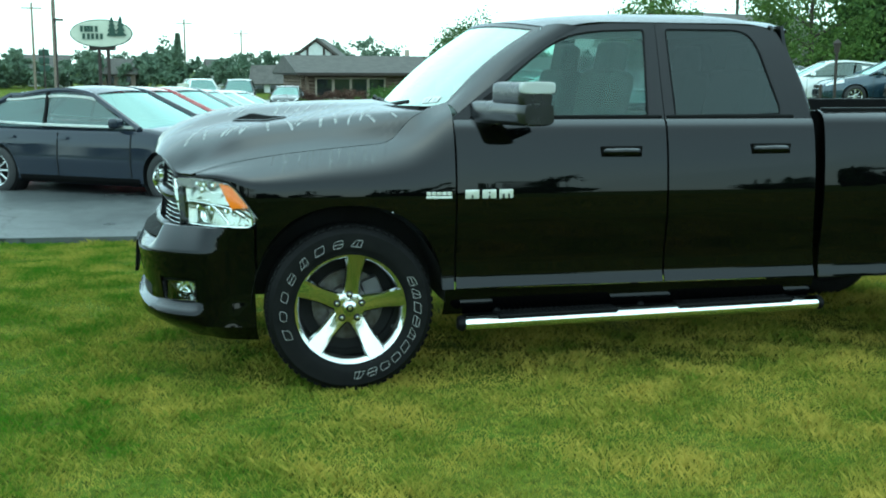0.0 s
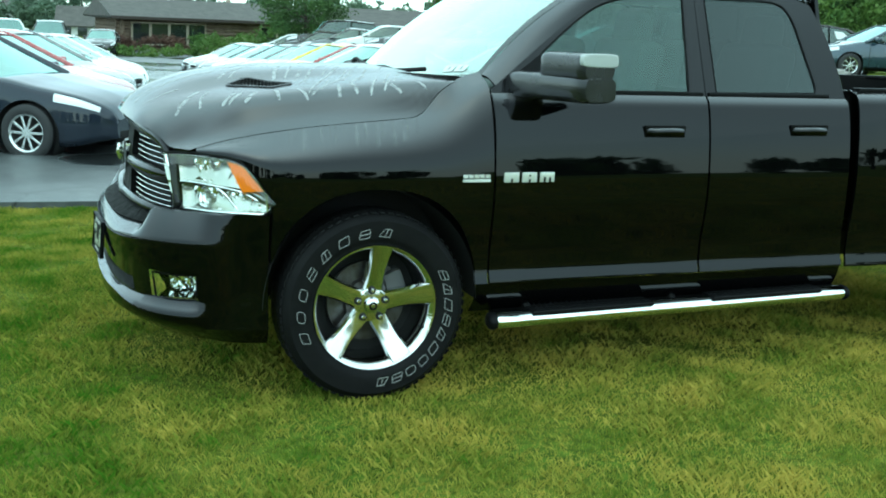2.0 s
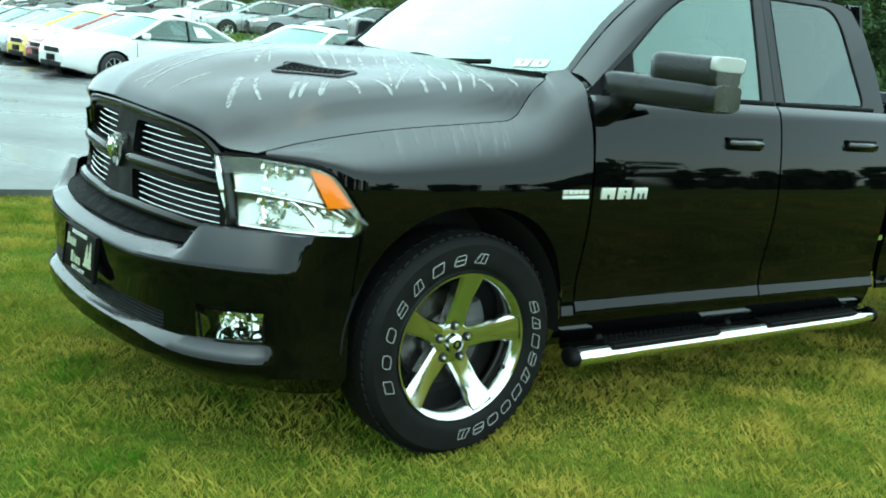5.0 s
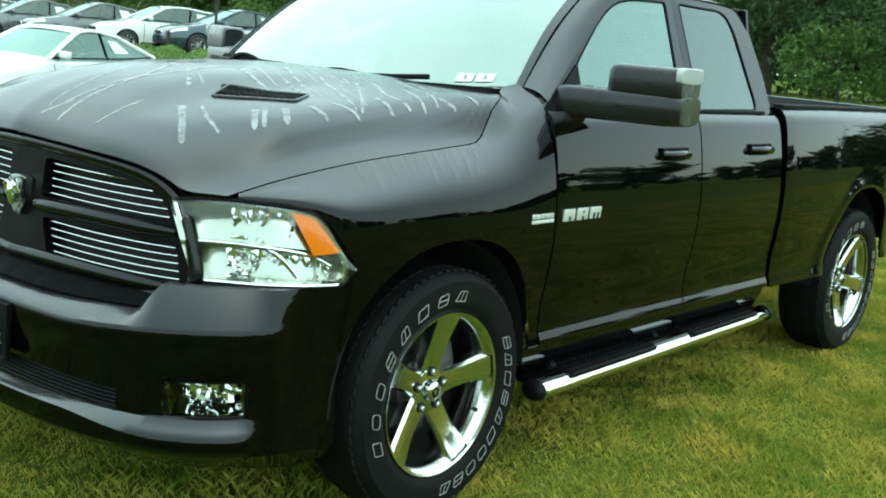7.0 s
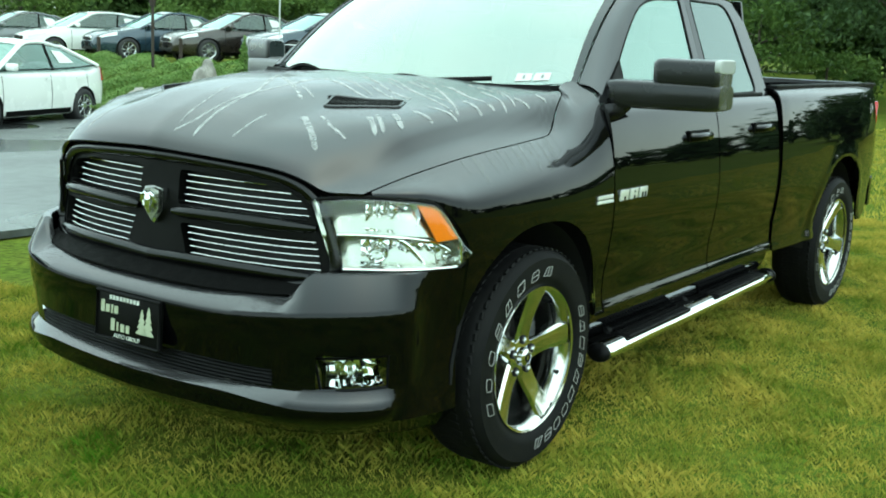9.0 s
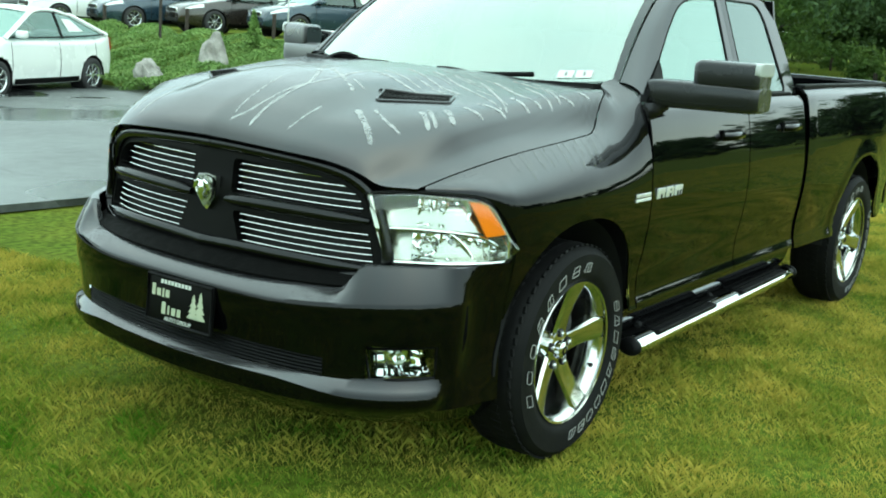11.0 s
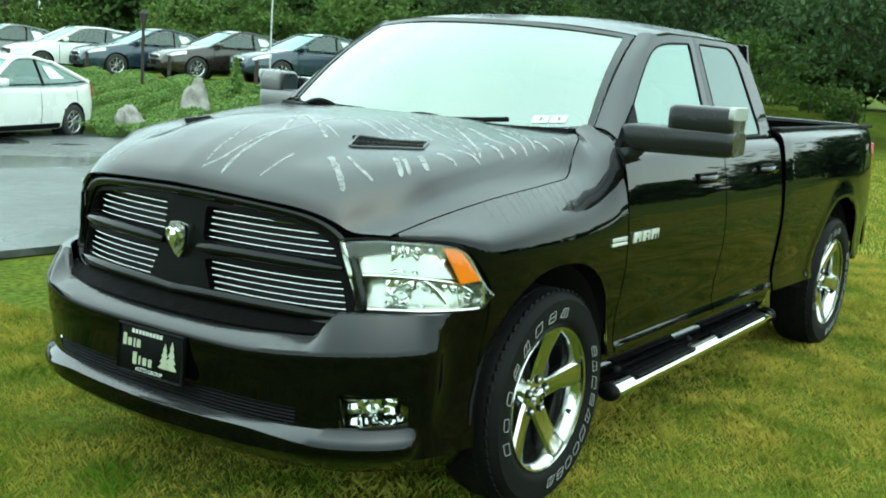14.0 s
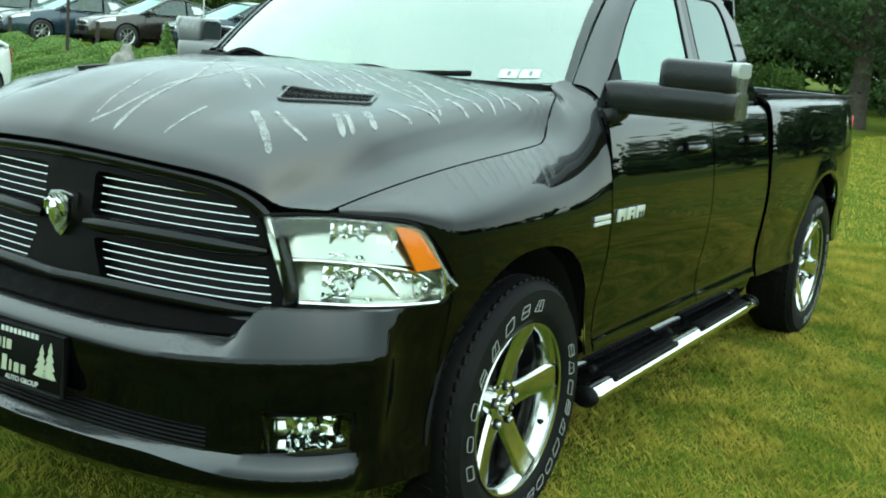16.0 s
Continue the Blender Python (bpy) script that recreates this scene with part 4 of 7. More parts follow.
def car(kind, colour, at, heading, extra="", sticker=True, near=False, group=""):
    L, Wd, Hh, zh, zb, wb, wr, sb, stp, rt, rb, zd = SHAPES[kind]
    pm = PAINTS[colour]
    x, y = at
    z = ground_z(x, y)
    root = empty("parked_car", pose(x, y, z, 0, 0, heading))
    tagged(root, f"{colour} parked {kind if kind != 'suv' else 'sport utility car'} {extra or 'in a row on the car lot'}", "car", group=group)
    hl = L / 2
    top = curve([(-hl, zd - 0.28), (-hl + 0.06, zd - 0.10), (-hl + 0.22, zd - 0.02), (rb, zd), (rb + 0.3, zb), (sb - 0.2, zb), (sb, zh + 0.02), (hl - 0.9, zh - 0.06), (hl - 0.40, zh - 0.15), (hl - 0.14, zh - 0.25), (hl - 0.04, zh - 0.34), (hl, zh - 0.44)])
    plan = curve([(-hl, 0.62), (-hl + 0.10, 0.80), (-hl + 0.35, 0.93), (-hl + 0.9, 0.99), (-0.3, 1.0), (hl - 1.2, 1.0), (hl - 0.6, 0.95), (hl - 0.25, 0.83), (hl - 0.08, 0.68), (hl, 0.52)])
    wx = (wb / 2 + 0.02, -wb / 2)

    def sec(xx, v):
        t = top(xx)
        w = plan(xx) * Wd / 2
        a = abs(2 * v - 1)
        sg = 1 if v >= 0.5 else -1
        low = 0.20 + 0.10 * sstep(hl - 0.5, hl, abs(xx))
        pts = [(1.0, low, 0.90), (0.90, low + 0.05, 0.965), (0.72, lerp(low, t, 0.42), 1.0), (0.56, lerp(low, t, 0.72), 0.985), (0.44, t - 0.06, 0.955), (0.34, t - 0.015, 0.88), (0.2, t + 0.004, 0.55), (0.0, t + 0.02, 0.0)]
        for (a0, z0, w0), (a1, z1, w1) in zip(pts, pts[1:]):
            if a >= a1:
                q = (a - a1) / (a0 - a1)
                return xx, sg * w * lerp(w1, w0, q), lerp(z1, z0, q)
        return xx, 0.0, t + 0.02

    nu, nv = (121, 61) if near else (81, 41)
    v, f = grid(lambda u, w: sec(lerp(-hl, hl, u), w), nu, nv)
    ra = wr + 0.045
    vv = []
    for px, py, pz in v:
        if abs(py) > Wd * 0.40:
            for c in wx:
                d = math.hypot(px - c, pz - wr)
                if ra - 0.055 < d < ra + 0.03:
                    px, pz = c + (px - c) * ra / d, wr + (pz - wr) * ra / d
        vv.append((px, py, pz))
    ff = []
    for q in f:
        cx, cy, cz = [sum(vv[i][k] for i in q) / 4 for k in range(3)]
        if abs(cy) > Wd * 0.40 and any(math.hypot(cx - c, cz - wr) < ra - 0.004 for c in wx):
            continue
        ff.append(q)
    body = link_mesh("body", vv, ff, pm, root, smooth=50)
    for cap in (hl, -hl):
        ring = [sec(cap, k / 20) for k in range(21)]
        bm = bmesh.new()
        bm.faces.new([bm.verts.new(p) for p in ring])
        part("end_panel", bm, pm, root)
    part("underbody", box_bm((L * 0.86, Wd * 0.80, 0.30), pose(0, 0, 0.36), 0.03), DARK, root)
    # greenhouse
    wb0, wt0 = Wd / 2 * 0.93, Wd / 2 * 0.70

    def gh(u, w):
        """u round the cabin from the left of the screen, w up."""
        k = u * 4
        i, t = int(min(k, 3.999)), k - int(min(k, 3.999))
        fbow, rbow = 0.10, 0.08
        if i == 0:
            yy = lerp(1, -1, t)
            return Vector((lerp(sb, stp, w) + fbow * (1 - yy * yy), yy * lerp(wb0, wt0, w), lerp(zb - 0.02, Hh - 0.06, w) + 0.03 * w * (1 - yy * yy)))
        if i == 2:
            yy = lerp(-1, 1, t)
            return Vector((lerp(rb, rt, w) - rbow * (1 - yy * yy), yy * lerp(wb0, wt0, w) * 0.97, lerp(zd - 0.03, Hh - 0.08, w) + 0.03 * w * (1 - yy * yy)))
        sg = -1 if i == 1 else 1
        q = t if i == 1 else 1 - t
        yb = sg * lerp(wb0, wb0 * 0.97, q)
        ytp = sg * lerp(wt0, wt0 * 0.97, q)
        bow = 0.03 * math.sin(math.pi * q)
        return Vector((lerp(lerp(sb, rb, q), lerp(stp, rt, q), w), lerp(yb, ytp, w) + sg * bow, lerp(lerp(zb - 0.02, zd - 0.03, q ** 3), lerp(Hh - 0.06, Hh - 0.08, q) + 0.07 * math.sin(math.pi * min(1, q * 1.15) ** 0.8), w)))
    names = ("windshield", "side_glass", "rear_glass", "side_glass")
    for i in range(4):
        v, f = grid(lambda u, w: tuple(gh((i + u * 0.9999) / 4, w)), 10, 6)
        link_mesh(names[i], v, f, CAR_SCREEN if i in (0, 2) else CAR_GLASS, root)
    # pillars and window trim
    for u0 in (0.0005, 0.2502, 0.4998, 0.7498):
        part("pillar", tube_bm([gh(u0, w / 5) for w in range(6)], 0.045, 6), pm, root)
    for sgu in (lambda q: 0.25 + q * 0.2499, lambda q: 0.9999 - q * 0.2499):
        part("door_pillar", tube_bm([gh(sgu(0.52), w / 4) + Vector((0, 0, 0)) for w in range(5)], 0.028, 5), SATIN, root)
        part("roof_rail", tube_bm([gh(sgu(k / 12), 1.0) for k in range(13)], 0.04, 6), pm, root)
        part("window_trim", tube_bm([gh(sgu(k / 12), 0.84 if near else 0.93) for k in range(13)], 0.022 if near else 0.011, 5), BADGE if near else CHROME if kind == "sedan" else SATIN, root)
        part("belt_trim", tube_bm([gh(sgu(k / 12), 0.06) + Vector((0, 0.012 if gh(sgu(0.5), 0).y > 0 else -0.012, 0)) for k in range(13)], 0.020 if near else 0.012, 5), BADGE if near else SATIN, root)
    def roof(u, w):
        a, b = gh(0.25 + w * 0.2499, 1.0), gh(0.9999 - w * 0.2499, 1.0)
        p = a.lerp(b, u)
        r = 2 * u - 1
        p.x += (0.10 * (1 - w) - 0.08 * w) * (1 - r * r)
        p.z += 0.045 * (1 - r * r) + 0.01
        return tuple(p)
    v, f = grid(roof, 11, 9)
    link_mesh("roof", v, f, pm, root, thick=0.01)
    # lamps, grille, seams and handles follow the body surface
    def patch(name, xa, xb, va, vb, m, off=0.008, n=6, label=""):
        def at(u, w):
            px, py, pz = sec(lerp(xa, xb, u), lerp(va, vb, w))
            e = Vector((px * 0.25, py, (pz - 0.45) * 0.8)).normalized() * off
            return (px + e.x, py + e.y, pz + e.z)
        v, f = grid(at, n, n)
        return link_mesh(name, v, f, m, root, label, thick=0.006)
    for sg in (0, 1):
        mv = (lambda q: q) if sg else (lambda q: 1 - q)
        patch("headlight", hl - 0.62, hl - 0.13, mv(0.755), mv(0.70), HEADLIGHT, 0.012)
        patch("tail_light", -hl + 0.02, -hl + 0.30, mv(0.80), mv(0.71), RED_LENS, 0.012)
        for xs in (sb - 0.12, -0.32, rb + 0.42):
            patch("door_seam", xs, xs - 0.014, mv(0.94), mv(0.73), DARK, 0.003)
        for xs in (0.0 - 0.15, -1.05):
            patch("door_handle", xs, xs - 0.17, mv(0.765), mv(0.752), pm, 0.03)
        patch("sill", wx[0] - ra - 0.06, wx[1] + ra + 0.06, mv(0.985), mv(0.93), SATIN, 0.008)
        ys = 1 if sg else -1
        mp = gh(0.99 if sg else 0.26, 0.12)
        part("door_mirror", box_bm((0.13, 0.20, 0.13), pose(mp.x - 0.08, mp.y + ys * 0.13, mp.z + 0.03, 0, 0, 0), 0.045, 3), pm, root)
        if sticker:
            qa, qb = (0.62, 0.80)
            fn = (lambda q: 0.9999 - q * 0.2499) if sg else (lambda q: 0.25 + q * 0.2499)
            v, f = grid(lambda u, w: tuple(gh(fn(lerp(qa, qb, u)), lerp(0.25, 0.75, w)) + Vector((0, ys * 0.012, 0))), 3, 3)
            link_mesh("price_sheet", v, f, PAPER, root, "pale price sheet in the window")
    bm = box_bm((0.03, Wd * 0.34, 0.13), pose(hl - 0.02, 0, zh - 0.36), 0.012)
    grl = part("grille", bm, CHROME, root)
    part("grille_mesh", box_bm((0.03, Wd * 0.30, 0.10), pose(hl - 0.008, 0, zh - 0.36), 0.01), DARK, grl)
    part("lower_intake", box_bm((0.03, Wd * 0.44, 0.10), pose(hl - 0.005, 0, 0.34), 0.02), DARK, root)
    part("plate", box_bm((0.02, 0.32, 0.13), pose(hl + 0.005, 0, 0.46), 0.004), SATIN, root)
    for c in wx:
        for ys in (-1, 1):
            wl = empty("wheel", pose(c, ys * (Wd / 2 - 0.015), wr))
            wl.parent = root
            part("tyre", lathe_bm([(wr * 0.66, -0.0 * ys), (wr * 0.74, 0.010 * ys), (wr * 0.90, 0.006 * ys), (wr * 0.985, -0.02 * ys), (wr, -0.06 * ys), (wr, -0.17 * ys), (wr * 0.9, -0.21 * ys), (wr * 0.6, -0.21 * ys)], seg=36), CAR_RUBBER, wl)
            bm = lathe_bm([(wr * 0.60, -0.012 * ys), (wr * 0.66, 0.004 * ys), (wr * 0.68, -0.004 * ys), (wr * 0.64, -0.03 * ys), (wr * 0.62, -0.10 * ys)], seg=36)
            n = 10 if near else 8
            for k in range(n):
                t = 2 * math.pi * k / n
                add_box(bm, (wr * 0.54, 0.02, wr * 0.085), pose(0, 0, 0, 0, -math.degrees(t), 0) @ pose(wr * 0.36, -0.022 * ys, 0), 0.004, 1)
            add_lathe(bm, [(0.0, -0.008 * ys), (wr * 0.16, -0.010 * ys), (wr * 0.19, -0.03 * ys)], seg=16)
            part("rim", bm, ALLOY, wl, smooth=30)
            part("wheel_back", lathe_bm([(0.0, -0.09 * ys), (wr * 0.62, -0.09 * ys)], seg=24), DARK, wl)
            part("arch_liner", lathe_bm([(ra * 1.02, -0.01 * ys), (ra * 1.02, -0.26 * ys), (0.0, -0.26 * ys)], seg=28), DARK, wl)
    return root


car("saloon", "dark blue", (-1.96, 10.2), -33, "with chrome window trim", False, True, "cars parked at an angle")
for i, (k, c) in enumerate((("sedan", "red"), ("hatch", "grey"), ("sedan", "silver"), ("sedan", "white"), ("hatch", "silver"))):
    car(k, c, (-1.75 + 0.40 * i, 13.4 + 3.0 * i), -35, "at an angle behind others", False, group="cars parked at an angle")
car("sedan", "white", (6.85, 20.3), 194, "with an oval grille", group="cars in the lower row")
car("hatch", "white", (8.2, 15.2), 199, "near the planted bank", group="cars in the lower row")
for i, (k, c) in enumerate((("sedan", "red"), ("hatch", "yellow"), ("hatch", "silver"), ("sedan", "grey"), ("hatch", "dark teal"), ("hatch", "white"), ("sedan", "dark teal"), ("sedan", "grey"), ("sedan", "silver"))):
    car(k, c, (7.25 + 0.05 * i, 22.7 + 2.32 * i), 192, group="cars in the lower row")
for i, (k, c) in enumerate((("sedan", "blue"), ("sedan", "brown"), ("sedan", "blue"), ("wagon", "white"), ("sedan", "grey"), ("sedan", "grey"), ("wagon", "silver"), ("sedan", "white"), ("sedan", "black"), ("wagon", "white"), ("sedan", "grey"), ("wagon", "black"), ("sedan", "white"))):
    car(k, c, (21.7 - 0.80 * i, 19.7 + 2.62 * i), 164, "on the raised terrace", group="cars on the terrace")
car("suv", "black", (14.2, 50.5), 170, "at the end of the terrace", False)
car("suv", "black", (1.0, 64.0), -95, "facing the lot entrance", False)
car("sedan", "black", (3.9, 63.6), -100, "before the showroom", False)
car("suv", "white", (-1.35, 66.0), -80, "by the showroom", False)

# ---------------------------------------------------------------- buildings
ROOFING = mat("brown_shingle", (0.075, 0.070, 0.064), 0.9, color2=(0.11, 0.10, 0.092), scale=2.0, bump=0.3, bump_scale=20, fine=0.3)
LOGS = mat("weathered_log", (0.12, 0.085, 0.06), 0.85, color2=(0.19, 0.14, 0.10), scale=3.0, bump=0.3, bump_scale=30)
DARKWIN = mat("dark_window_glass", (0.02, 0.025, 0.025), 0.05, coat=1.0)
TAN = mat("tan_trim", (0.40, 0.34, 0.26), 0.7, color2=(0.34, 0.29, 0.22), scale=6)
STUCCO = mat("white_stucco", (0.62, 0.64, 0.62), 0.9, color2=(0.54, 0.56, 0.54), scale=4)
TIMBER = mat("dark_timber", (0.035, 0.025, 0.02), 0.8)
BRICK = mat("brown_wall", (0.16, 0.12, 0.095), 0.9, color2=(0.21, 0.17, 0.14), scale=3.0)
CREAM = mat("cream_sign", (0.55, 0.58, 0.46), 0.6, color2=(0.50, 0.53, 0.42), scale=5)
SIGN_GREEN = mat("dark_green_paint", (0.015, 0.05, 0.03), 0.5)

bm0 = pose(5.9, 74.0, -1.0, 0, 0, 8)
showroom = empty("showroom_building", bm0)
tagged(showroom, "long low log showroom with a brown shingle roof", "building")
LB_, DB_, HE_ = 27.0, 7.0, 2.35
for k in range(8):
    z = 0.14 + k * 0.28
    part("log", tube_bm([(-0.4, 0, z), (LB_ * 0.5, 0, z), (LB_, 0, z)], 0.15, 8), LOGS, showroom)
    part("log", tube_bm([(0, -0.4, z + 0.14), (0, DB_ + 0.4, z + 0.14)], 0.15, 8), LOGS, showroom)
part("wall", box_bm((LB_, 0.2, HE_), pose(LB_ / 2, 0.1, HE_ / 2)), LOGS, showroom)
part("back_wall", box_bm((LB_, 0.2, HE_), pose(LB_ / 2, DB_, HE_ / 2)), LOGS, showroom)
v = [(-0.9, -1.0, HE_ - 0.1), (LB_ + 0.6, -1.0, HE_ - 0.1), (LB_ + 0.6, DB_ / 2, HE_ + 1.2), (-0.9, DB_ / 2, HE_ + 1.2), (LB_ + 0.6, DB_ + 1, HE_ - 0.1), (-0.9, DB_ + 1, HE_ - 0.1)]
link_mesh("roof", v, [(0, 1, 2, 3), (3, 2, 4, 5), (0, 3, 5), (1, 4, 2)], ROOFING, showroom, thick=0.14, smooth=0)
part("fascia", box_bm((LB_ + 1.5, 0.05, 0.2), pose(LB_ / 2 - 0.15, -1.04, HE_ - 0.16)), TIMBER, showroom)
for k in range(8):
    x = 1.3 + k * 1.3 + (4.0 if k > 3 else 0)
    w = part("window", box_bm((1.15, 0.06, 1.35), pose(x, -0.17, 1.15)), DARKWIN, showroom)
    for dx, dz, sx, sz in ((-0.62, 0, 0.12, 1.6), (0.62, 0, 0.12, 1.6), (0, 0.74, 1.36, 0.12), (0, -0.74, 1.36, 0.12)):
        part("window_frame", box_bm((sx, 0.10, sz), pose(x + dx, -0.18, 1.15 + dz)), TAN, w)
part("vent", box_bm((0.8, 0.6, 0.5), pose(17, 4.2, HE_ + 1.2)), TIMBER, showroom)
part("vent", box_bm((0.3, 0.3, 0.8), pose(9, 4.4, HE_ + 1.3)), TAN, showroom)

gab = empty("half_timbered_house", pose(8.1, 90.0, -0.35, 0, 0, -12) @ Matrix.Diagonal((0.78, 0.78, 0.80, 1)))
tagged(gab, "white half-timbered gable house with a dark roof", "building")
bm = fill2d([(-2.5, 0), (2.5, 0), (2.5, 3.6), (0, 5.4), (-2.5, 3.6)], [], lambda a, b: (a, 0, b))
part("gable_wall", bm, STUCCO, gab, thick=0.2)
for s in (-1, 1):
    v = [(s * 2.95, -0.4, 3.32), (0, -0.4, 5.55), (0, 8, 5.55), (s * 2.95, 8, 3.32)]
    link_mesh("roof", v, [(0, 1, 2, 3)], ROOFING, gab, thick=0.18, smooth=0)
    part("timber", tube_bm([(s * 2.5, -0.30, 3.6), (0, -0.30, 5.4)], 0.16, 4), TIMBER, gab)
    part("timber", tube_bm([(s * 0.9, -0.28, 3.2), (s * 0.9, -0.28, 4.7)], 0.12, 4), TIMBER, gab)
    part("timber", tube_bm([(s * 0.9, -0.28, 3.3), (s * 1.9, -0.28, 3.9)], 0.10, 4), TIMBER, gab)
part("timber", tube_bm([(-2.5, -0.28, 3.6), (2.5, -0.28, 3.6)], 0.13, 4), TIMBER, gab)
part("cupola", box_bm((1.6, 1.6, 0.9), pose(-2.9, 1.2, 3.35), 0.05), CREAM, gab)

barn = empty("barn_building", pose(30.0, 68.0, -0.4, 0, 0, 22))
tagged(barn, "brown gambrel-roofed barn behind trees", "building")
gam = [(-5.2, 0), (5.2, 0), (5.2, 2.2), (3.9, 4.6), (0, 6.1), (-3.9, 4.6), (-5.2, 2.2)]
part("gable_wall", fill2d([(a * 0.97, b * 0.985) for a, b in gam], [], lambda a, b: (0, a, b)), BRICK, barn, thick=0.2)
v = []
for x in (-0.6, 15):
    v += [(x, a * 1.03, b) for a, b in gam[2:]]
link_mesh("roof", v, [(k, k + 1, k + 6, k + 5) for k in range(4)], ROOFING, barn, thick=0.2, smooth=0)
for s in (-1, 1):
    part("side_wall", box_bm((15, 0.2, 2.2), pose(7.5, s * 5.1, 1.1)), BRICK, barn)
for k in range(2):
    dm = part("dormer", box_bm((1.5, 1.2, 1.1), pose(3.5 + 5.5 * k, -4.2, 3.5), 0.03), BRICK, barn)
    part("dormer_pane", box_bm((0.9, 0.05, 0.7), pose(3.5 + 5.5 * k, -4.82, 3.5)), DARKWIN, dm)
part("chimney_pipe", tube_bm([(8, 0, 5.9), (8, 0, 8.0)], 0.12, 8), TIMBER, barn)

# street side far to the north-west
for i, (px, py, w, d, h, c, hd) in enumerate(((-22, 150, 5, 6, 2.2, STUCCO, 10), (-11.5, 138, 4, 5, 1.7, BRICK, -8), (0.2, 150, 3, 4, 1.8, STUCCO, 14), (5.2, 112, 3, 4, 0.9, STUCCO, -10))):
    h0 = empty("house", pose(px, py, -0.9, 0, 0, hd))
    tagged(h0, ("white clapboard house in the distance", "brick house with a red roof in the distance", "pale distant house among trees", "small pale house among trees")[i], "house")
    part("wall", box_bm((w, d, h), pose(0, 0, h / 2)), c, h0)
    v = [(-w / 2 - 0.4, -d / 2 - 0.4, h), (w / 2 + 0.4, -d / 2 - 0.4, h), (w / 2 + 0.4, 0, h + 1.9), (-w / 2 - 0.4, 0, h + 1.9), (w / 2 + 0.4, d / 2 + 0.4, h), (-w / 2 - 0.4, d / 2 + 0.4, h)]
    link_mesh("roof", v, [(0, 1, 2, 3), (3, 2, 4, 5), (0, 3, 5), (1, 4, 2)], ROOFING, h0, thick=0.15, smooth=0)
    for k in range(2):
        part("window", box_bm((0.9, 0.08, 1.1), pose(-w / 4 + k * w / 2, -d / 2 - 0.03, h * 0.55)), DARKWIN, h0)

# dealer sign on two legs
sg = empty("pylon_sign", pose(-6.1, 53.6, -0.85, 0, 0, -4))
tagged(sg, "oval cream sign with two green pines on legs", "sign")
ov = [(1.5 * math.cos(t), 0.66 * math.sin(t)) for t in [2 * math.pi * k / 40 for k in range(40)]]
part("sign_panel", fill2d(ov, [], lambda a, b: (a, 0, 4.13 + b)), CREAM, sg, thick=0.25)
part("sign_rim", tube_bm([(a * 1.01, -0.14, 4.13 + b * 1.01) for a, b in ov + ov[:1]], 0.05, 6, cap=False), SIGN_GREEN, sg)
for x in (-0.16, 0.28):
    part("leg", tube_bm([(x, 0, 0), (x, 0, 3.5)], 0.09, 8), TIMBER, sg)
part("base_box", box_bm((1.3, 0.3, 0.28), pose(0.0, 0, 3.42), 0.04), TIMBER, sg)
for row, (xs, z, hh) in enumerate((((-0.95, -0.75, -0.6, -0.45, -0.22), 4.35, 0.30), ((-0.85, -0.62, -0.42, -0.2, 0.02), 3.98, 0.28))):
    for x in xs:
        part("print_bar", box_bm((0.13, 0.08, hh), pose(x, -0.27, z)), SIGN_GREEN, sg)
for x, hh in ((0.55, 1.15), (0.98, 1.2)):
    outl = [(x, 3.85 + hh)]
    for q in range(4):
        w0 = 0.12 + 0.055 * q
        outl += [(x + w0, 3.85 + hh * (0.74 - 0.2 * q)), (x + w0 * 0.5, 3.85 + hh * (0.72 - 0.2 * q))]
    part("pine_board", fill2d(outl + [(2 * x - p, q) for p, q in reversed(outl[1:])], [], lambda p, q: (p, -0.30, q)), SIGN_GREEN, sg, thick=0.04)

POLE = mat("weathered_pole_wood", (0.16, 0.13, 0.10), 0.9, color2=(0.22, 0.18, 0.14), scale=5)
for px, py, h, r in ((-11.6, 78.0, 12.0, 0.16), (-20.0, 125.0, 9.5, 0.15), (-4.2, 150.0, 9.0, 0.14), (3.6, 160.0, 8.0, 0.13)):
    pl = empty("utility_pole", pose(px, py, -0.9))
    tagged(pl, "weathered wooden utility pole by the street", "pole")
    part("post", tube_bm([(0, 0, 0), (0, 0, h)], r, 8, radii=[r, r * 0.75]), POLE, pl)
    part("cross_arm", box_bm((2.2, 0.12, 0.14), pose(0, 0, h - 0.6)), POLE, pl)
for k in range(3):
    wr_ = part("cable", tube_bm([(lerp(-60, -11.6, q / 12) + 0.0, lerp(118, 78, q / 12), 8.6 - 0.7 * k - 3.2 * (q / 12) * (1 - q / 12)) for q in range(13)], 0.03, 4), TIMBER)
    tagged(wr_, "thin dark overhead utility cable across the sky", "cable")
lampm = empty("street_lamp", pose(-11.0, 74.0, -0.9))
tagged(lampm, "dark steel street lamp by the road", "street lamp")
part("post", tube_bm([(0, 0, 0), (0, 0, 5.6)], 0.07, 8), TIMBER, lampm)
part("head", box_bm((0.7, 0.25, 0.16), pose(0.2, 0, 5.65), 0.05), TIMBER, lampm)
sgn = empty("street_sign", pose(-13.5, 86, -0.9))
tagged(sgn, "tall dark sign with pale panels", "sign")
part("post", tube_bm([(0, 0, 0), (0, 0, 4.0)], 0.08, 6), TIMBER, sgn)
for k in range(3):
    part("panel", box_bm((0.8, 0.1, 0.5), pose(0, 0, 3.6 - 0.62 * k), 0.02), SIGN_GREEN, sgn)
bx = part("notice_board", box_bm((1.8, 0.15, 0.7), pose(-1.9, 66, 0.25), 0.03), CREAM)
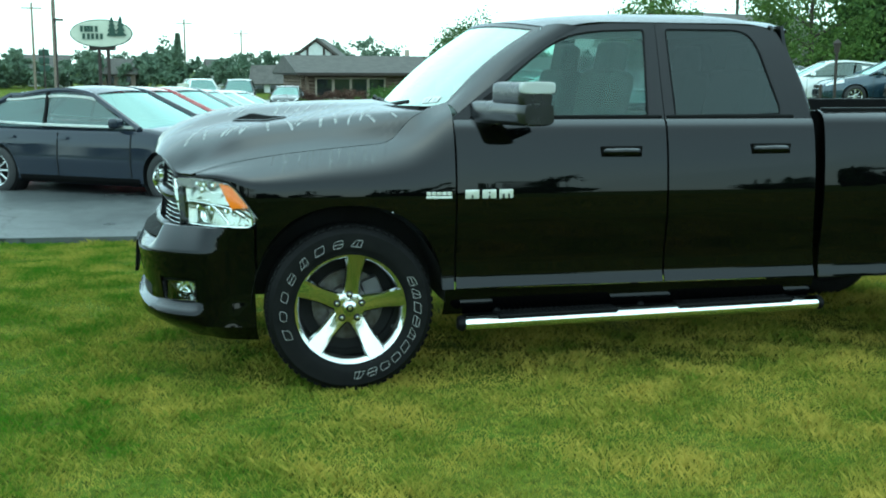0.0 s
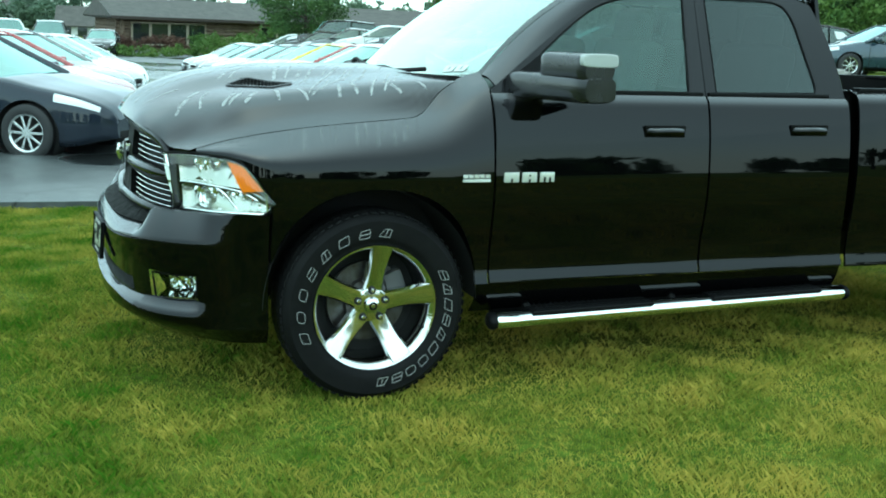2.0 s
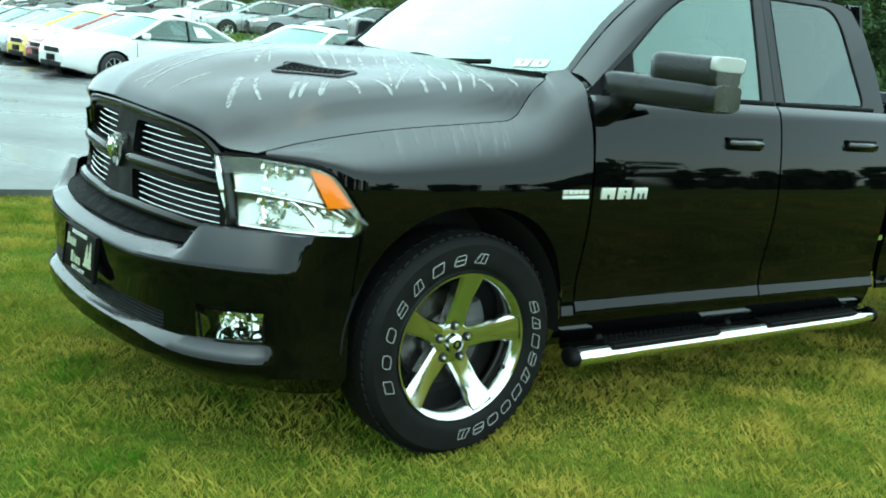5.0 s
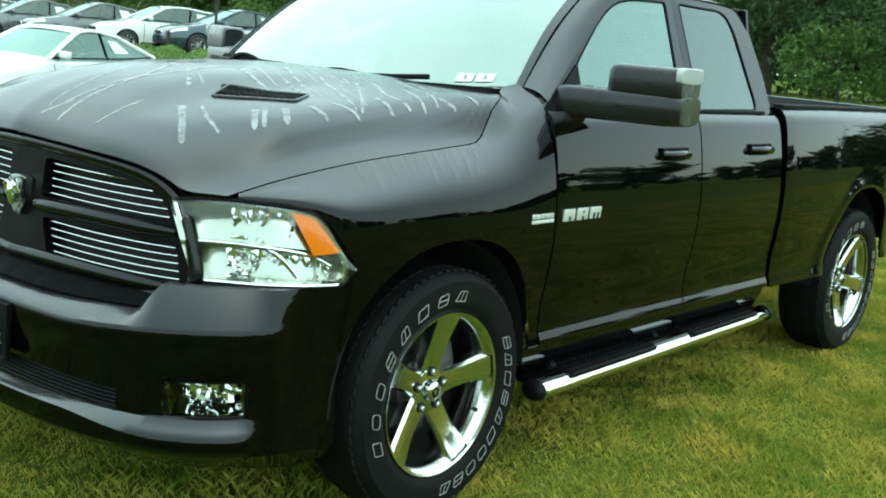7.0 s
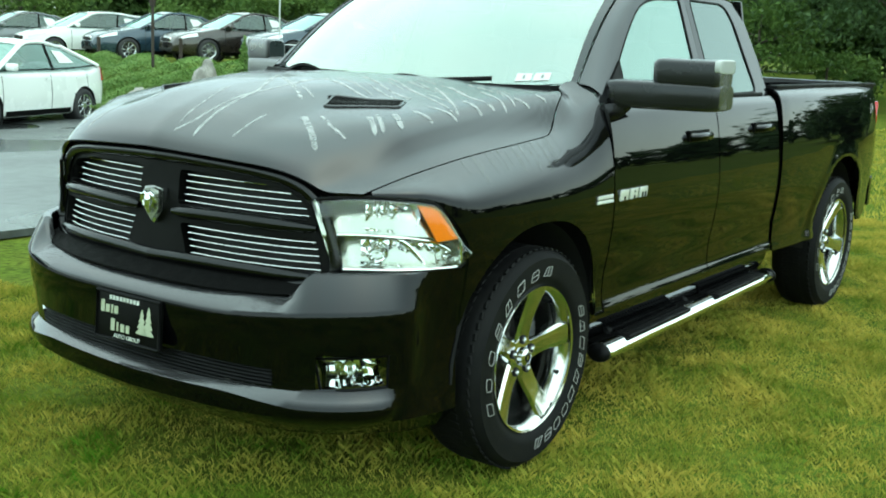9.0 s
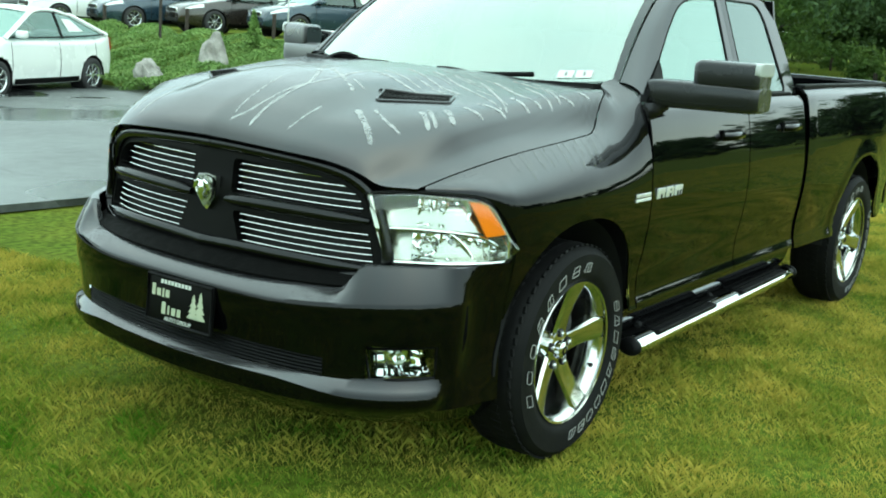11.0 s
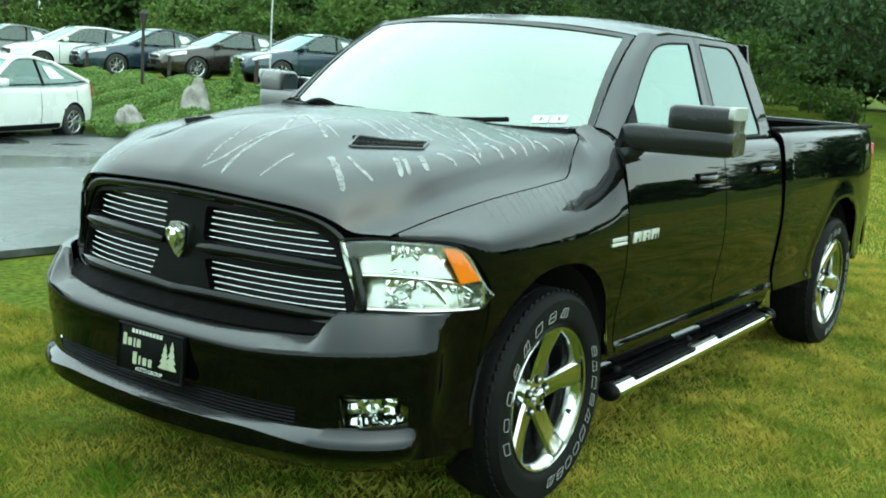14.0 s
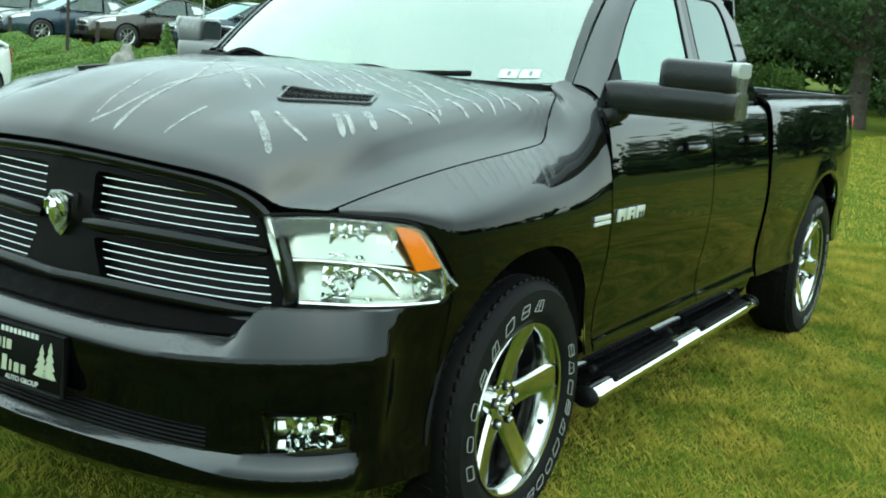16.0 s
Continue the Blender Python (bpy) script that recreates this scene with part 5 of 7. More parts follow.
tagged(bx, "cream notice board standing near the street", "sign")
part("leg", box_bm((0.1, 0.1, 0.9), pose(-1.9, 66.05, -0.5)), TIMBER, bx)

# ---------------------------------------------------------------- foliage
def leaf_mat(name, c1, c2, scale=0.6):
    m = bpy.data.materials.new(name)
    m.use_nodes = True
    nt = m.node_tree
    b = nt.nodes["Principled BSDF"]
    b.inputs["Roughness"].default_value = 0.65
    b.inputs["Specular IOR Level"].default_value = 0.25
    geo = nt.nodes.new("ShaderNodeNewGeometry")
    tc = nt.nodes.new("ShaderNodeTexCoord")
    n = nt.nodes.new("ShaderNodeTexNoise")
    n.inputs["Scale"].default_value = scale
    n.inputs["Detail"].default_value = 4
    nt.links.new(tc.outputs["Object"], n.inputs["Vector"])
    add = nt.nodes.new("ShaderNodeMath")
    add.operation = "MULTIPLY_ADD"
    add.inputs[1].default_value = 0.45
    nt.links.new(geo.outputs["Random Per Island"], add.inputs[0])
    mr = nt.nodes.new("ShaderNodeMapRange")
    mr.inputs["From Min"].default_value = 0.3
    mr.inputs["From Max"].default_value = 0.7
    mr.inputs["To Max"].default_value = 0.6
    nt.links.new(n.outputs["Fac"], mr.inputs["Value"])
    nt.links.new(mr.outputs["Result"], add.inputs[2])
    mix = nt.nodes.new("ShaderNodeMix")
    mix.data_type = "RGBA"
    mix.inputs["A"].default_value = (*c1, 1)
    mix.inputs["B"].default_value = (*c2, 1)
    nt.links.new(add.outputs["Value"], mix.inputs["Factor"])
    nt.links.new(mix.outputs["Result"], b.inputs["Base Color"])
    tl = nt.nodes.new("ShaderNodeBsdfTranslucent")
    nt.links.new(mix.outputs["Result"], tl.inputs["Color"])
    ms = nt.nodes.new("ShaderNodeMixShader")
    ms.inputs["Fac"].default_value = 0.25
    out = nt.nodes["Material Output"]
    nt.links.new(b.outputs["BSDF"], ms.inputs[1])
    nt.links.new(tl.outputs["BSDF"], ms.inputs[2])
    nt.links.new(ms.outputs["Shader"], out.inputs["Surface"])
    return m


LEAF = leaf_mat("broadleaf_foliage", (0.032, 0.068, 0.020), (0.105, 0.170, 0.048))
LEAF_LIGHT = leaf_mat("light_foliage", (0.045, 0.10, 0.02), (0.15, 0.22, 0.05))
LEAF_DARK = leaf_mat("dark_conifer_foliage", (0.026, 0.056, 0.022), (0.090, 0.140, 0.050))
# paler, bluer leaf greens: the haze of distance is put into the colour
LEAF_HAZED = leaf_mat("hazed_distant_foliage", (0.095, 0.150, 0.105), (0.18, 0.235, 0.16))
JUNIPER = leaf_mat("juniper_foliage", (0.085, 0.175, 0.036), (0.26, 0.37, 0.11), 1.5)
RUSSET = leaf_mat("russet_foliage", (0.06, 0.03, 0.025), (0.13, 0.075, 0.05))
BARK = mat("bark", (0.045, 0.036, 0.028), 0.95, color2=(0.08, 0.065, 0.05), scale=7, bump=0.6, bump_scale=40)
rng = np.random.default_rng(7)


def leaves_mesh(name, cent, size, material, parent=None, flat=0.0):
    """One small bent leaf (two triangles) at every centre."""
    n = len(cent)
    nrm = rng.normal(size=(n, 3))
    nrm[:, 2] = np.abs(nrm[:, 2]) + flat
    nrm /= np.linalg.norm(nrm, axis=1, keepdims=True)
    t = np.cross(nrm, rng.normal(size=(n, 3)))
    t /= np.linalg.norm(t, axis=1, keepdims=True)
    b = np.cross(nrm, t)
    sz = size * rng.uniform(0.55, 1.35, (n, 1))
    p = np.stack((cent - t * sz, cent + b * sz * 0.45, cent + t * sz, cent - b * sz * 0.45), axis=1).reshape(-1, 3)
    me = bpy.data.meshes.new(name)
    me.vertices.add(4 * n)
    me.vertices.foreach_set("co", p.astype(np.float32).ravel())
    me.loops.add(4 * n)
    me.loops.foreach_set("vertex_index", np.arange(4 * n, dtype=np.int32))
    me.polygons.add(n)
    me.polygons.foreach_set("loop_start", np.arange(0, 4 * n, 4, dtype=np.int32))
    me.materials.append(material)
    me.update(calc_edges=True)
    me.validate()
    ob = new(name, me)
    if parent is not None:
        ob.parent = parent
    return ob


def clumps(c, rad, n_clump, per, spread):
    """Points in many uneven clumps inside an ellipsoid, more near its skin."""
    d = rng.normal(size=(n_clump, 3))
    d /= np.linalg.norm(d, axis=1, keepdims=True)
    r = rng.uniform(0.35, 1.0, (n_clump, 1)) ** 0.5 * rng.uniform(0.8, 1.12, (n_clump, 1))
    cc = np.array(c) + d * r * np.array(rad)
    sp = spread * rng.uniform(0.5, 1.3, (n_clump, 1, 1))
    q = cc[:, None, :] + rng.normal(size=(n_clump, per, 3)) * sp * np.array((1, 1, 0.7))
    return q.reshape(-1, 3)


def tree(x, y, h, rad, material, label, trunk_r=0.16, base=0.25, n=90, per=60, leaf=0.13, squash=0.75, kindname="tree"):
    z = ground_z(x, y)
    root = empty(kindname, pose(x, y, z))
    tagged(root, label, kindname)
    ch = h * (1 - base)
    bm = bmesh.new()
    add_tube(bm, [(0, 0, -0.1), (0.02, 0.01, h * base * 0.5), (0.05, -0.03, h * base), (0.0, 0.05, h * 0.6), (0.04, 0.0, h * 0.9)], trunk_r, 10, radii=[trunk_r * 1.25, trunk_r, trunk_r * 0.85, trunk_r * 0.5, trunk_r * 0.12])
    for k in range(7):
        a = 2.4 * k
        z0 = h * (base + 0.07 * k)
        r0 = rad * 0.7
        add_tube(bm, [(0, 0, z0), (r0 * 0.5 * math.cos(a), r0 * 0.5 * math.sin(a), z0 + h * 0.08), (r0 * math.cos(a), r0 * math.sin(a), z0 + h * 0.14)], 0.05, 6, radii=[trunk_r * 0.45, trunk_r * 0.25, trunk_r * 0.08])
    part("trunk", bm, BARK, root)
    pts = clumps((0, 0, h * base + ch * 0.5), (rad, rad, ch * 0.52), n, per, rad * 0.16)
    leaves_mesh("crown", pts, leaf, material, root)
    return root


def conifer(x, y, h, rad, material, label, n=5200, leaf=0.16, base=0.05):
    z = ground_z(x, y)
    root = empty("conifer", pose(x, y, z))
    tagged(root, label, "tree")
    part("trunk", tube_bm([(0, 0, -0.1), (0, 0, h * 0.95)], 0.1, 8, radii=[0.03 * h, 0.01]), BARK, root)
    hh = rng.uniform(0, 1, n) ** 1.4
    layer = np.floor(hh * 11) / 11
    ang = rng.uniform(0, 2 * np.pi, n)
    arm = np.floor(ang / 0.55)
    wob = 0.75 + 0.25 * np.sin(arm * 7.3 + layer * 41)
    r = (1 - hh) * rad * wob * rng.uniform(0.15, 1.0, n) ** 0.5
    zz = h * (base + (1 - base) * hh) - 0.18 * r + rng.normal(size=n) * 0.05 * h / 6
    pts = np.stack((r * np.cos(ang), r * np.sin(ang), zz), axis=1)
    leaves_mesh("crown", pts, leaf, material, root, flat=0.4)
    return root


tree(13.4, 53.0, 4.7, 2.3, LEAF, "leafy green tree beside the lot", 0.14, 0.16, 130, 90, 0.085)
tree(21.5, 48.5, 6.2, 2.5, LEAF_LIGHT, "broad leafy tree before the barn", 0.2, 0.12, 130, 100, 0.10)
conifer(-4.2, 118.0, 6.2, 1.6, LEAF_HAZED, "tall dark spruce by the street", 2500, 0.3)
tree(29.5, 46.5, 7.5, 3.4, LEAF_LIGHT, "broad leafy tree behind the terrace", 0.2, 0.10, 130, 110, 0.11)
tree(31.0, 4.4, 9.5, 4.6, LEAF_DARK, "large dark tree with low hanging boughs", 0.30, 0.16, 210, 150, 0.10)
tree(36.5, 14.5, 10.0, 4.8, LEAF_DARK, "large dark tree behind the lawn", 0.32, 0.14, 190, 150, 0.11)
tree(45.0, 4.0, 10.0, 4.5, LEAF, "tall tree at the far lawn edge", 0.3, 0.15, 160, 70, 0.2)
conifer(33.0, 20.5, 11.0, 3.8, LEAF_DARK, "dark spruce behind the terrace", 18000, 0.13)
tree(31.0, -4.5, 7.0, 4.0, LEAF_DARK, "large dark tree at the lawn edge", 0.30, 0.12, 90, 60, 0.26)
tree(38.0, -10.5, 4.6, 3.4, LEAF_DARK, "dark tree at the lawn edge", 0.30, 0.12, 80, 60, 0.26)
tree(32.5, 10.2, 2.7, 2.1, LEAF_LIGHT, "light green rounded shrub tree on the lawn edge", 0.08, 0.12, 60, 50, 0.10)

for i, (x, y, rx, rz, m, lb) in enumerate(((38.0, 9.6, 2.6, 0.75, LEAF_LIGHT, "clipped yellow-green hedge on the lawn edge"), (35.2, 7.6, 0.7, 0.55, LEAF_LIGHT, "small yellow-flowered shrub on the lawn"), (41.0, 5.5, 2.0, 0.9, LEAF, "green garden shrub on the lawn"),
                                           (8.0, 70.5, 2.2, 0.7, RUSSET, "russet shrub before the showroom"), (4.5, 69.5, 1.5, 0.8, RUSSET, "russet shrub before the showroom"), (12.5, 72.5, 2.6, 0.8, LEAF_LIGHT, "green shrub before the showroom"),
                                           (10.5, 63.0, 2.4, 0.8, LEAF_LIGHT, "clipped green hedge by the lot"), (15.5, 66.0, 3.5, 1.0, LEAF_LIGHT, "clipped green hedge by the lot"), (6.0, 62.0, 2.6, 0.4, LEAF_LIGHT, "low green planting by the lot"))):
    sh = empty("shrub", pose(x, y, ground_z(x, y)))
    tagged(sh, lb, "shrub")
    leaves_mesh("leaves", clumps((0, 0, rz * 0.75), (rx, rx * 0.6, rz * 0.7), 45, 45, 0.16), 0.10, m, sh)
    part("woody_base", tube_bm([(0, 0, -0.1), (0.05, 0, rz * 0.8)], 0.05, 6), BARK, sh)


def wood(name, line, h0, h1, depth, n, per, leaf, material, label):
    """A belt of trees along a line of the plan, too many to count."""
    pts = []
    line = [Vector(p) for p in line]
    seg = [(a, b, (b - a).length) for a, b in zip(line, line[1:])]
    tot = sum(s[2] for s in seg)
    for a, b, l in seg:
        k = int(n * l / tot)
        for _ in range(k):
            t = rng.uniform()
            p = a.lerp(b, t)
            side = Vector((b.y - a.y, a.x - b.x)).normalized()
            q = p + side * rng.uniform(-depth, depth)
            h = rng.uniform(h0, h1) * (0.85 + 0.15 * math.sin(p.x * 0.7) * math.cos(p.y * 0.5))
            z0 = ground_z(q.x, q.y)
            pts.append(clumps((q.x, q.y, z0 + h * 0.52), (h * 0.30, h * 0.30, h * 0.48), 16, per, h * 0.07))
    ob = leaves_mesh(name, np.concatenate(pts), leaf, material)
    tagged(ob, label, "woods", kind="stuff")
    return ob


wood("far_woods", [(37, 52), (40, 42), (45, 33), (50, 24), (54, 12), (56, -1)], 7.5, 11.0, 3.5, 190, 74, 0.25, LEAF, "dense green woods behind the terrace and lawn")
wood("near_woods", [(33, 40), (36, 33), (40, 26), (42, 18)], 4.0, 6.5, 1.8, 40, 90, 0.13, LEAF_LIGHT, "bright green bushes and trees behind the terrace")
wood("street_woods", [(-60, 140), (-25, 140), (0, 138), (14, 132), (30, 140), (70, 140)], 2.8, 6.2, 7.0, 280, 38, 0.28, LEAF_HAZED, "distant street trees on the horizon")
wood("rear_woods", [(56, -4), (56, -24), (40, -38), (15, -44), (-10, -42), (-35, -36), (-55, -10), (-60, 25), (-62, 80), (-60, 140)], 3.0, 5.0, 4.0, 220, 20, 0.42, LEAF_DARK, "tree belt across the street behind the lawn")

# planted bank below the terrace
bank = []
for n_, (xa, xb, ya, yb) in ((270000, (9.6, 20.0, 10.5, 22.0)), (60000, (9.6, 18.0, 22.0, 48.0))):
    for x, y in zip(rng.uniform(xa, xb, n_), rng.uniform(ya, yb, n_)):
        t = terrace(x, y)
        if 0.004 < t < 0.97:
            # long overlapping lobes that trail down the slope
            ph = 0.2 * x - 1.4 * y
            lobe = abs(math.sin(1.7 * ph + 1.1 * math.sin(1.3 * x + 0.7 * y))) ** 0.6
            fine = 0.5 + 0.5 * math.sin(7.1 * ph + 2.0 * math.sin(2.9 * x)) * math.cos(4.3 * x - 1.7 * y)
            bank.append((x, y, ground_z(x, y) + 0.01 + 0.25 * lobe + 0.03 * fine + rng.uniform(-0.04, 0.03)))
jb = leaves_mesh("ground_cover", np.array(bank), 0.031, JUNIPER, flat=0.8)
tagged(jb, "low spreading juniper covering the bank", "ground cover", kind="stuff")

STONE = mat("grey_boulder", (0.13, 0.12, 0.105), 0.8, color2=(0.40, 0.38, 0.35), scale=2.6, bump=1.0, bump_scale=9, fine=0.3)


def boulder(x, y, sx, sy, sz, seed, tilt):
    bm = bmesh.new()
    bmesh.ops.create_icosphere(bm, subdivisions=3, radius=1.0)
    for v in bm.verts:
        d = v.co.normalized()
        q = 1 + 0.34 * noise.noise(d * 1.3 + Vector((seed, 0, 0))) + 0.20 * noise.noise(d * 3.2 + Vector((0, seed, 0)))
        v.co = Vector((d.x * sx * q, d.y * sy * q, d.z * sz * q))
        v.co.z = max(v.co.z, -0.3 * sz)
    z = ground_z(x, y)
    ob = part("boulder", bm, STONE, smooth=25)
    ob.matrix_basis = pose(x, y, z + sz * 0.35, 0, tilt, seed * 40)
    tagged(ob, "grey upright boulder set in the bank", "boulder", group="boulders in the bank")


boulder(12.2, 14.2, 0.27, 0.26, 0.60, 1.0, 26)
boulder(10.7, 14.3, 0.28, 0.26, 0.50, 2.0, 38)
boulder(15.6, 14.6, 0.40, 0.30, 0.34, 3.0, 5)
conifer(13.5, 14.4, 0.95, 0.42, JUNIPER, "small cone-shaped evergreen on the bank", 1600, 0.05, 0.0)
mast = part("mast", tube_bm([(13.9, 13.8, 0.0), (13.9, 13.8, 4.2)], 0.016, 8), mat("grey_mast", (0.55, 0.57, 0.56), 0.4, 0.5))
tagged(mast, "thin grey mast standing on the bank", "pole")
lp = empty("lantern_post", pose(13.6, 17.5, ground_z(13.6, 17.5)))
tagged(lp, "slim black lantern post on the bank", "lamp")
part("post", tube_bm([(0, 0, -0.1), (0, 0, 1.55)], 0.035, 8), TIMBER, lp)
part("lantern", lathe_bm([(0.0, -0.14), (0.06, -0.13), (0.09, 0.08), (0.11, 0.09), (0.0, 0.2)], pose(0, 0, 1.68, 90, 0, 0), 8), TIMBER, lp)
bol = None
for i in range(9):
    x, y = 18.6 - 0.78 * i, 18.8 + 2.6 * i
    m = pose(x, y, ground_z(x, y))
    if bol is None:
        bol = empty("bollard", m)
        tagged(bol, "short black bollard along the terrace edge", "bollard", group="bollards on the terrace")
        part("post", tube_bm([(0, 0, -0.1), (0, 0, 0.62)], 0.05, 8), TIMBER, bol)
        part("cap", lathe_bm([(0.0, 0.05), (0.05, 0.03), (0.065, -0.02), (0.05, -0.03)], pose(0, 0, 0.63, 90, 0, 0), 10), TIMBER, bol)
    else:
        copy_thing(bol, m)
pst = part("garden_post", tube_bm([(33.9, 6.9, -0.05), (33.9, 6.9, 0.75)], 0.07, 8), TIMBER)
tagged(pst, "short black post on the lawn", "post")

# ---------------------------------------------------------------- lawn blades
GRASS = leaf_mat("grass_blades", (0.074, 0.168, 0.010), (0.52, 0.42, 0.085), 2.8)


def drier_patch(m):
    """The grass beside the truck has dried to straw; the front stays greener."""
    nt = m.node_tree
    mix = [n for n in nt.nodes if n.bl_idname == "ShaderNodeMix"][0]
    fac = mix.inputs["Factor"].links[0].from_socket
    tc = nt.nodes.new("ShaderNodeTexCoord")
    sx = nt.nodes.new("ShaderNodeSeparateXYZ")
    nt.links.new(tc.outputs["Object"], sx.inputs["Vector"])
    mr = nt.nodes.new("ShaderNodeMapRange")
    mr.inputs["From Min"].default_value = -1.6
    mr.inputs["From Max"].default_value = 0.2
    mr.inputs["To Min"].default_value = -0.34
    mr.inputs["To Max"].default_value = 0.04
    nt.links.new(sx.outputs["X"], mr.inputs["Value"])
    ad = nt.nodes.new("ShaderNodeMath")
    ad.use_clamp = True
    nt.links.new(fac, ad.inputs[0])
    nt.links.new(mr.outputs["Result"], ad.inputs[1])
    nt.links.new(ad.outputs["Value"], mix.inputs["Factor"])


drier_patch(GRASS)
blade_mix = [n for n in GRASS.node_tree.nodes if n.bl_idname == "ShaderNodeMath" and n.operation == "MULTIPLY_ADD"][0]
blade_mix.inputs[1].default_value = 0.46
mottle = blade_mix.inputs[2].links[0].from_node
mottle.inputs["From Min"].default_value = 0.34
mottle.inputs["From Max"].default_value = 0.66
mottle.inputs["To Max"].default_value = 0.70
GRASS.node_tree.nodes["Principled BSDF"].inputs["Specular IOR Level"].default_value = 0.08
GRASS.node_tree.nodes["Principled BSDF"].inputs["Roughness"].default_value = 0.8


def blades(name, xa, xb, ya, yb, n, h0, h1, width, label, keep=None):
    x = rng.uniform(xa, xb, n)
    y = rng.uniform(ya, yb, n)
    ok = y < 4.72 - 0.06 * x + rng.normal(size=n) * 0.035
    if keep is not None:
        ok &= keep(x, y)
    x, y = x[ok], y[ok]
    n = len(x)
    z = np.array([ground_z(a, b) for a, b in zip(x, y)]) - 0.004
    tuft = 0.75 + 0.35 * np.sin(x * 5.1 + np.cos(y * 3.7) * 2) * np.cos(y * 4.3 + np.sin(x * 2.9))
    h = rng.uniform(h0, h1, n) * tuft * (0.98 + 0.24 * np.sin(17.0 * x + 3 * np.sin(9.0 * y)) * np.cos(15.0 * y))
    a = rng.uniform(0, 2 * np.pi, n)
    lean = rng.uniform(0.15, 1.1, n) * h
    dx, dy = np.cos(a), np.sin(a)
    wx, wy = -dy * width * rng.uniform(0.6, 1.3, n), dx * width * rng.uniform(0.6, 1.3, n)
    p = np.empty((n, 4, 3))
    p[:, 0] = np.stack((x - wx, y - wy, z), 1)
    p[:, 1] = np.stack((x + wx, y + wy, z), 1)
    p[:, 2] = np.stack((x + dx * lean, y + dy * lean, z + h), 1)
    p[:, 3] = np.stack((x - wx * 0.9 + dx * lean * 0.35, y - wy * 0.9 + dy * lean * 0.35, z + h * 0.62), 1)
    me = bpy.data.meshes.new(name)
    me.vertices.add(4 * n)
    me.vertices.foreach_set("co", p.astype(np.float32).ravel())
    me.loops.add(4 * n)
    me.loops.foreach_set("vertex_index", np.arange(4 * n, dtype=np.int32))
    me.polygons.add(n)
    me.polygons.foreach_set("loop_start", np.arange(0, 4 * n, 4, dtype=np.int32))
    me.materials.append(GRASS)
    me.update(calc_edges=True)
    ob = new(name, me)
    tagged(ob, label, "grass", kind="stuff")
    return ob


blades("lawn_grass", -4.6, 7.5, -4.2, 5.2, 820000, 0.018, 0.056, 0.0011, "uneven mown grass blades, green and straw yellow", lambda x, y: ((x < 0.5) | (y < 1.4)) & (rng.uniform(0, 1, len(x)) < np.minimum((x + 4.6) / 0.9, (y + 4.2) / 1.0)))
blades("lawn_grass", -9.0, 9.0, -12.0, -4.2, 90000, 0.035, 0.08, 0.0055, "mown grass in front of the truck side")
blades("lawn_grass", 7.5, 30.0, -9.0, 9.0, 120000, 0.035, 0.08, 0.006, "mown grass across the wider lawn")
blades("lawn_grass", -12.0, -4.6, -4.2, 5.6, 40000, 0.04, 0.085, 0.007, "mown grass beside the car lot")
# ---------------------------------------------------------------- truck: nose
XG = curve([(0, -0.925), (0.3, -0.905), (0.5, -0.868), (0.6, -0.832), (0.66, -0.80), (0.72, -0.765)])


def grille_pt(y, z, d=0.0):
    return (XG(abs(y)) + 0.016 + 0.10 * (z - 0.92) + d, y, z)


GRILLE_GLOSS = gloss_paint("gloss_black_grille_bar", (0.002, 0.002, 0.002), 0.16, 0.030, 0.6, 3.4)
GRILLE_OUT = [(0.0, 1.122), (0.25, 1.115), (0.42, 1.104), (0.53, 1.086), (0.602, 1.05), (0.642, 0.995), (0.672, 0.92), (0.694, 0.835), (0.685, 0.79), (0.645, 0.764), (0.5, 0.748), (0.25, 0.742), (0.0, 0.74)]
outline = GRILLE_OUT + [(-y, z) for y, z in reversed(GRILLE_OUT[1:-1])]
holes = []
for s in (-1, 1):
    up = round_loop([(s * 0.095, 1.080), (s * 0.095, 0.962), (s * 0.612, 0.962), (s * 0.590, 1.015), (s * 0.535, 1.052), (s * 0.40, 1.072)], 0.02, 4)
    lo = round_loop([(s * 0.110, 0.905), (s * 0.155, 0.79), (s * 0.655, 0.795), (s * 0.632, 0.905)], 0.02, 4)
    holes += [up, lo]
# dense boundary keeps the curve of the nose
def dense(loop, n=4):
    return [tuple(Vector(a).lerp(Vector(b), k / n)) for a, b in zip(loop, loop[1:] + loop[:1]) for k in range(n)]


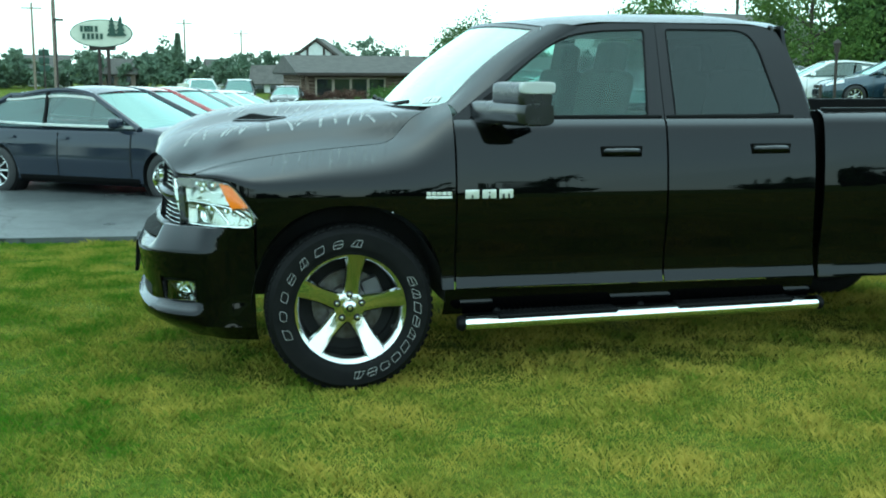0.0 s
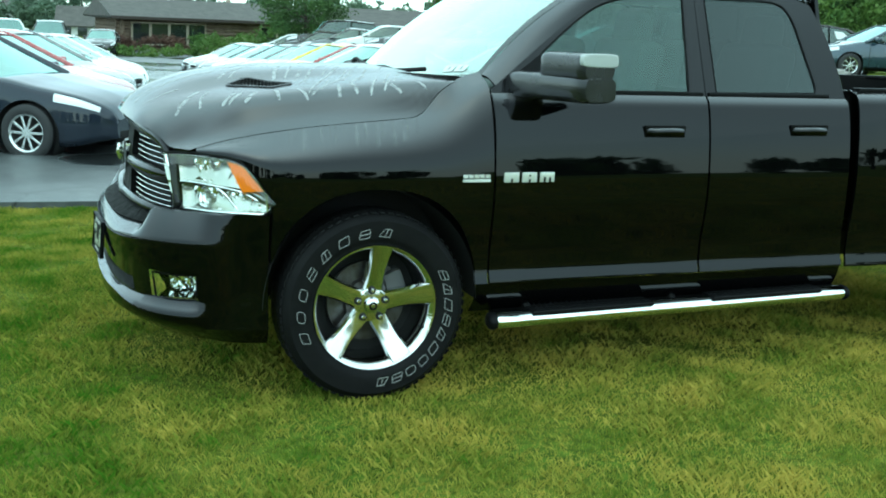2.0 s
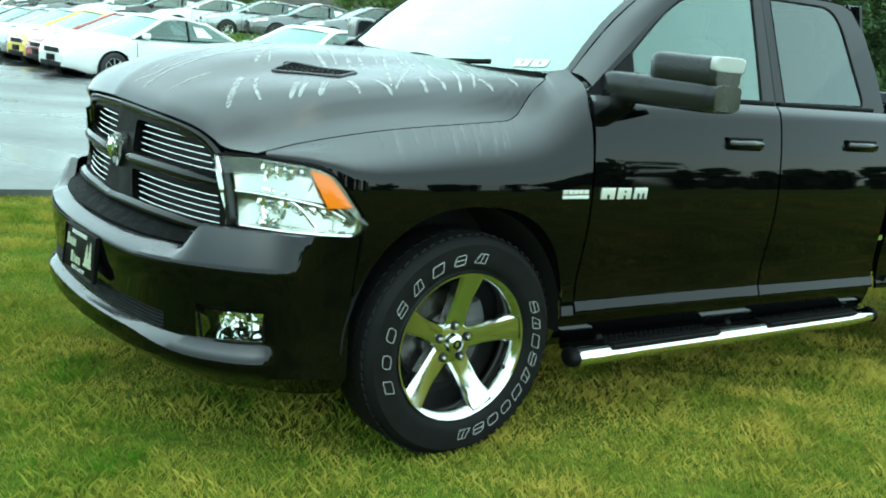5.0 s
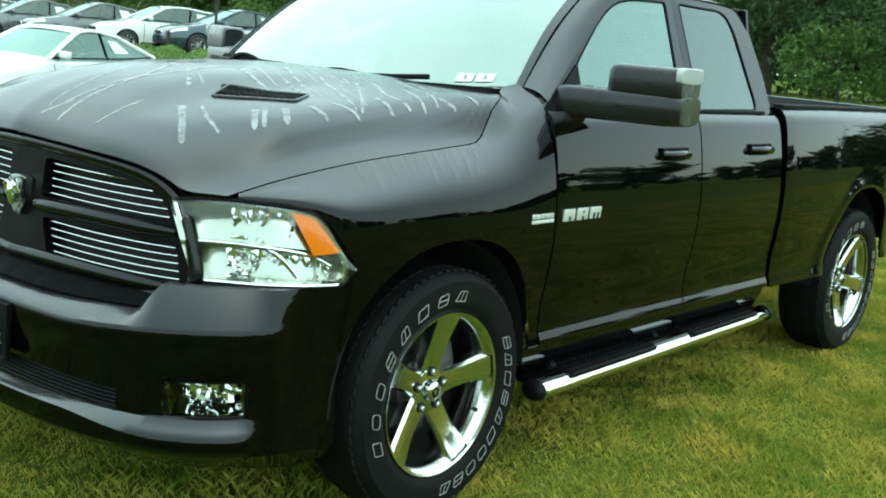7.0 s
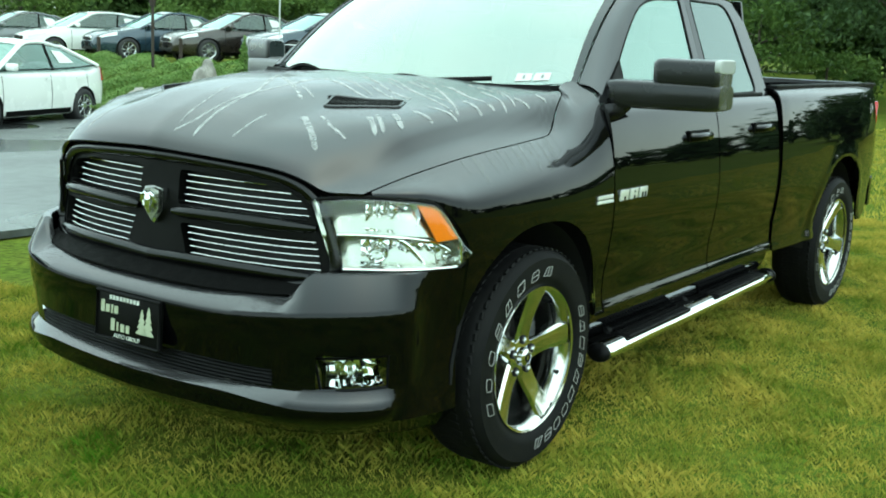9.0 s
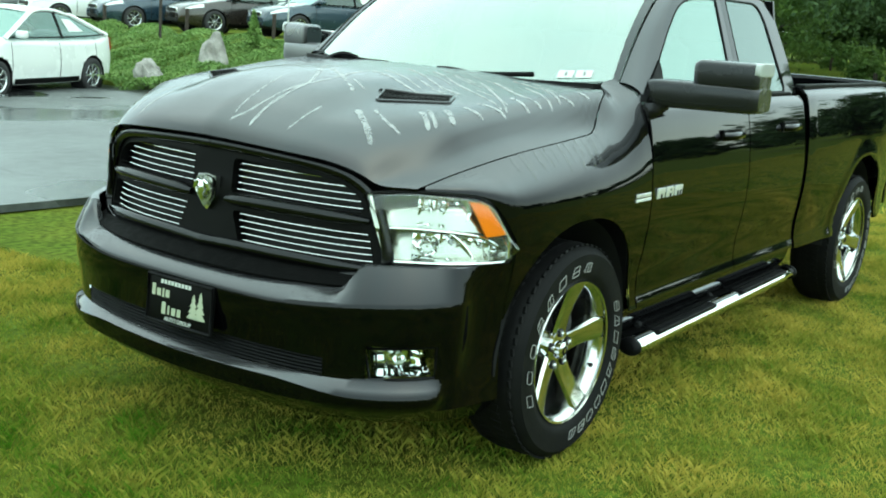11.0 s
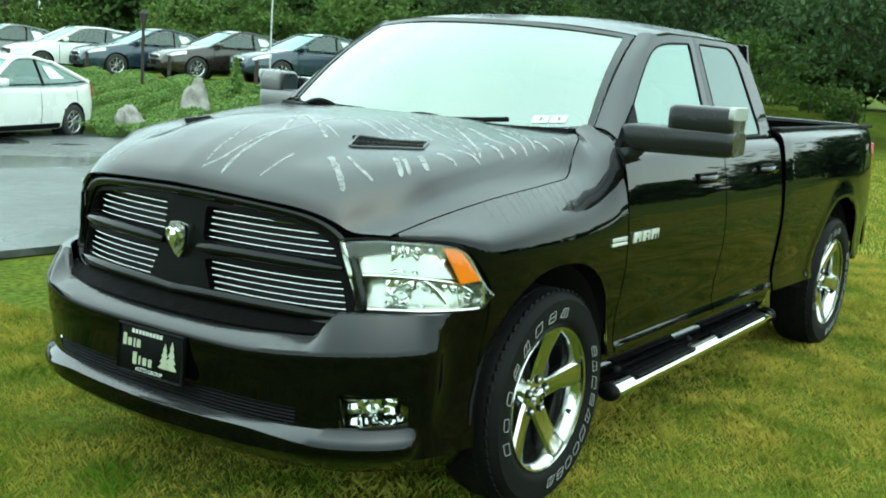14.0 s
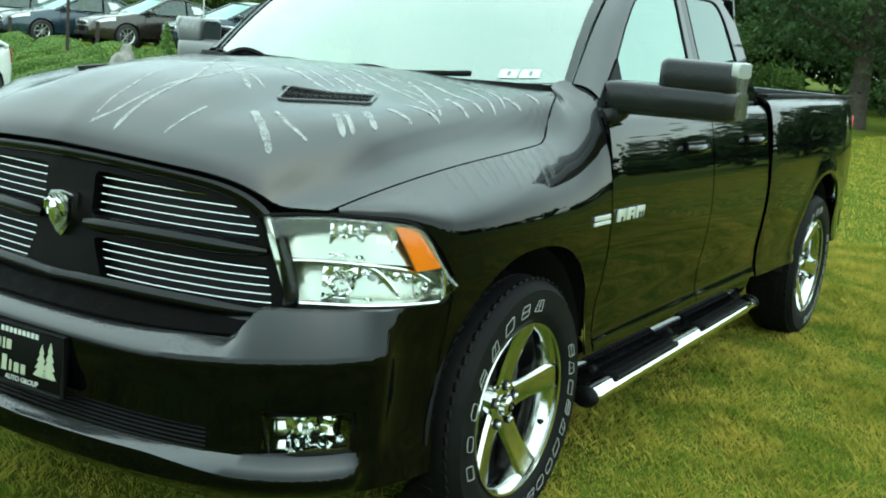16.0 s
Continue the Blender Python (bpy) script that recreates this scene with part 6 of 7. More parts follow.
grille = part("grille", fill2d(dense(outline, 3), [dense(h, 3) for h in holes], lambda y, z: grille_pt(y, z)), SATIN, truck, "satin black crosshair grille with thin chrome bars", thick=-0.045, smooth=30)
rim = [grille_pt(y, z, -0.004) for y, z in smooth_loop(outline, 4)]
part("surround", tube_bm(rim + rim[:1], 0.022, 12, cap=False), GRILLE_GLOSS, grille, "gloss black grille surround")
for s in (-1, 1):
    for z0, ya, yb in ((0.940, 0.085, 0.635), (0.785, 0.0, 0.655)):
        pts = [grille_pt(s * lerp(ya, yb, k / 14), z0 + 0.006 * math.sin(k / 14 * math.pi), -0.010) for k in range(15)]
        part("cross_bar", tube_bm(pts, 0.017, 12, squash=1.15, radii=[0.010 if ya else 0.019, 0.017] + [0.019] * 10 + [0.016, 0.013, 0.009]), GRILLE_GLOSS, grille)
    for z0, z1, ya, yb0, yb1 in ((1.062, 0.974, 0.10, 0.50, 0.600), (0.892, 0.806, 0.125, 0.627, 0.648)):
        for k in range(5):
            z = lerp(z0, z1, k / 4)
            yb = lerp(yb0, yb1, min(1, k / 3))
            a0 = ya + (0.0 if z0 > 1 else 0.03 * k / 4)
            pts = [grille_pt(s * lerp(a0, yb, q / 12), z, 0.018) for q in range(13)]
            part("slat", tube_bm(pts, 0.0032, 8, squash=0.9), WHEEL_CHROME, grille, "thin chrome grille bar")
# near-black sheet, painted shade of the space behind the grille bars
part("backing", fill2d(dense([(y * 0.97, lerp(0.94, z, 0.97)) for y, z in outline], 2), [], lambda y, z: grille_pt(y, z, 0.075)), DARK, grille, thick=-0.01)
# shield emblem, a plain chrome shape
sh = round_loop([(-0.046, 1.010), (0.0, 1.017), (0.046, 1.010), (0.044, 0.938), (0.0, 0.888), (-0.044, 0.938)], 0.008, 4)
em = part("emblem", fill2d(sh, [], lambda y, z: (-0.920, y, z)), CHROME, grille, "chrome shield emblem", thick=0.02)
sh2 = round_loop([(-0.039, 1.003), (0.0, 1.010), (0.039, 1.003), (0.037, 0.941), (0.0, 0.897), (-0.037, 0.941)], 0.008, 4)
part("emblem_field", fill2d(sh2, [], lambda y, z: (-0.932, y, z)), SILVER, em, thick=0.003)
bm = bmesh.new()
for s in (-1, 1):
    add_tube(bm, [(-0.938, s * 0.006, 0.980), (-0.944, s * 0.017, 0.994), (-0.944, s * 0.029, 0.986), (-0.942, s * 0.031, 0.966), (-0.938, s * 0.022, 0.952)], 0.0085, 8)
add_tube(bm, [(-0.938, 0, 0.990), (-0.946, 0, 0.966), (-0.940, 0, 0.928)], 0.010, 10, radii=[0.013, 0.016, 0.008])
part("emblem_relief", bm, CHROME, em)
# wet black shelf between grille and bumper
v, f = grid(lambda u, w: (lerp(XG(abs(2 * u - 1) * 0.68) + 0.0, lerp(-1.0, -0.845, abs(2 * u - 1) ** 2.6), w), (2 * u - 1) * lerp(0.66, 0.70, w), lerp(0.765, 0.722, w) + 0.015 * abs(2 * u - 1) ** 4), 31, 6)
link_mesh("bumper_shelf", v, f, mat("dark_shelf_plastic", (0.003, 0.003, 0.003), 0.5, rough2=0.7, scale=30, bump=0.4, bump_scale=160, spec=0.05), truck, thick=-0.01)

# bumper
PLAN = [(0, -1.035), (0.15, -1.033), (0.30, -1.025), (0.43, -1.010), (0.52, -0.994), (0.60, -0.972), (0.68, -0.941), (0.75, -0.902), (0.81, -0.856), (0.86, -0.802), (0.90, -0.736), (0.925, -0.676), (0.944, -0.61), (0.960, -0.53), (0.972, -0.452)]
XB = curve(PLAN)


def plan_normal(y):
    a = min(abs(y), 0.966)
    e = 0.006
    sl = (XB(a + e) - XB(max(a - e, 0))) / (a + e - max(a - e, 0))
    return Vector((-1.0, math.copysign(sl, y))).normalized()


def bumper_rows(a):
    """(offset, height) from top to bottom at the half width a."""
    side = sstep(0.62, 0.72, a)
    top = lerp(0.728, 0.818, side)
    crease = 0.666 + 0.034 * sstep(0.35, 0.9, a)
    lip = 0.428 + 0.02 * a
    q = 1 - sstep(0.895, 0.925, a)
    h = lerp(0.40, 1.0, sstep(0.40, 0.74, a))
    return [(-0.085, top - 0.004), (-0.066, top), (-0.055, top - 0.004), (-0.028, lerp(top, crease, 0.45)), (-0.004, crease + 0.012), (0.001, crease), (0.001, crease - 0.014), (-0.006, 0.588), (-0.012, 0.565), (-0.020, 0.505),
            (-0.024, 0.475), (-0.028, lip + 0.010), (-0.028 + 0.002 * q, lip), (-0.030 + 0.024 * q, lip - 0.025 * h), (-0.032 + 0.038 * q, lip - 0.050 * h), (-0.033 + 0.039 * q, lip - 0.055 * h - 0.007), (-0.036 + 0.030 * q, lip - 0.085), (-0.035, lip - 0.11), (-0.10, lip - 0.15), (-0.17, lip - 0.19)]


half = sorted([p[0] for p in PLAN] + [0.735, 0.90, 0.535])
dense_y = sorted({round(lerp(a, b, k / 3), 4) for a, b in zip(half, half[1:]) for k in range(4)})
cols = [-y for y in reversed(dense_y[1:])] + dense_y
verts, faces = [], []
for y in cols:
    n = plan_normal(y)
    for o, z in bumper_rows(abs(y)):
        fade = 1 - sstep(0.89, 0.971, abs(y)) * lerp(0.4, 1.0, sstep(0.38, 0.56, z))
        oo = o * fade if o < 0 else o
        px, py = XB(abs(y)) + n.x * oo, abs(y) + abs(n.y) * oo
        py = lerp(py, side_y(px, max(z, 0.60)), sstep(0.925, 0.970, abs(y)) * sstep(0.30, 0.50, z))
        verts.append((px, math.copysign(py, y), z))
nr = 20
for i in range(len(cols) - 1):
    ym = abs(cols[i] + cols[i + 1]) / 2
    for j in range(nr - 1):
        if ym < 0.60 and j in (9, 10):
            continue
        if 0.735 < ym < 0.90 and j in (8, 9, 10):
            continue
        faces.append((i * nr + j, i * nr + j + 1, (i + 1) * nr + j + 1, (i + 1) * nr + j))
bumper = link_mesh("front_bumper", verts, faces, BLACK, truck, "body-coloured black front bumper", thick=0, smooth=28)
# lower intake: dark recess with slats
v, f = grid(lambda u, w: (XB(abs(2 * u - 1) * 0.61) + 0.05, (2 * u - 1) * 0.61, lerp(0.40, 0.52, w)), 21, 3)
link_mesh("intake", v, f, DARK, bumper)
for k in range(6):
    z = lerp(0.498, 0.440, k / 5)
    pts = [(XB(abs(y)) + 0.030, y, z) for y in [lerp(-0.588, 0.588, q / 20) for q in range(21)]]
    part("intake_slat", tube_bm(pts, 0.0045, 6), TRIM, bumper)
for s in (-1, 1):
    # fog lamp in its pocket
    def fog(u, w, d=0.0, s=s):
        a = lerp(0.738, 0.898, u) - 0.02 * (w - 0.5) * (1 - u)
        n = plan_normal(a)
        o = -0.022 - 0.016 * (1 - u) - d
        return (XB(a) + n.x * o, s * (a + n.y * o), lerp(lerp(0.446, 0.460, u), lerp(0.550, 0.562, u), w))
    def fog_shell(u, w):
        tray = 0.045 * sstep(0.0, 0.25, w)
        if u < 0.30:
            return fog(u, w, 0.010 + tray - 0.030 * sstep(0.25, 1.0, w))
        ridge = 0.006 * (int(u * 11.99) % 2) + 0.008 * math.sin(17 * u + 6 * w) * math.sin(7 * w)
        return fog(u, w, 0.014 + tray + 0.012 * math.sin(math.pi * (u - 0.3) / 0.7) - 0.012 * sstep(0.45, 1.0, w) + ridge)
    v, f = grid(fog_shell, 25, 12)
    fl = link_mesh("fog_lamp", v, f, CHROME, bumper, "rectangular fog lamp with chrome reflector", flip=(s > 0))
    c = Vector(fog(0.55, 0.62, 0.03))
    n = plan_normal(0.82)
    m = Matrix.Translation(c) @ Vector((n.x, s * n.y, 0)).to_track_quat("Y", "Z").to_matrix().to_4x4()
    part("bulb_bowl", lathe_bm([(0.0, -0.010), (0.009, -0.007), (0.016, 0.003), (0.019, 0.010), (0.021, 0.010)], m, 24), CHROME, fl)
    part("bulb_cap", lathe_bm([(0.0, 0.010), (0.006, 0.008), (0.008, 0.0)], m, 16), SILVER, fl)
    v, f = grid(lambda u, w: fog(u, w, 0.0), 12, 4)
    g = link_mesh("lens", v, f, LENS, fl)
    g.visible_shadow = False
    edge = [fog(u, w, -0.002) for u, w in [(k / 10, 0) for k in range(11)] + [(1, k / 4) for k in range(1, 5)] + [(1 - k / 10, 1) for k in range(1, 11)] + [(0, 1 - k / 4) for k in range(1, 5)]]
    part("bezel", tube_bm(edge, 0.005, 6), SATIN, fl)
    v, f = grid(lambda u, w: fog(u, w, 0.075), 6, 4)
    link_mesh("pocket", v, f, DARK, fl)

# dealer plate
pm = Matrix.Translation((-1.043, -0.020, 0.578)) @ pose(0, 0, 0, 0, 4, 2)
plate = part("dealer_plate", box_bm((0.012, 0.318, 0.168), pm, 0.004), SATIN, bumper, "black dealer plate with pale lettering and two pines")
part("plate_frame", tube_bm([tuple(pm @ Vector((-0.008, a, b))) for a, b in ((-0.155, -0.08), (0.155, -0.08), (0.155, 0.08), (-0.155, 0.08), (-0.155, -0.08))], 0.006, 6), TRIM, plate)
for a, b, w0, h0, mt in ((0.02, 0.062, 0.15, 0.014, WHITE_PAINT),):
    k = int(w0 / 0.016)
    for q in range(k):
        part("print_bar", box_bm((0.002, 0.011, h0), pm @ pose(-0.0075, a - w0 / 2 + (q + 0.5) * w0 / k, b)), mt, plate)
for a, b, w0, h0 in ((0.125, 0.028, 0.016, 0.040), (0.100, 0.022, 0.018, 0.026), (0.078, 0.022, 0.008, 0.030), (0.058, 0.022, 0.018, 0.026),
                     (0.072, -0.030, 0.018, 0.042), (0.048, -0.034, 0.008, 0.030), (0.024, -0.036, 0.018, 0.026), (-0.002, -0.036, 0.016, 0.026)):
    part("print_bar", box_bm((0.002, w0, h0), pm @ pose(-0.0075, a, b)), CREAM_PRINT, plate)
lettering = bpy.data.curves.new("lettering", "FONT")
lettering.body = "AUTO GROUP"
lettering.size = 0.020
lettering.extrude = 0.0006
lettering.align_x = "CENTER"
lettering.align_y = "CENTER"
lt_ob = bpy.data.objects.new("lettering_source", lettering)
lt_me = bpy.data.meshes.new_from_object(lt_ob)
bpy.data.objects.remove(lt_ob)
lt_me.transform(pm @ Matrix(((0, 0, -1, -0.0085), (-1, 0, 0, 0.0), (0, 1, 0, -0.066), (0, 0, 0, 1))))
lt_me.materials.clear()
lt_me.materials.append(WHITE_PAINT)
lt_new = new("lettering", lt_me)
lt_new.parent = plate
for a, hh in ((-0.070, 0.092), (-0.102, 0.104)):
    outl = [(a, -0.045 + hh)]
    for q in range(4):
        w0 = 0.010 + 0.006 * q
        outl.append((a + w0, -0.045 + hh * (0.72 - 0.22 * q)))
        outl.append((a + w0 * 0.55, -0.045 + hh * (0.70 - 0.22 * q)))
    outl2 = outl + [(2 * a - p, q) for p, q in reversed(outl[1:])]
    part("pine_print", fill2d(outl2, [], lambda p, q: tuple(pm @ Vector((-0.0085, p, q)))), CREAM_PRINT, plate)

# headlamps
LT = curve([(-0.84, 1.034), (-0.72, 1.048), (-0.62, 1.042), (-0.568, 1.031), (-0.55, 1.020), (-0.43, 0.868)])
LB = curve([(-0.84, 0.804), (-0.60, 0.809), (-0.48, 0.814), (-0.465, 0.820), (-0.43, 0.860)])
WL = curve([(-0.86, 0.600), (-0.84, 0.628), (-0.80, 0.672), (-0.74, 0.752), (-0.66, 0.850), (-0.56, 0.922), (-0.43, 0.970)])


def lamp_pt(s, x, w, d=0.0):
    z = lerp(LB(x), LT(x), w)
    sl = (WL(x + 0.01) - WL(x - 0.01)) / 0.02
    n = Vector((-sl, 1.0)).normalized()
    lean = 0.03 * (1 - (2 * w - 1) ** 2) * 0.4
    return (x + n.x * (lean - d), s * (WL(x) + n.y * (lean - d)), z)


for s in (-1, 1):
    lp_ = lambda u, w, d: lamp_pt(s, lerp(lerp(-0.782, -0.834, w), -0.432, u), w, d)
    def bucket(u, w, s=s):
        # two stepped trays, each leaning back towards its top
        q = w / 0.49 if w < 0.49 else (w - 0.49) / 0.51
        edge = sstep(0.0, 0.10, u) * sstep(0.0, 0.07, 1 - u) * sstep(0.0, 0.05, w) * sstep(0.0, 0.05, 1 - w)
        return lp_(u, w, 0.004 + edge * (0.028 + 0.052 * q ** 1.2 * (1 - 0.35 * u) + 0.010 * math.sin(9 * u)))
    v, f = grid(bucket, 49, 49)
    lamp = link_mesh("headlamp", v, f, SILVER, truck, "clear headlamp with chrome bowls and amber reflector", flip=(s > 0))
    v, f = grid(lambda u, w: lp_(u, w, 0.0), 32, 10)
    g = link_mesh("lens", v, f, LENS, lamp, "clear plastic lens", flip=(s > 0))
    g.visible_shadow = False
    edge = [lp_(0.985 * k / 24, 0, 0.003) for k in range(25)] + [lp_(0.985 * (1 - k / 24), 1, 0.003) for k in range(25)]
    part("bezel", tube_bm(edge + edge[:1], 0.006, 6, cap=False), SATIN, lamp)
    edge2 = [lp_(0.02 + 0.90 * k / 24, 0.04, 0.012) for k in range(25)] + [lp_(0.92 - 0.90 * k / 24, 0.955, 0.012) for k in range(25)]
    part("chrome_rim", tube_bm(edge2 + edge2[:1], 0.006, 6, cap=False), CHROME, lamp)
    # amber side reflector
    def amber(u, w, s=s):
        x = lerp(lerp(-0.555, -0.476, u), lerp(-0.615, -0.556, u), w)
        z = lerp(lerp(0.908, 0.914, u), lerp(1.028, 1.012, u), w)
        return lamp_pt(s, x, (z - LB(x)) / (LT(x) - LB(x)), 0.012)
    v, f = grid(amber, 6, 6)
    link_mesh("amber_reflector", v, f, AMBER, lamp, "orange side reflector", thick=0.012, flip=(s > 0))
    # divider and bowls
    pts = [lamp_pt(s, lerp(-0.79, -0.50, k / 12), 0.50 - 0.10 * (k / 12) ** 2, 0.03) for k in range(13)]
    part("divider", tube_bm(pts, 0.008, 8, squash=0.7), CHROME, lamp)
    pts = [lamp_pt(s, lerp(-0.66, -0.575, k / 8), 0.45 - 0.42 * (k / 8) ** 1.5, 0.035) for k in range(9)]
    part("divider", tube_bm(pts, 0.007, 8), CHROME, lamp)
    for x, w, rr in ((-0.640, 0.74, 0.050), (-0.705, 0.25, 0.034), (-0.54, 0.22, 0.030)):
        c = Vector(lamp_pt(s, x, w, 0.060))
        axis = Vector((-0.80, s * 0.55, 0.22))
        m = Matrix.Translation(c) @ axis.to_track_quat("Y", "Z").to_matrix().to_4x4()
        bm = bmesh.new()
        n = 22
        ring = lambda r, a, k: m @ Vector((r * math.cos(k), a, r * math.sin(k)))
        rows = [(0.10, -0.016), (0.45, -0.010), (0.46, -0.004), (0.78, 0.006), (0.79, 0.010), (1.0, 0.016)]
        vs = [[bm.verts.new(ring(rr * r * (1 + 0.04 * (k % 2)), a, 2 * math.pi * k / n)) for k in range(n)] for r, a in rows]
        for r0, r1 in zip(vs, vs[1:]):
            for k in range(n):
                bm.faces.new((r0[k], r0[(k + 1) % n], r1[(k + 1) % n], r1[k]))
        part("reflector_bowl", bm, CHROME, lamp, smooth=0)
        part("bulb", lathe_bm([(0.0, 0.016), (rr * 0.14, 0.012), (rr * 0.16, -0.016)], m, 12), SILVER, lamp)
    # faceted reflectors behind the bulbs: a ledge below, a wall leaning forward above it
    for xa, xb, wa, wb, tip in ((-0.728, -0.672, 0.55, 0.90, 0.040), (-0.672, -0.600, 0.53, 0.92, 0.018), (-0.735, -0.640, 0.08, 0.43, 0.022), (-0.635, -0.560, 0.06, 0.40, 0.030), (-0.558, -0.490, 0.08, 0.36, 0.016)):
        def facet(u, w, xa=xa, xb=xb, wa=wa, wb=wb, tip=tip, s=s):
            d = 0.034 + 0.034 * sstep(0.0, 0.22, w) - tip * sstep(0.22, 1.0, w)
            d += 0.007 * math.sin(13.0 * u + 5.0 * w) * math.sin(9.0 * w + 1.0) + 0.006 * (int(u * 4.99) % 2) - 0.010 * (2 * u - 1) ** 2
            return lamp_pt(s, lerp(xa, xb, u), lerp(wa, wb, w), d)
        v, f = grid(facet, 13, 12)
        link_mesh("reflector", v, f, CHROME, lamp, flip=(s > 0), smooth=25)
    # fluted reflector strips beside the amber
    for k in range(5):
        x = lerp(-0.640, -0.606, k / 4)
        pts = [lamp_pt(s, x + 0.006 * (4 - q), lerp(0.56, 0.80, q / 4), 0.030 + 0.02 * q / 4) for q in range(5)]
        part("flute", tube_bm(pts, 0.0032, 5), CHROME, lamp)
    v, f = grid(lambda u, w: lamp_pt(s, lerp(-0.80, -0.43, u), lerp(0.0, 1.0, w), 0.11), 8, 4)
    link_mesh("housing", v, f, DARK, lamp)

# hood intakes with a honeycomb insert
for s in (-1, 1):
    def sc(a, b, d, s=s):
        # a along the opening, b across it
        x = -0.400 + 0.082 * a + 0.058 * b
        y = s * (0.482 + 0.100 * a - 0.042 * b)
        p = hood_at(x, y)
        return (x, y, p[2] + d)
    scoop = empty("hood_scoop")
    scoop.parent = hood
    loop = round_loop([(-1, -0.75), (0.86, -0.75), (1, 0.8), (-0.82, 0.8)], 0.2, 4)
    rimp = [sc(a * 1.06, b * 1.06, 0.001) for a, b in dense(loop, 2)]
    part("scoop_rim", tube_bm(rimp + rimp[:1], 0.006, 8, cap=False), BLACK, scoop)
    v, f = grid(lambda u, w: sc(lerp(-0.93, 0.93, u), lerp(-0.7, 0.75, w), 0.0018), 10, 8)
    link_mesh("scoop_floor", v, f, TRIM, scoop)
    for k in range(13):
        a = lerp(-0.95, 0.85, k / 12)
        for sg in (-1, 1):
            pts = [sc(a + sg * 0.08 * math.sin(q * 2.2), lerp(-0.68, 0.72, q / 6), 0.0035) for q in range(7)]
            part("mesh_bar", tube_bm(pts, 0.0019, 5), SATIN, scoop)

# pale runs left by water on the hood
streaks = empty("water_streaks")
streaks.parent = hood
tagged(streaks, "pale dried water runs across the hood")


def streak(pts, w0, w1):
    n = len(pts) * 9
    ph = random.uniform(0, 6)
    cx = curve([(i, p[0]) for i, p in enumerate(pts)])
    cy = curve([(i, p[1]) for i, p in enumerate(pts)])
    vv, ff = [], []
    for k in range(n):
        t = k / (n - 1) * (len(pts) - 1)
        x, y = cx(t), cy(t)
        dx, dy = cx(min(t + 0.05, len(pts) - 1)) - cx(max(t - 0.05, 0)), cy(min(t + 0.05, len(pts) - 1)) - cy(max(t - 0.05, 0))
        l = math.hypot(dx, dy) or 1
        w = lerp(w0, w1, k / (n - 1)) * (1 + 0.14 * math.sin(ph + k * 0.7) + 0.08 * math.sin(1.9 * k + ph)) * (0.2 if k in (0, n - 1) else 1)
        for sg in (-1, 1):
            px, py = x - dy / l * w * sg, y + dx / l * w * sg
            vv.append((px, py, hood_at(px, py)[2] + 0.0009))
    for k in range(n - 1):
        ff.append((2 * k, 2 * k + 1, 2 * k + 3, 2 * k + 2))
    link_mesh("streak", vv, ff, STREAK, streaks)


random.seed(4)
streak([(-0.306, 0.007), (-0.553, -0.326)], 0.010, 0.0075)
streak([(-0.449, -0.234), (-0.503, -0.334)], 0.005, 0.0037)
streak([(-0.228, -0.128), (-0.299, -0.33), (-0.322, -0.436)], 0.009, 0.0067)
streak([(-0.17, -0.148), (-0.266, -0.402)], 0.005, 0.0037)
streak([(0.0, -0.131), (-0.134, -0.335), (-0.21, -0.535)], 0.006, 0.0045)
streak([(0.033, -0.229), (-0.155, -0.574), (-0.24, -0.74)], 0.006, 0.0045)
streak([(-0.185, -0.34), (-0.252, -0.505)], 0.008, 0.006)
streak([(0.03, -0.464), (-0.16, -0.68), (-0.23, -0.755)], 0.006, 0.0045)
streak([(0.075, -0.496), (-0.04, -0.693), (-0.041, -0.783)], 0.008, 0.006)
streak([(-0.099, -0.683), (-0.118, -0.781)], 0.009, 0.0067)
streak([(0.084, -0.632), (0.014, -0.798)], 0.006, 0.0045)
streak([(0.142, -0.666), (0.074, -0.795)], 0.006, 0.0045)
streak([(0.109, -0.764), (0.147, -0.812)], 0.007, 0.0053)
streak([(0.225, -0.773), (0.253, -0.82)], 0.006, 0.0045)
streak([(-0.367, -0.665), (-0.367, -0.75)], 0.009, 0.0067)
streak([(-0.281, -0.662), (-0.25, -0.768)], 0.008, 0.006)
streak([(-0.52, -0.599), (-0.594, -0.689)], 0.010, 0.0075)
streak([(-0.489, -0.606), (-0.569, -0.702)], 0.008, 0.006)
streak([(-0.441, -0.644), (-0.506, -0.727)], 0.011, 0.0083)
streak([(-0.651, -0.428), (-0.716, -0.518), (-0.769, -0.591)], 0.012, 0.009)
streak([(-0.614, -0.472), (-0.665, -0.574), (-0.674, -0.633)], 0.006, 0.0045)
streak([(-0.228, -0.128), (-0.496, -0.173), (-0.662, -0.143), (-0.832, -0.126), (-0.898, -0.077)], 0.006, 0.0045)
streak([(-0.215, 0.104), (-0.621, -0.157), (-0.767, -0.166), (-0.898, -0.171)], 0.008, 0.006)
streak([(-0.57, 0.002), (-0.729, -0.047), (-0.871, -0.074)], 0.005, 0.0037)
streak([(-0.72, -0.33), (-0.8, -0.329), (-0.868, -0.321)], 0.004, 0.003)
streak([(-0.492, 0.225), (-0.619, 0.256), (-0.744, 0.252)], 0.005, 0.0037)
streak([(-0.636, 0.467), (-0.744, 0.482), (-0.852, 0.475)], 0.005, 0.0037)
streak([(-0.728, 0.391), (-0.827, 0.397), (-0.885, 0.402)], 0.004, 0.003)
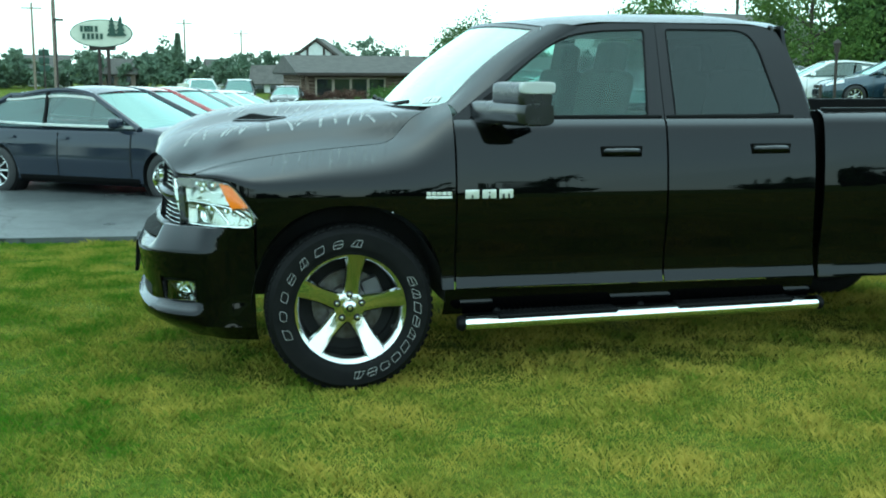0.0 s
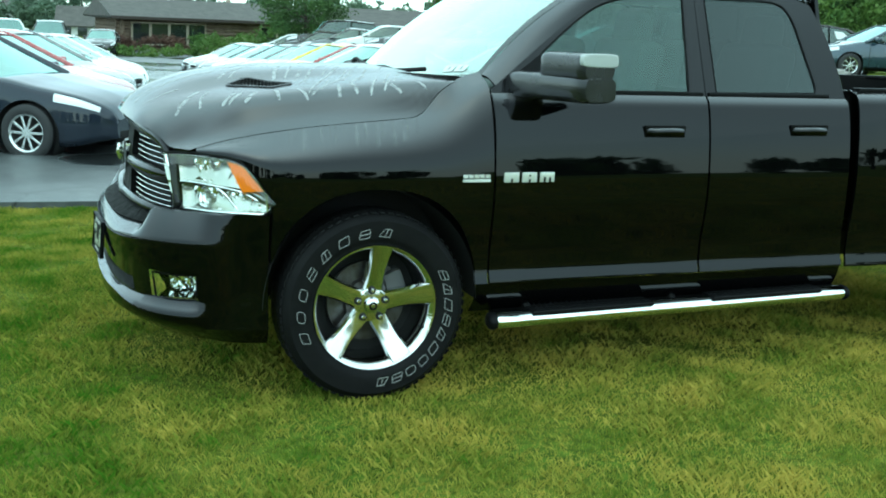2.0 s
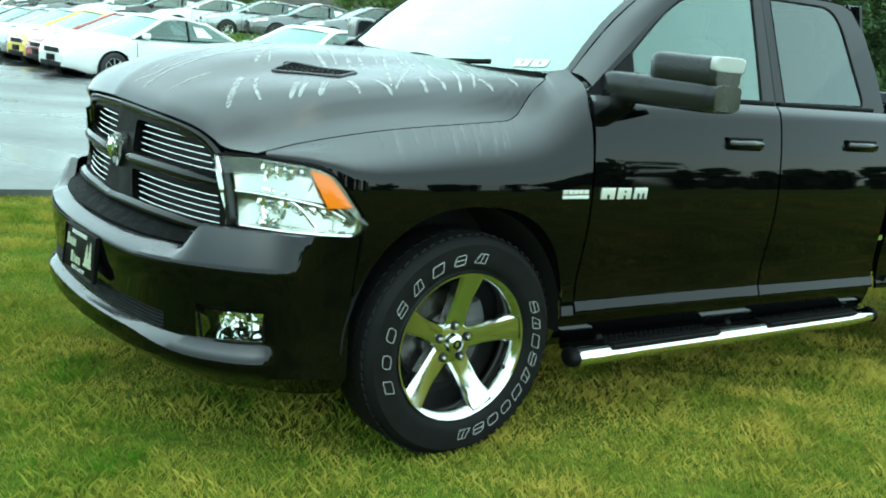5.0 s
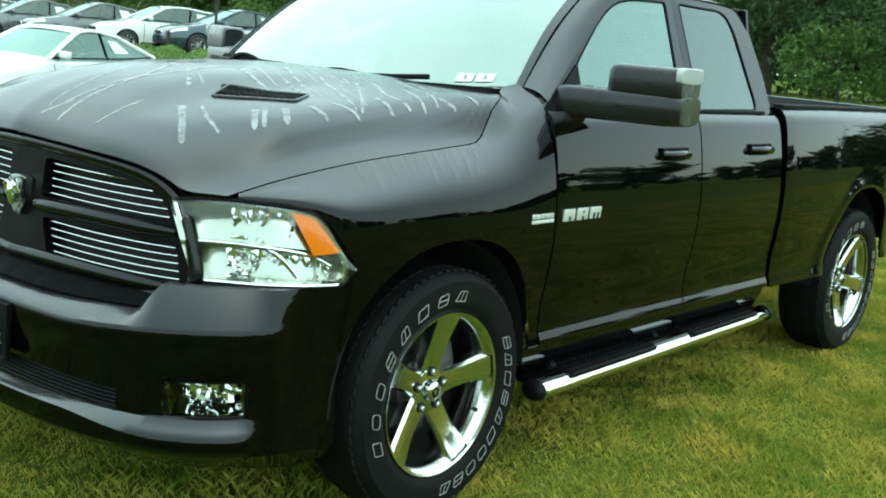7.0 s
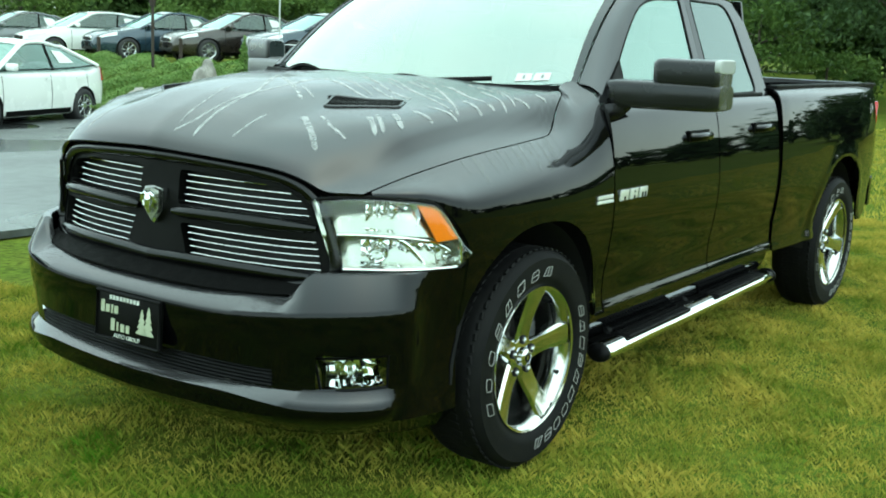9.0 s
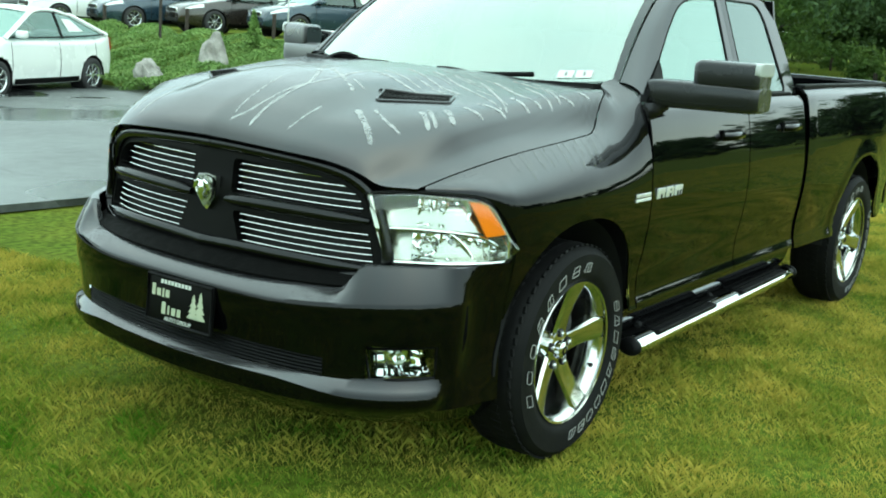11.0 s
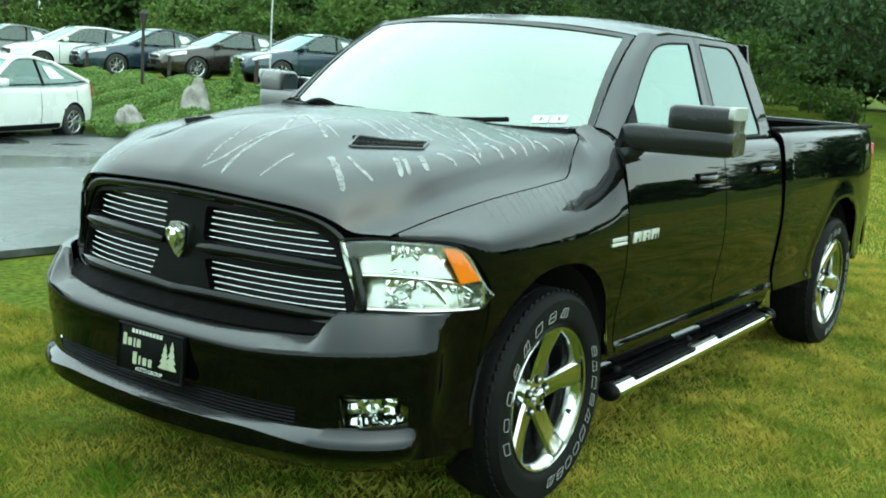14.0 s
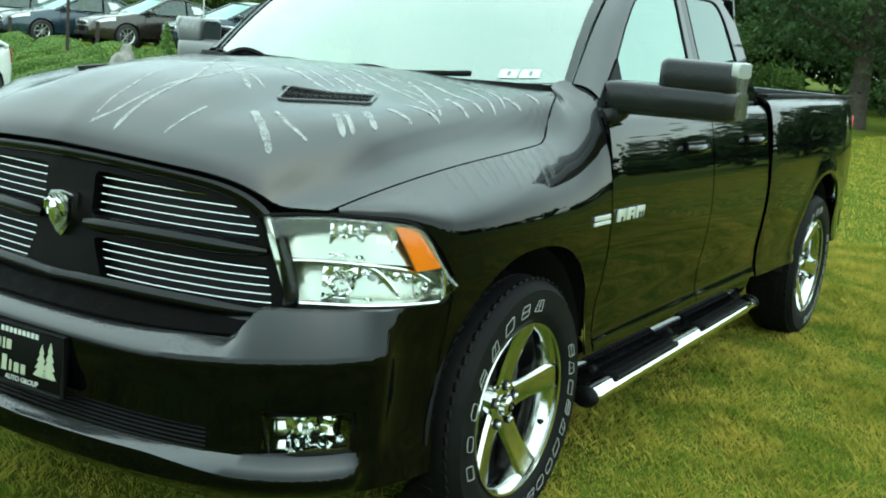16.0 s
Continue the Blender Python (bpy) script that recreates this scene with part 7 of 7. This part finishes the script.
for k in range(16):
    x0 = lerp(0.24, -0.18, k / 15) + random.uniform(-0.012, 0.012)
    ya = random.uniform(-0.16, -0.55)
    ln = random.uniform(0.10, 0.26)
    w = random.choice((0.0025, 0.0035, 0.005))
    yb = max(ya - ln, -0.76)
    streak([(x0, ya), (x0 - 0.20 * (ya - yb), (ya + yb) / 2), (x0 - 0.42 * (ya - yb), yb)], w, w * 0.7)
for k in range(14):
    x0 = lerp(0.24, -0.35, k / 13) + random.uniform(-0.02, 0.02)
    ya = random.uniform(0.12, 0.45)
    streak([(x0, ya), (x0 - 0.05, ya + 0.10), (x0 - 0.09, ya + 0.18)], random.choice((0.003, 0.005)), 0.003)


def fender_streak(x, va, vb, w):
    vv = []
    for k in range(8):
        t = lerp(va, vb, k / 7)
        for sg in (-1, 1):
            p = Vector(fender_pt(-1, x - 0.02 * k / 7 + sg * w, t))
            vv.append(tuple(p + Vector((0, -0.0010, 0.0010))))
    link_mesh("streak", vv, [(2 * k, 2 * k + 1, 2 * k + 3, 2 * k + 2) for k in range(7)], FAINT, streaks)


FAINT = mat("faint_water_film", (0.34, 0.35, 0.35), 0.5, color2=(0.20, 0.21, 0.21), scale=50)
film_alpha(FAINT, 0.04, 0.34, 24.0)
for k in range(15):
    fender_streak(lerp(-0.34, 0.20, k / 14) + random.uniform(-0.012, 0.012), random.uniform(0.97, 0.985), random.uniform(0.62, 0.76), random.choice((0.003, 0.006, 0.009)))

# wipers and inspection stickers
for r0, r1, w0, w1 in ((0.05, -0.62, 0.0, 0.035), (0.72, 0.28, 0.0, 0.03)):
    wip = empty("wiper")
    wip.parent = truck
    pts = [Vector(ws_pt((lerp(r0, r1, k / 14) + 1) / 2, lerp(w0, w1, (k / 14) ** 0.8))) + Vector((-0.02, 0, 0.022)) for k in range(15)]
    part("wiper_blade", tube_bm(pts, 0.008, 6, squash=1.4), TRIM, wip)
    pts = [Vector(ws_pt((lerp(r0 + 0.02, lerp(r0, r1, 0.5), k / 8) + 1) / 2, lerp(-0.05, w0 + 0.05, (k / 8)))) + Vector((-0.035, 0, 0.045 * math.sin(math.pi * (0.15 + 0.8 * k / 8)))) for k in range(9)]
    part("wiper_arm", tube_bm(pts, 0.010, 6, radii=[0.018, 0.017, 0.014, 0.012, 0.011, 0.010, 0.009, 0.009, 0.008]), TRIM, wip)
for k, (ra, rb) in enumerate(((-0.875, -0.800), (-0.790, -0.715))):
    v, f = grid(lambda u, w: tuple(Vector(ws_pt((lerp(ra, rb, u) + 1) / 2, lerp(0.048, 0.108, w))) + Vector((-0.0022, 0, 0.0026))), 5, 3)
    st = link_mesh("inspection_sticker", v, f, STICKER, wsob, "small white inspection sticker")
    v, f = grid(lambda u, w: tuple(Vector(ws_pt((lerp(ra + 0.03, ra + 0.042, u) + 1) / 2, lerp(0.063, 0.093, w))) + Vector((-0.0028, 0, 0.0034))), 3, 3)
    link_mesh("print_bar", v, f, GREY_PRINT, st)

# tow mirrors
for s in (-1, 1):
    mir = empty("side_mirror")
    mir.parent = doors[s]
    def mbox(y0, y1, z0, z1, d0, d1, x0):
        """A rounded housing swept back from the door."""
        def at(u, w):
            y = lerp(y0, y1, u)
            k = min(1, (min(u, 1 - u) / 0.10) ** 0.5) if min(u, 1 - u) < 0.10 else 1
            a = w * 2 * math.pi
            cx, cz = x0 + 0.42 * (y - 0.93), (z0 + z1) / 2
            rx, rz = lerp(d0, d1, u) / 2, (z1 - z0) / 2
            e = 0.42
            c, sn = math.cos(a), math.sin(a)
            kk = 0.82 + 0.18 * k
            return (cx + rx * kk * math.copysign(abs(c) ** e, c), s * y, cz + rz * kk * math.copysign(abs(sn) ** e, sn))
        v, f = grid(at, 26, 28, close_v=True)
        n = len(v)
        f = list(f) + [tuple(range(27, -1, -1)), tuple(range(n - 28, n))]
        return v, f
    v, f = mbox(0.87, 1.288, 1.304, 1.418, 0.14, 0.17, 0.690)
    link_mesh("arm_housing", v, f, MIRROR_SHELL, mir, "black tow mirror lower housing", flip=(s < 0), smooth=50)
    v, f = mbox(1.045, 1.284, 1.392, 1.507, 0.13, 0.16, 0.684)
    link_mesh("mirror_head", v, f, MIRROR_SHELL, mir, "upper mirror head", flip=(s < 0), smooth=50)
    v, f = mbox(1.266, 1.2880, 1.454, 1.5095, 0.164, 0.162, 0.684)
    link_mesh("turn_signal", v, f, mat("clear_signal_lens", (0.40, 0.42, 0.41), 0.15, coat=0.6), mir, "pale clear turn signal at the mirror tip", flip=(s < 0), smooth=50)
    part("mirror_glass", box_bm((0.006, 0.22, 0.16), pose(0.90, s * 1.15, 1.40, 0, 0, s * 20), 0.002), CHROME, mir)

# running boards
for s in (-1, 1):
    board = empty("running_board")
    board.parent = truck
    zb = lambda x: 0.318 + 0.018 * (x - 0.58)
    pts = [(0.565, s * 0.958, zb(0.57)), (0.585, s * 0.958, zb(0.58)), (0.9, s * 0.958, zb(0.9)), (1.6, s * 0.958, zb(1.6)), (2.3, s * 0.956, zb(2.3)), (2.47, s * 0.956, zb(2.47)), (2.488, s * 0.956, zb(2.48))]
    part("chrome_tube", tube_bm(pts, 0.05, 20, squash=0.72, radii=[0.040, 0.05, 0.05, 0.05, 0.05, 0.05, 0.040]), CHROME, board, "polished chrome side step tube")
    for xa, xb in ((0.530, 0.566), (2.487, 2.512)):
        xm = (xa + xb) / 2
        part("end_cap", tube_bm([(xa, s * 0.955, zb(xa)), (xa + 0.008, s * 0.956, zb(xa)), (xm, s * 0.957, zb(xm)), (xb - 0.006, s * 0.957, zb(xb)), (xb, s * 0.957, zb(xb))], 0.05, 20, squash=0.74, radii=[0.030, 0.046, 0.052, 0.053, 0.050] if xa < 1 else [0.050, 0.053, 0.052, 0.046, 0.030]), TRIM, board, "rounded black end cap")
    for xa, xb in ((0.735, 1.36), (1.69, 2.33)):
        c = (xa + xb) / 2
        pad = part("step_pad", box_bm((xb - xa, 0.150, 0.020), pose(c, s * 0.931, zb(c) + 0.032, 0, -1.03, 0), 0.008, 3), TRIM, board, "black ribbed step pad")
        n = 22
        for k in range(n):
            x = lerp(xa + 0.02, xb - 0.02, k / (n - 1))
            for row, yy in enumerate((0.890, 0.930, 0.970)):
                part("tread_rib", box_bm((0.008, 0.030, 0.007), pose(x, s * yy, zb(x) + 0.0435, 0, -1.03, s * (32 if row % 2 else -32)), 0.002, 1), TRIM, pad)
    part("inner_plate", box_bm((1.90, 0.085, 0.03), pose(1.53, s * 0.895, zb(1.53) + 0.016, 0, -1.03, 0), 0.01), SATIN, board)
    for x in (0.75, 1.52, 2.30):
        part("bracket", tube_bm([(x, s * 0.92, zb(x) + 0.0), (x, s * 0.86, 0.40), (x, s * 0.80, 0.46)], 0.022, 8), TRIM, board)

# wheels
def letter_mesh(kind):
    """A thin raised outline, the size of one sidewall letter."""
    w, h, t = 0.0245, 0.0175, 0.0021
    out = round_loop([(-w, -h), (w, -h), (w, h), (-w, h)], (0.005, 0.009, 0.003, 0.015)[kind], 4)
    if kind == 1:
        holes = [round_loop([(-w + t, -h + t), (w - t, -h + t), (w - t, -t / 2), (-w + t, -t / 2)], 0.002, 2), round_loop([(-w + t, t / 2), (w - t, t / 2), (w - t, h - t), (-w + t, h - t)], 0.002, 2)]
    elif kind == 2:
        holes = [round_loop([(-w + t, -h + t), (-t / 2, -h + t), (-t / 2, h - t), (-w + t, h - t)], 0.002, 2), round_loop([(t / 2, -h + t), (w - t, -h + t), (w - t, h - t), (t / 2, h - t)], 0.002, 2)]
    else:
        holes = [round_loop([(-w + t, -h + t), (w - t, -h + t), (w - t, h - t), (-w + t, h - t)], (0.003, 0, 0, 0.012)[kind], 4)]
    lean = (0.42, 0.40, 0.45, 0.25)[kind]
    return fill2d(out, holes, lambda a, b: (a * (1 - (0.0, 6.0, 18.0, 0.0)[kind] * (b + h) * 0.5) + lean * b, 0, b))


def wheel(name, x, z, s, ang, parent):
    wh = empty(name, pose(x, 0, z))
    wh.parent = parent
    tagged(wh, "five-spoke chrome wheel with white-lettered tyre")
    R = 0.408
    yo = 0.992
    tyre = [(0.272, 0.978), (0.285, 0.990), (0.31, 0.998), (0.345, yo + 0.005), (0.375, 0.998), (0.392, 0.982), (0.402, 0.966), (0.4065, 0.942), (R, 0.90), (R, 0.83), (0.4065, 0.795), (0.400, 0.765), (0.37, 0.735), (0.30, 0.735), (0.272, 0.755)]
    ty = part("tyre", lathe_bm([(r, s * a) for r, a in tyre], seg=72), RUBBER, wh, "black tyre with raised white letters", smooth=35)
    lug = box_bm((0.026, 0.044, 0.008), Matrix(), 0.002, 1)
    first = None
    for k in range(66):
        t = 2 * math.pi * k / 66
        for row, (a, rr, tl) in enumerate(((0.952, 0.3968, 27), (0.895, 0.4052, 2), (0.835, 0.4052, -2))):
            m = pose(0, 0, 0, 0, -math.degrees(t + row * 0.05), 0) @ pose(rr, s * a, 0, 0, 90, 0) @ pose(0, 0, 0, s * tl, 0, 12 * (-1) ** row)
            if first is None:
                first = part("tread_block", lug, RUBBER, ty, smooth=30)
                ob = first
            else:
                ob = new("tread_block", first.data)
                ob.parent = ty
            ob.matrix_basis = m
    glyphs = {}
    for word, (a0, a1, count) in enumerate(((200, 84, 8), (24, -84, 10))):
        for k in range(count):
            t = radians(lerp(a0, a1, k / (count - 1)))
            m = Matrix.Translation((0.326 * math.cos(t), s * (yo + 0.0085), 0.326 * math.sin(t))) @ pose(0, 0, 0, 0, 90 - math.degrees(t), 0)
            g = (0, 3, 3, 1, 2, 0, 1, 2)[(k + 3 * word) % 8]
            if g not in glyphs:
                glyphs[g] = part("raised_letter", letter_mesh(g), WHITE_LETTER, ty, thick=0.002, smooth=0)
                ob = glyphs[g]
            else:
                ob = new("raised_letter", glyphs[g].data)
                ob.parent = ty
            ob.matrix_basis = m
    rim = part("rim", lathe_bm([(r, s * a) for r, a in ((0.262, 0.985), (0.270, 0.988), (0.274, 0.980), (0.268, 0.972), (0.256, 0.966), (0.248, 0.955), (0.243, 0.90), (0.235, 0.80), (0.25, 0.76))], seg=72), WHEEL_CHROME, wh, "polished chrome rim", smooth=35)
    for k in range(5):
        t = radians(ang + 72 * k)
        def sp(u, w, t=t):
            # u across the spoke and round its back, w from hub to rim
            r = lerp(0.035, 0.266, w)
            hw = lerp(0.044, 0.040, sstep(0.0, 0.45, w)) + 0.012 * sstep(0.5, 1.0, w)
            front = 0.926 + 0.052 * w ** 1.7
            sec = [(-1.0, -0.050), (-1.0, -0.013), (-0.80, -0.002), (-0.40, 0.000), (0.0, -0.0012), (0.40, 0.000), (0.80, -0.002), (1.0, -0.013), (1.0, -0.050)]
            q = u * (len(sec) - 1)
            i = min(int(q), len(sec) - 2)
            a, d = lerp(sec[i][0], sec[i + 1][0], q - i), lerp(sec[i][1], sec[i + 1][1], q - i)
            return (r * math.cos(t) - a * hw * math.sin(t), s * (front + d), r * math.sin(t) + a * hw * math.cos(t))
        v, f = grid(sp, 9, 12)
        link_mesh("spoke", v, f, WHEEL_CHROME, rim, smooth=30, flip=(s > 0))
    part("hub_face", lathe_bm([(r, s * a) for r, a in ((0.0, 0.9275), (0.070, 0.9275), (0.074, 0.926), (0.075, 0.88))], seg=40), WHEEL_CHROME, rim)
    part("hub_cap", lathe_bm([(r, s * a) for r, a in ((0.0, 0.955), (0.020, 0.953), (0.032, 0.946), (0.036, 0.930))], seg=28), WHEEL_CHROME, rim, "chrome centre cap")
    part("cap_relief", lathe_bm([(r, s * a) for r, a in ((0.010, 0.9555), (0.014, 0.957), (0.018, 0.954))], seg=16), SATIN, rim)
    for k in range(5):
        t = radians(ang + 36 + 72 * k - 29)
        m = Matrix.Translation((0.064 * math.cos(t), s * 0.929, 0.064 * math.sin(t)))
        part("lug_nut", lathe_bm([(r, s * a) for r, a in ((0.0, 0.016), (0.006, 0.015), (0.0095, 0.010), (0.0105, 0.0))], m, 12), WHEEL_CHROME, rim)
        # raised near-black disc: shade of a sunken nut seat given as colour
        part("lug_shade_disc", lathe_bm([(r, s * a) for r, a in ((0.0, 0.0045), (0.0165, 0.0045), (0.017, 0.0))], m, 16), DARK, rim)
    part("brake_disc", lathe_bm([(r, s * a) for r, a in ((0.0, 0.875), (0.10, 0.875), (0.105, 0.85), (0.175, 0.85), (0.175, 0.83))], seg=40), mat("brake_steel", (0.12, 0.12, 0.12), 0.4, 0.9, color2=(0.06, 0.05, 0.045), scale=25), wh)
    part("brake_caliper", box_bm((0.09, 0.09, 0.17), pose(0.13, s * 0.84, 0.05, 0, -20, 0), 0.02), mat("caliper_iron", (0.09, 0.09, 0.092), 0.6, 0.4), wh)
    # near-black disc, painted shade of the space behind the spokes
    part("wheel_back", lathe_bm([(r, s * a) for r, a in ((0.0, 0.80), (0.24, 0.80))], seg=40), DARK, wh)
    part("valve", tube_bm([(0.235 * math.cos(radians(-25)), s * 0.95, 0.235 * math.sin(radians(-25))), (0.225 * math.cos(radians(-25)), s * 0.968, 0.225 * math.sin(radians(-25)))], 0.007, 8), DARK, rim)
    return wh


wheel("front_wheel", 0.0, 0.414, -1, 83, truck)
wheel("front_wheel", 0.0, 0.414, 1, 40, truck)
wheel("rear_wheel", 3.57, 0.404, -1, 60, truck)
wheel("rear_wheel", 3.57, 0.404, 1, 20, truck)
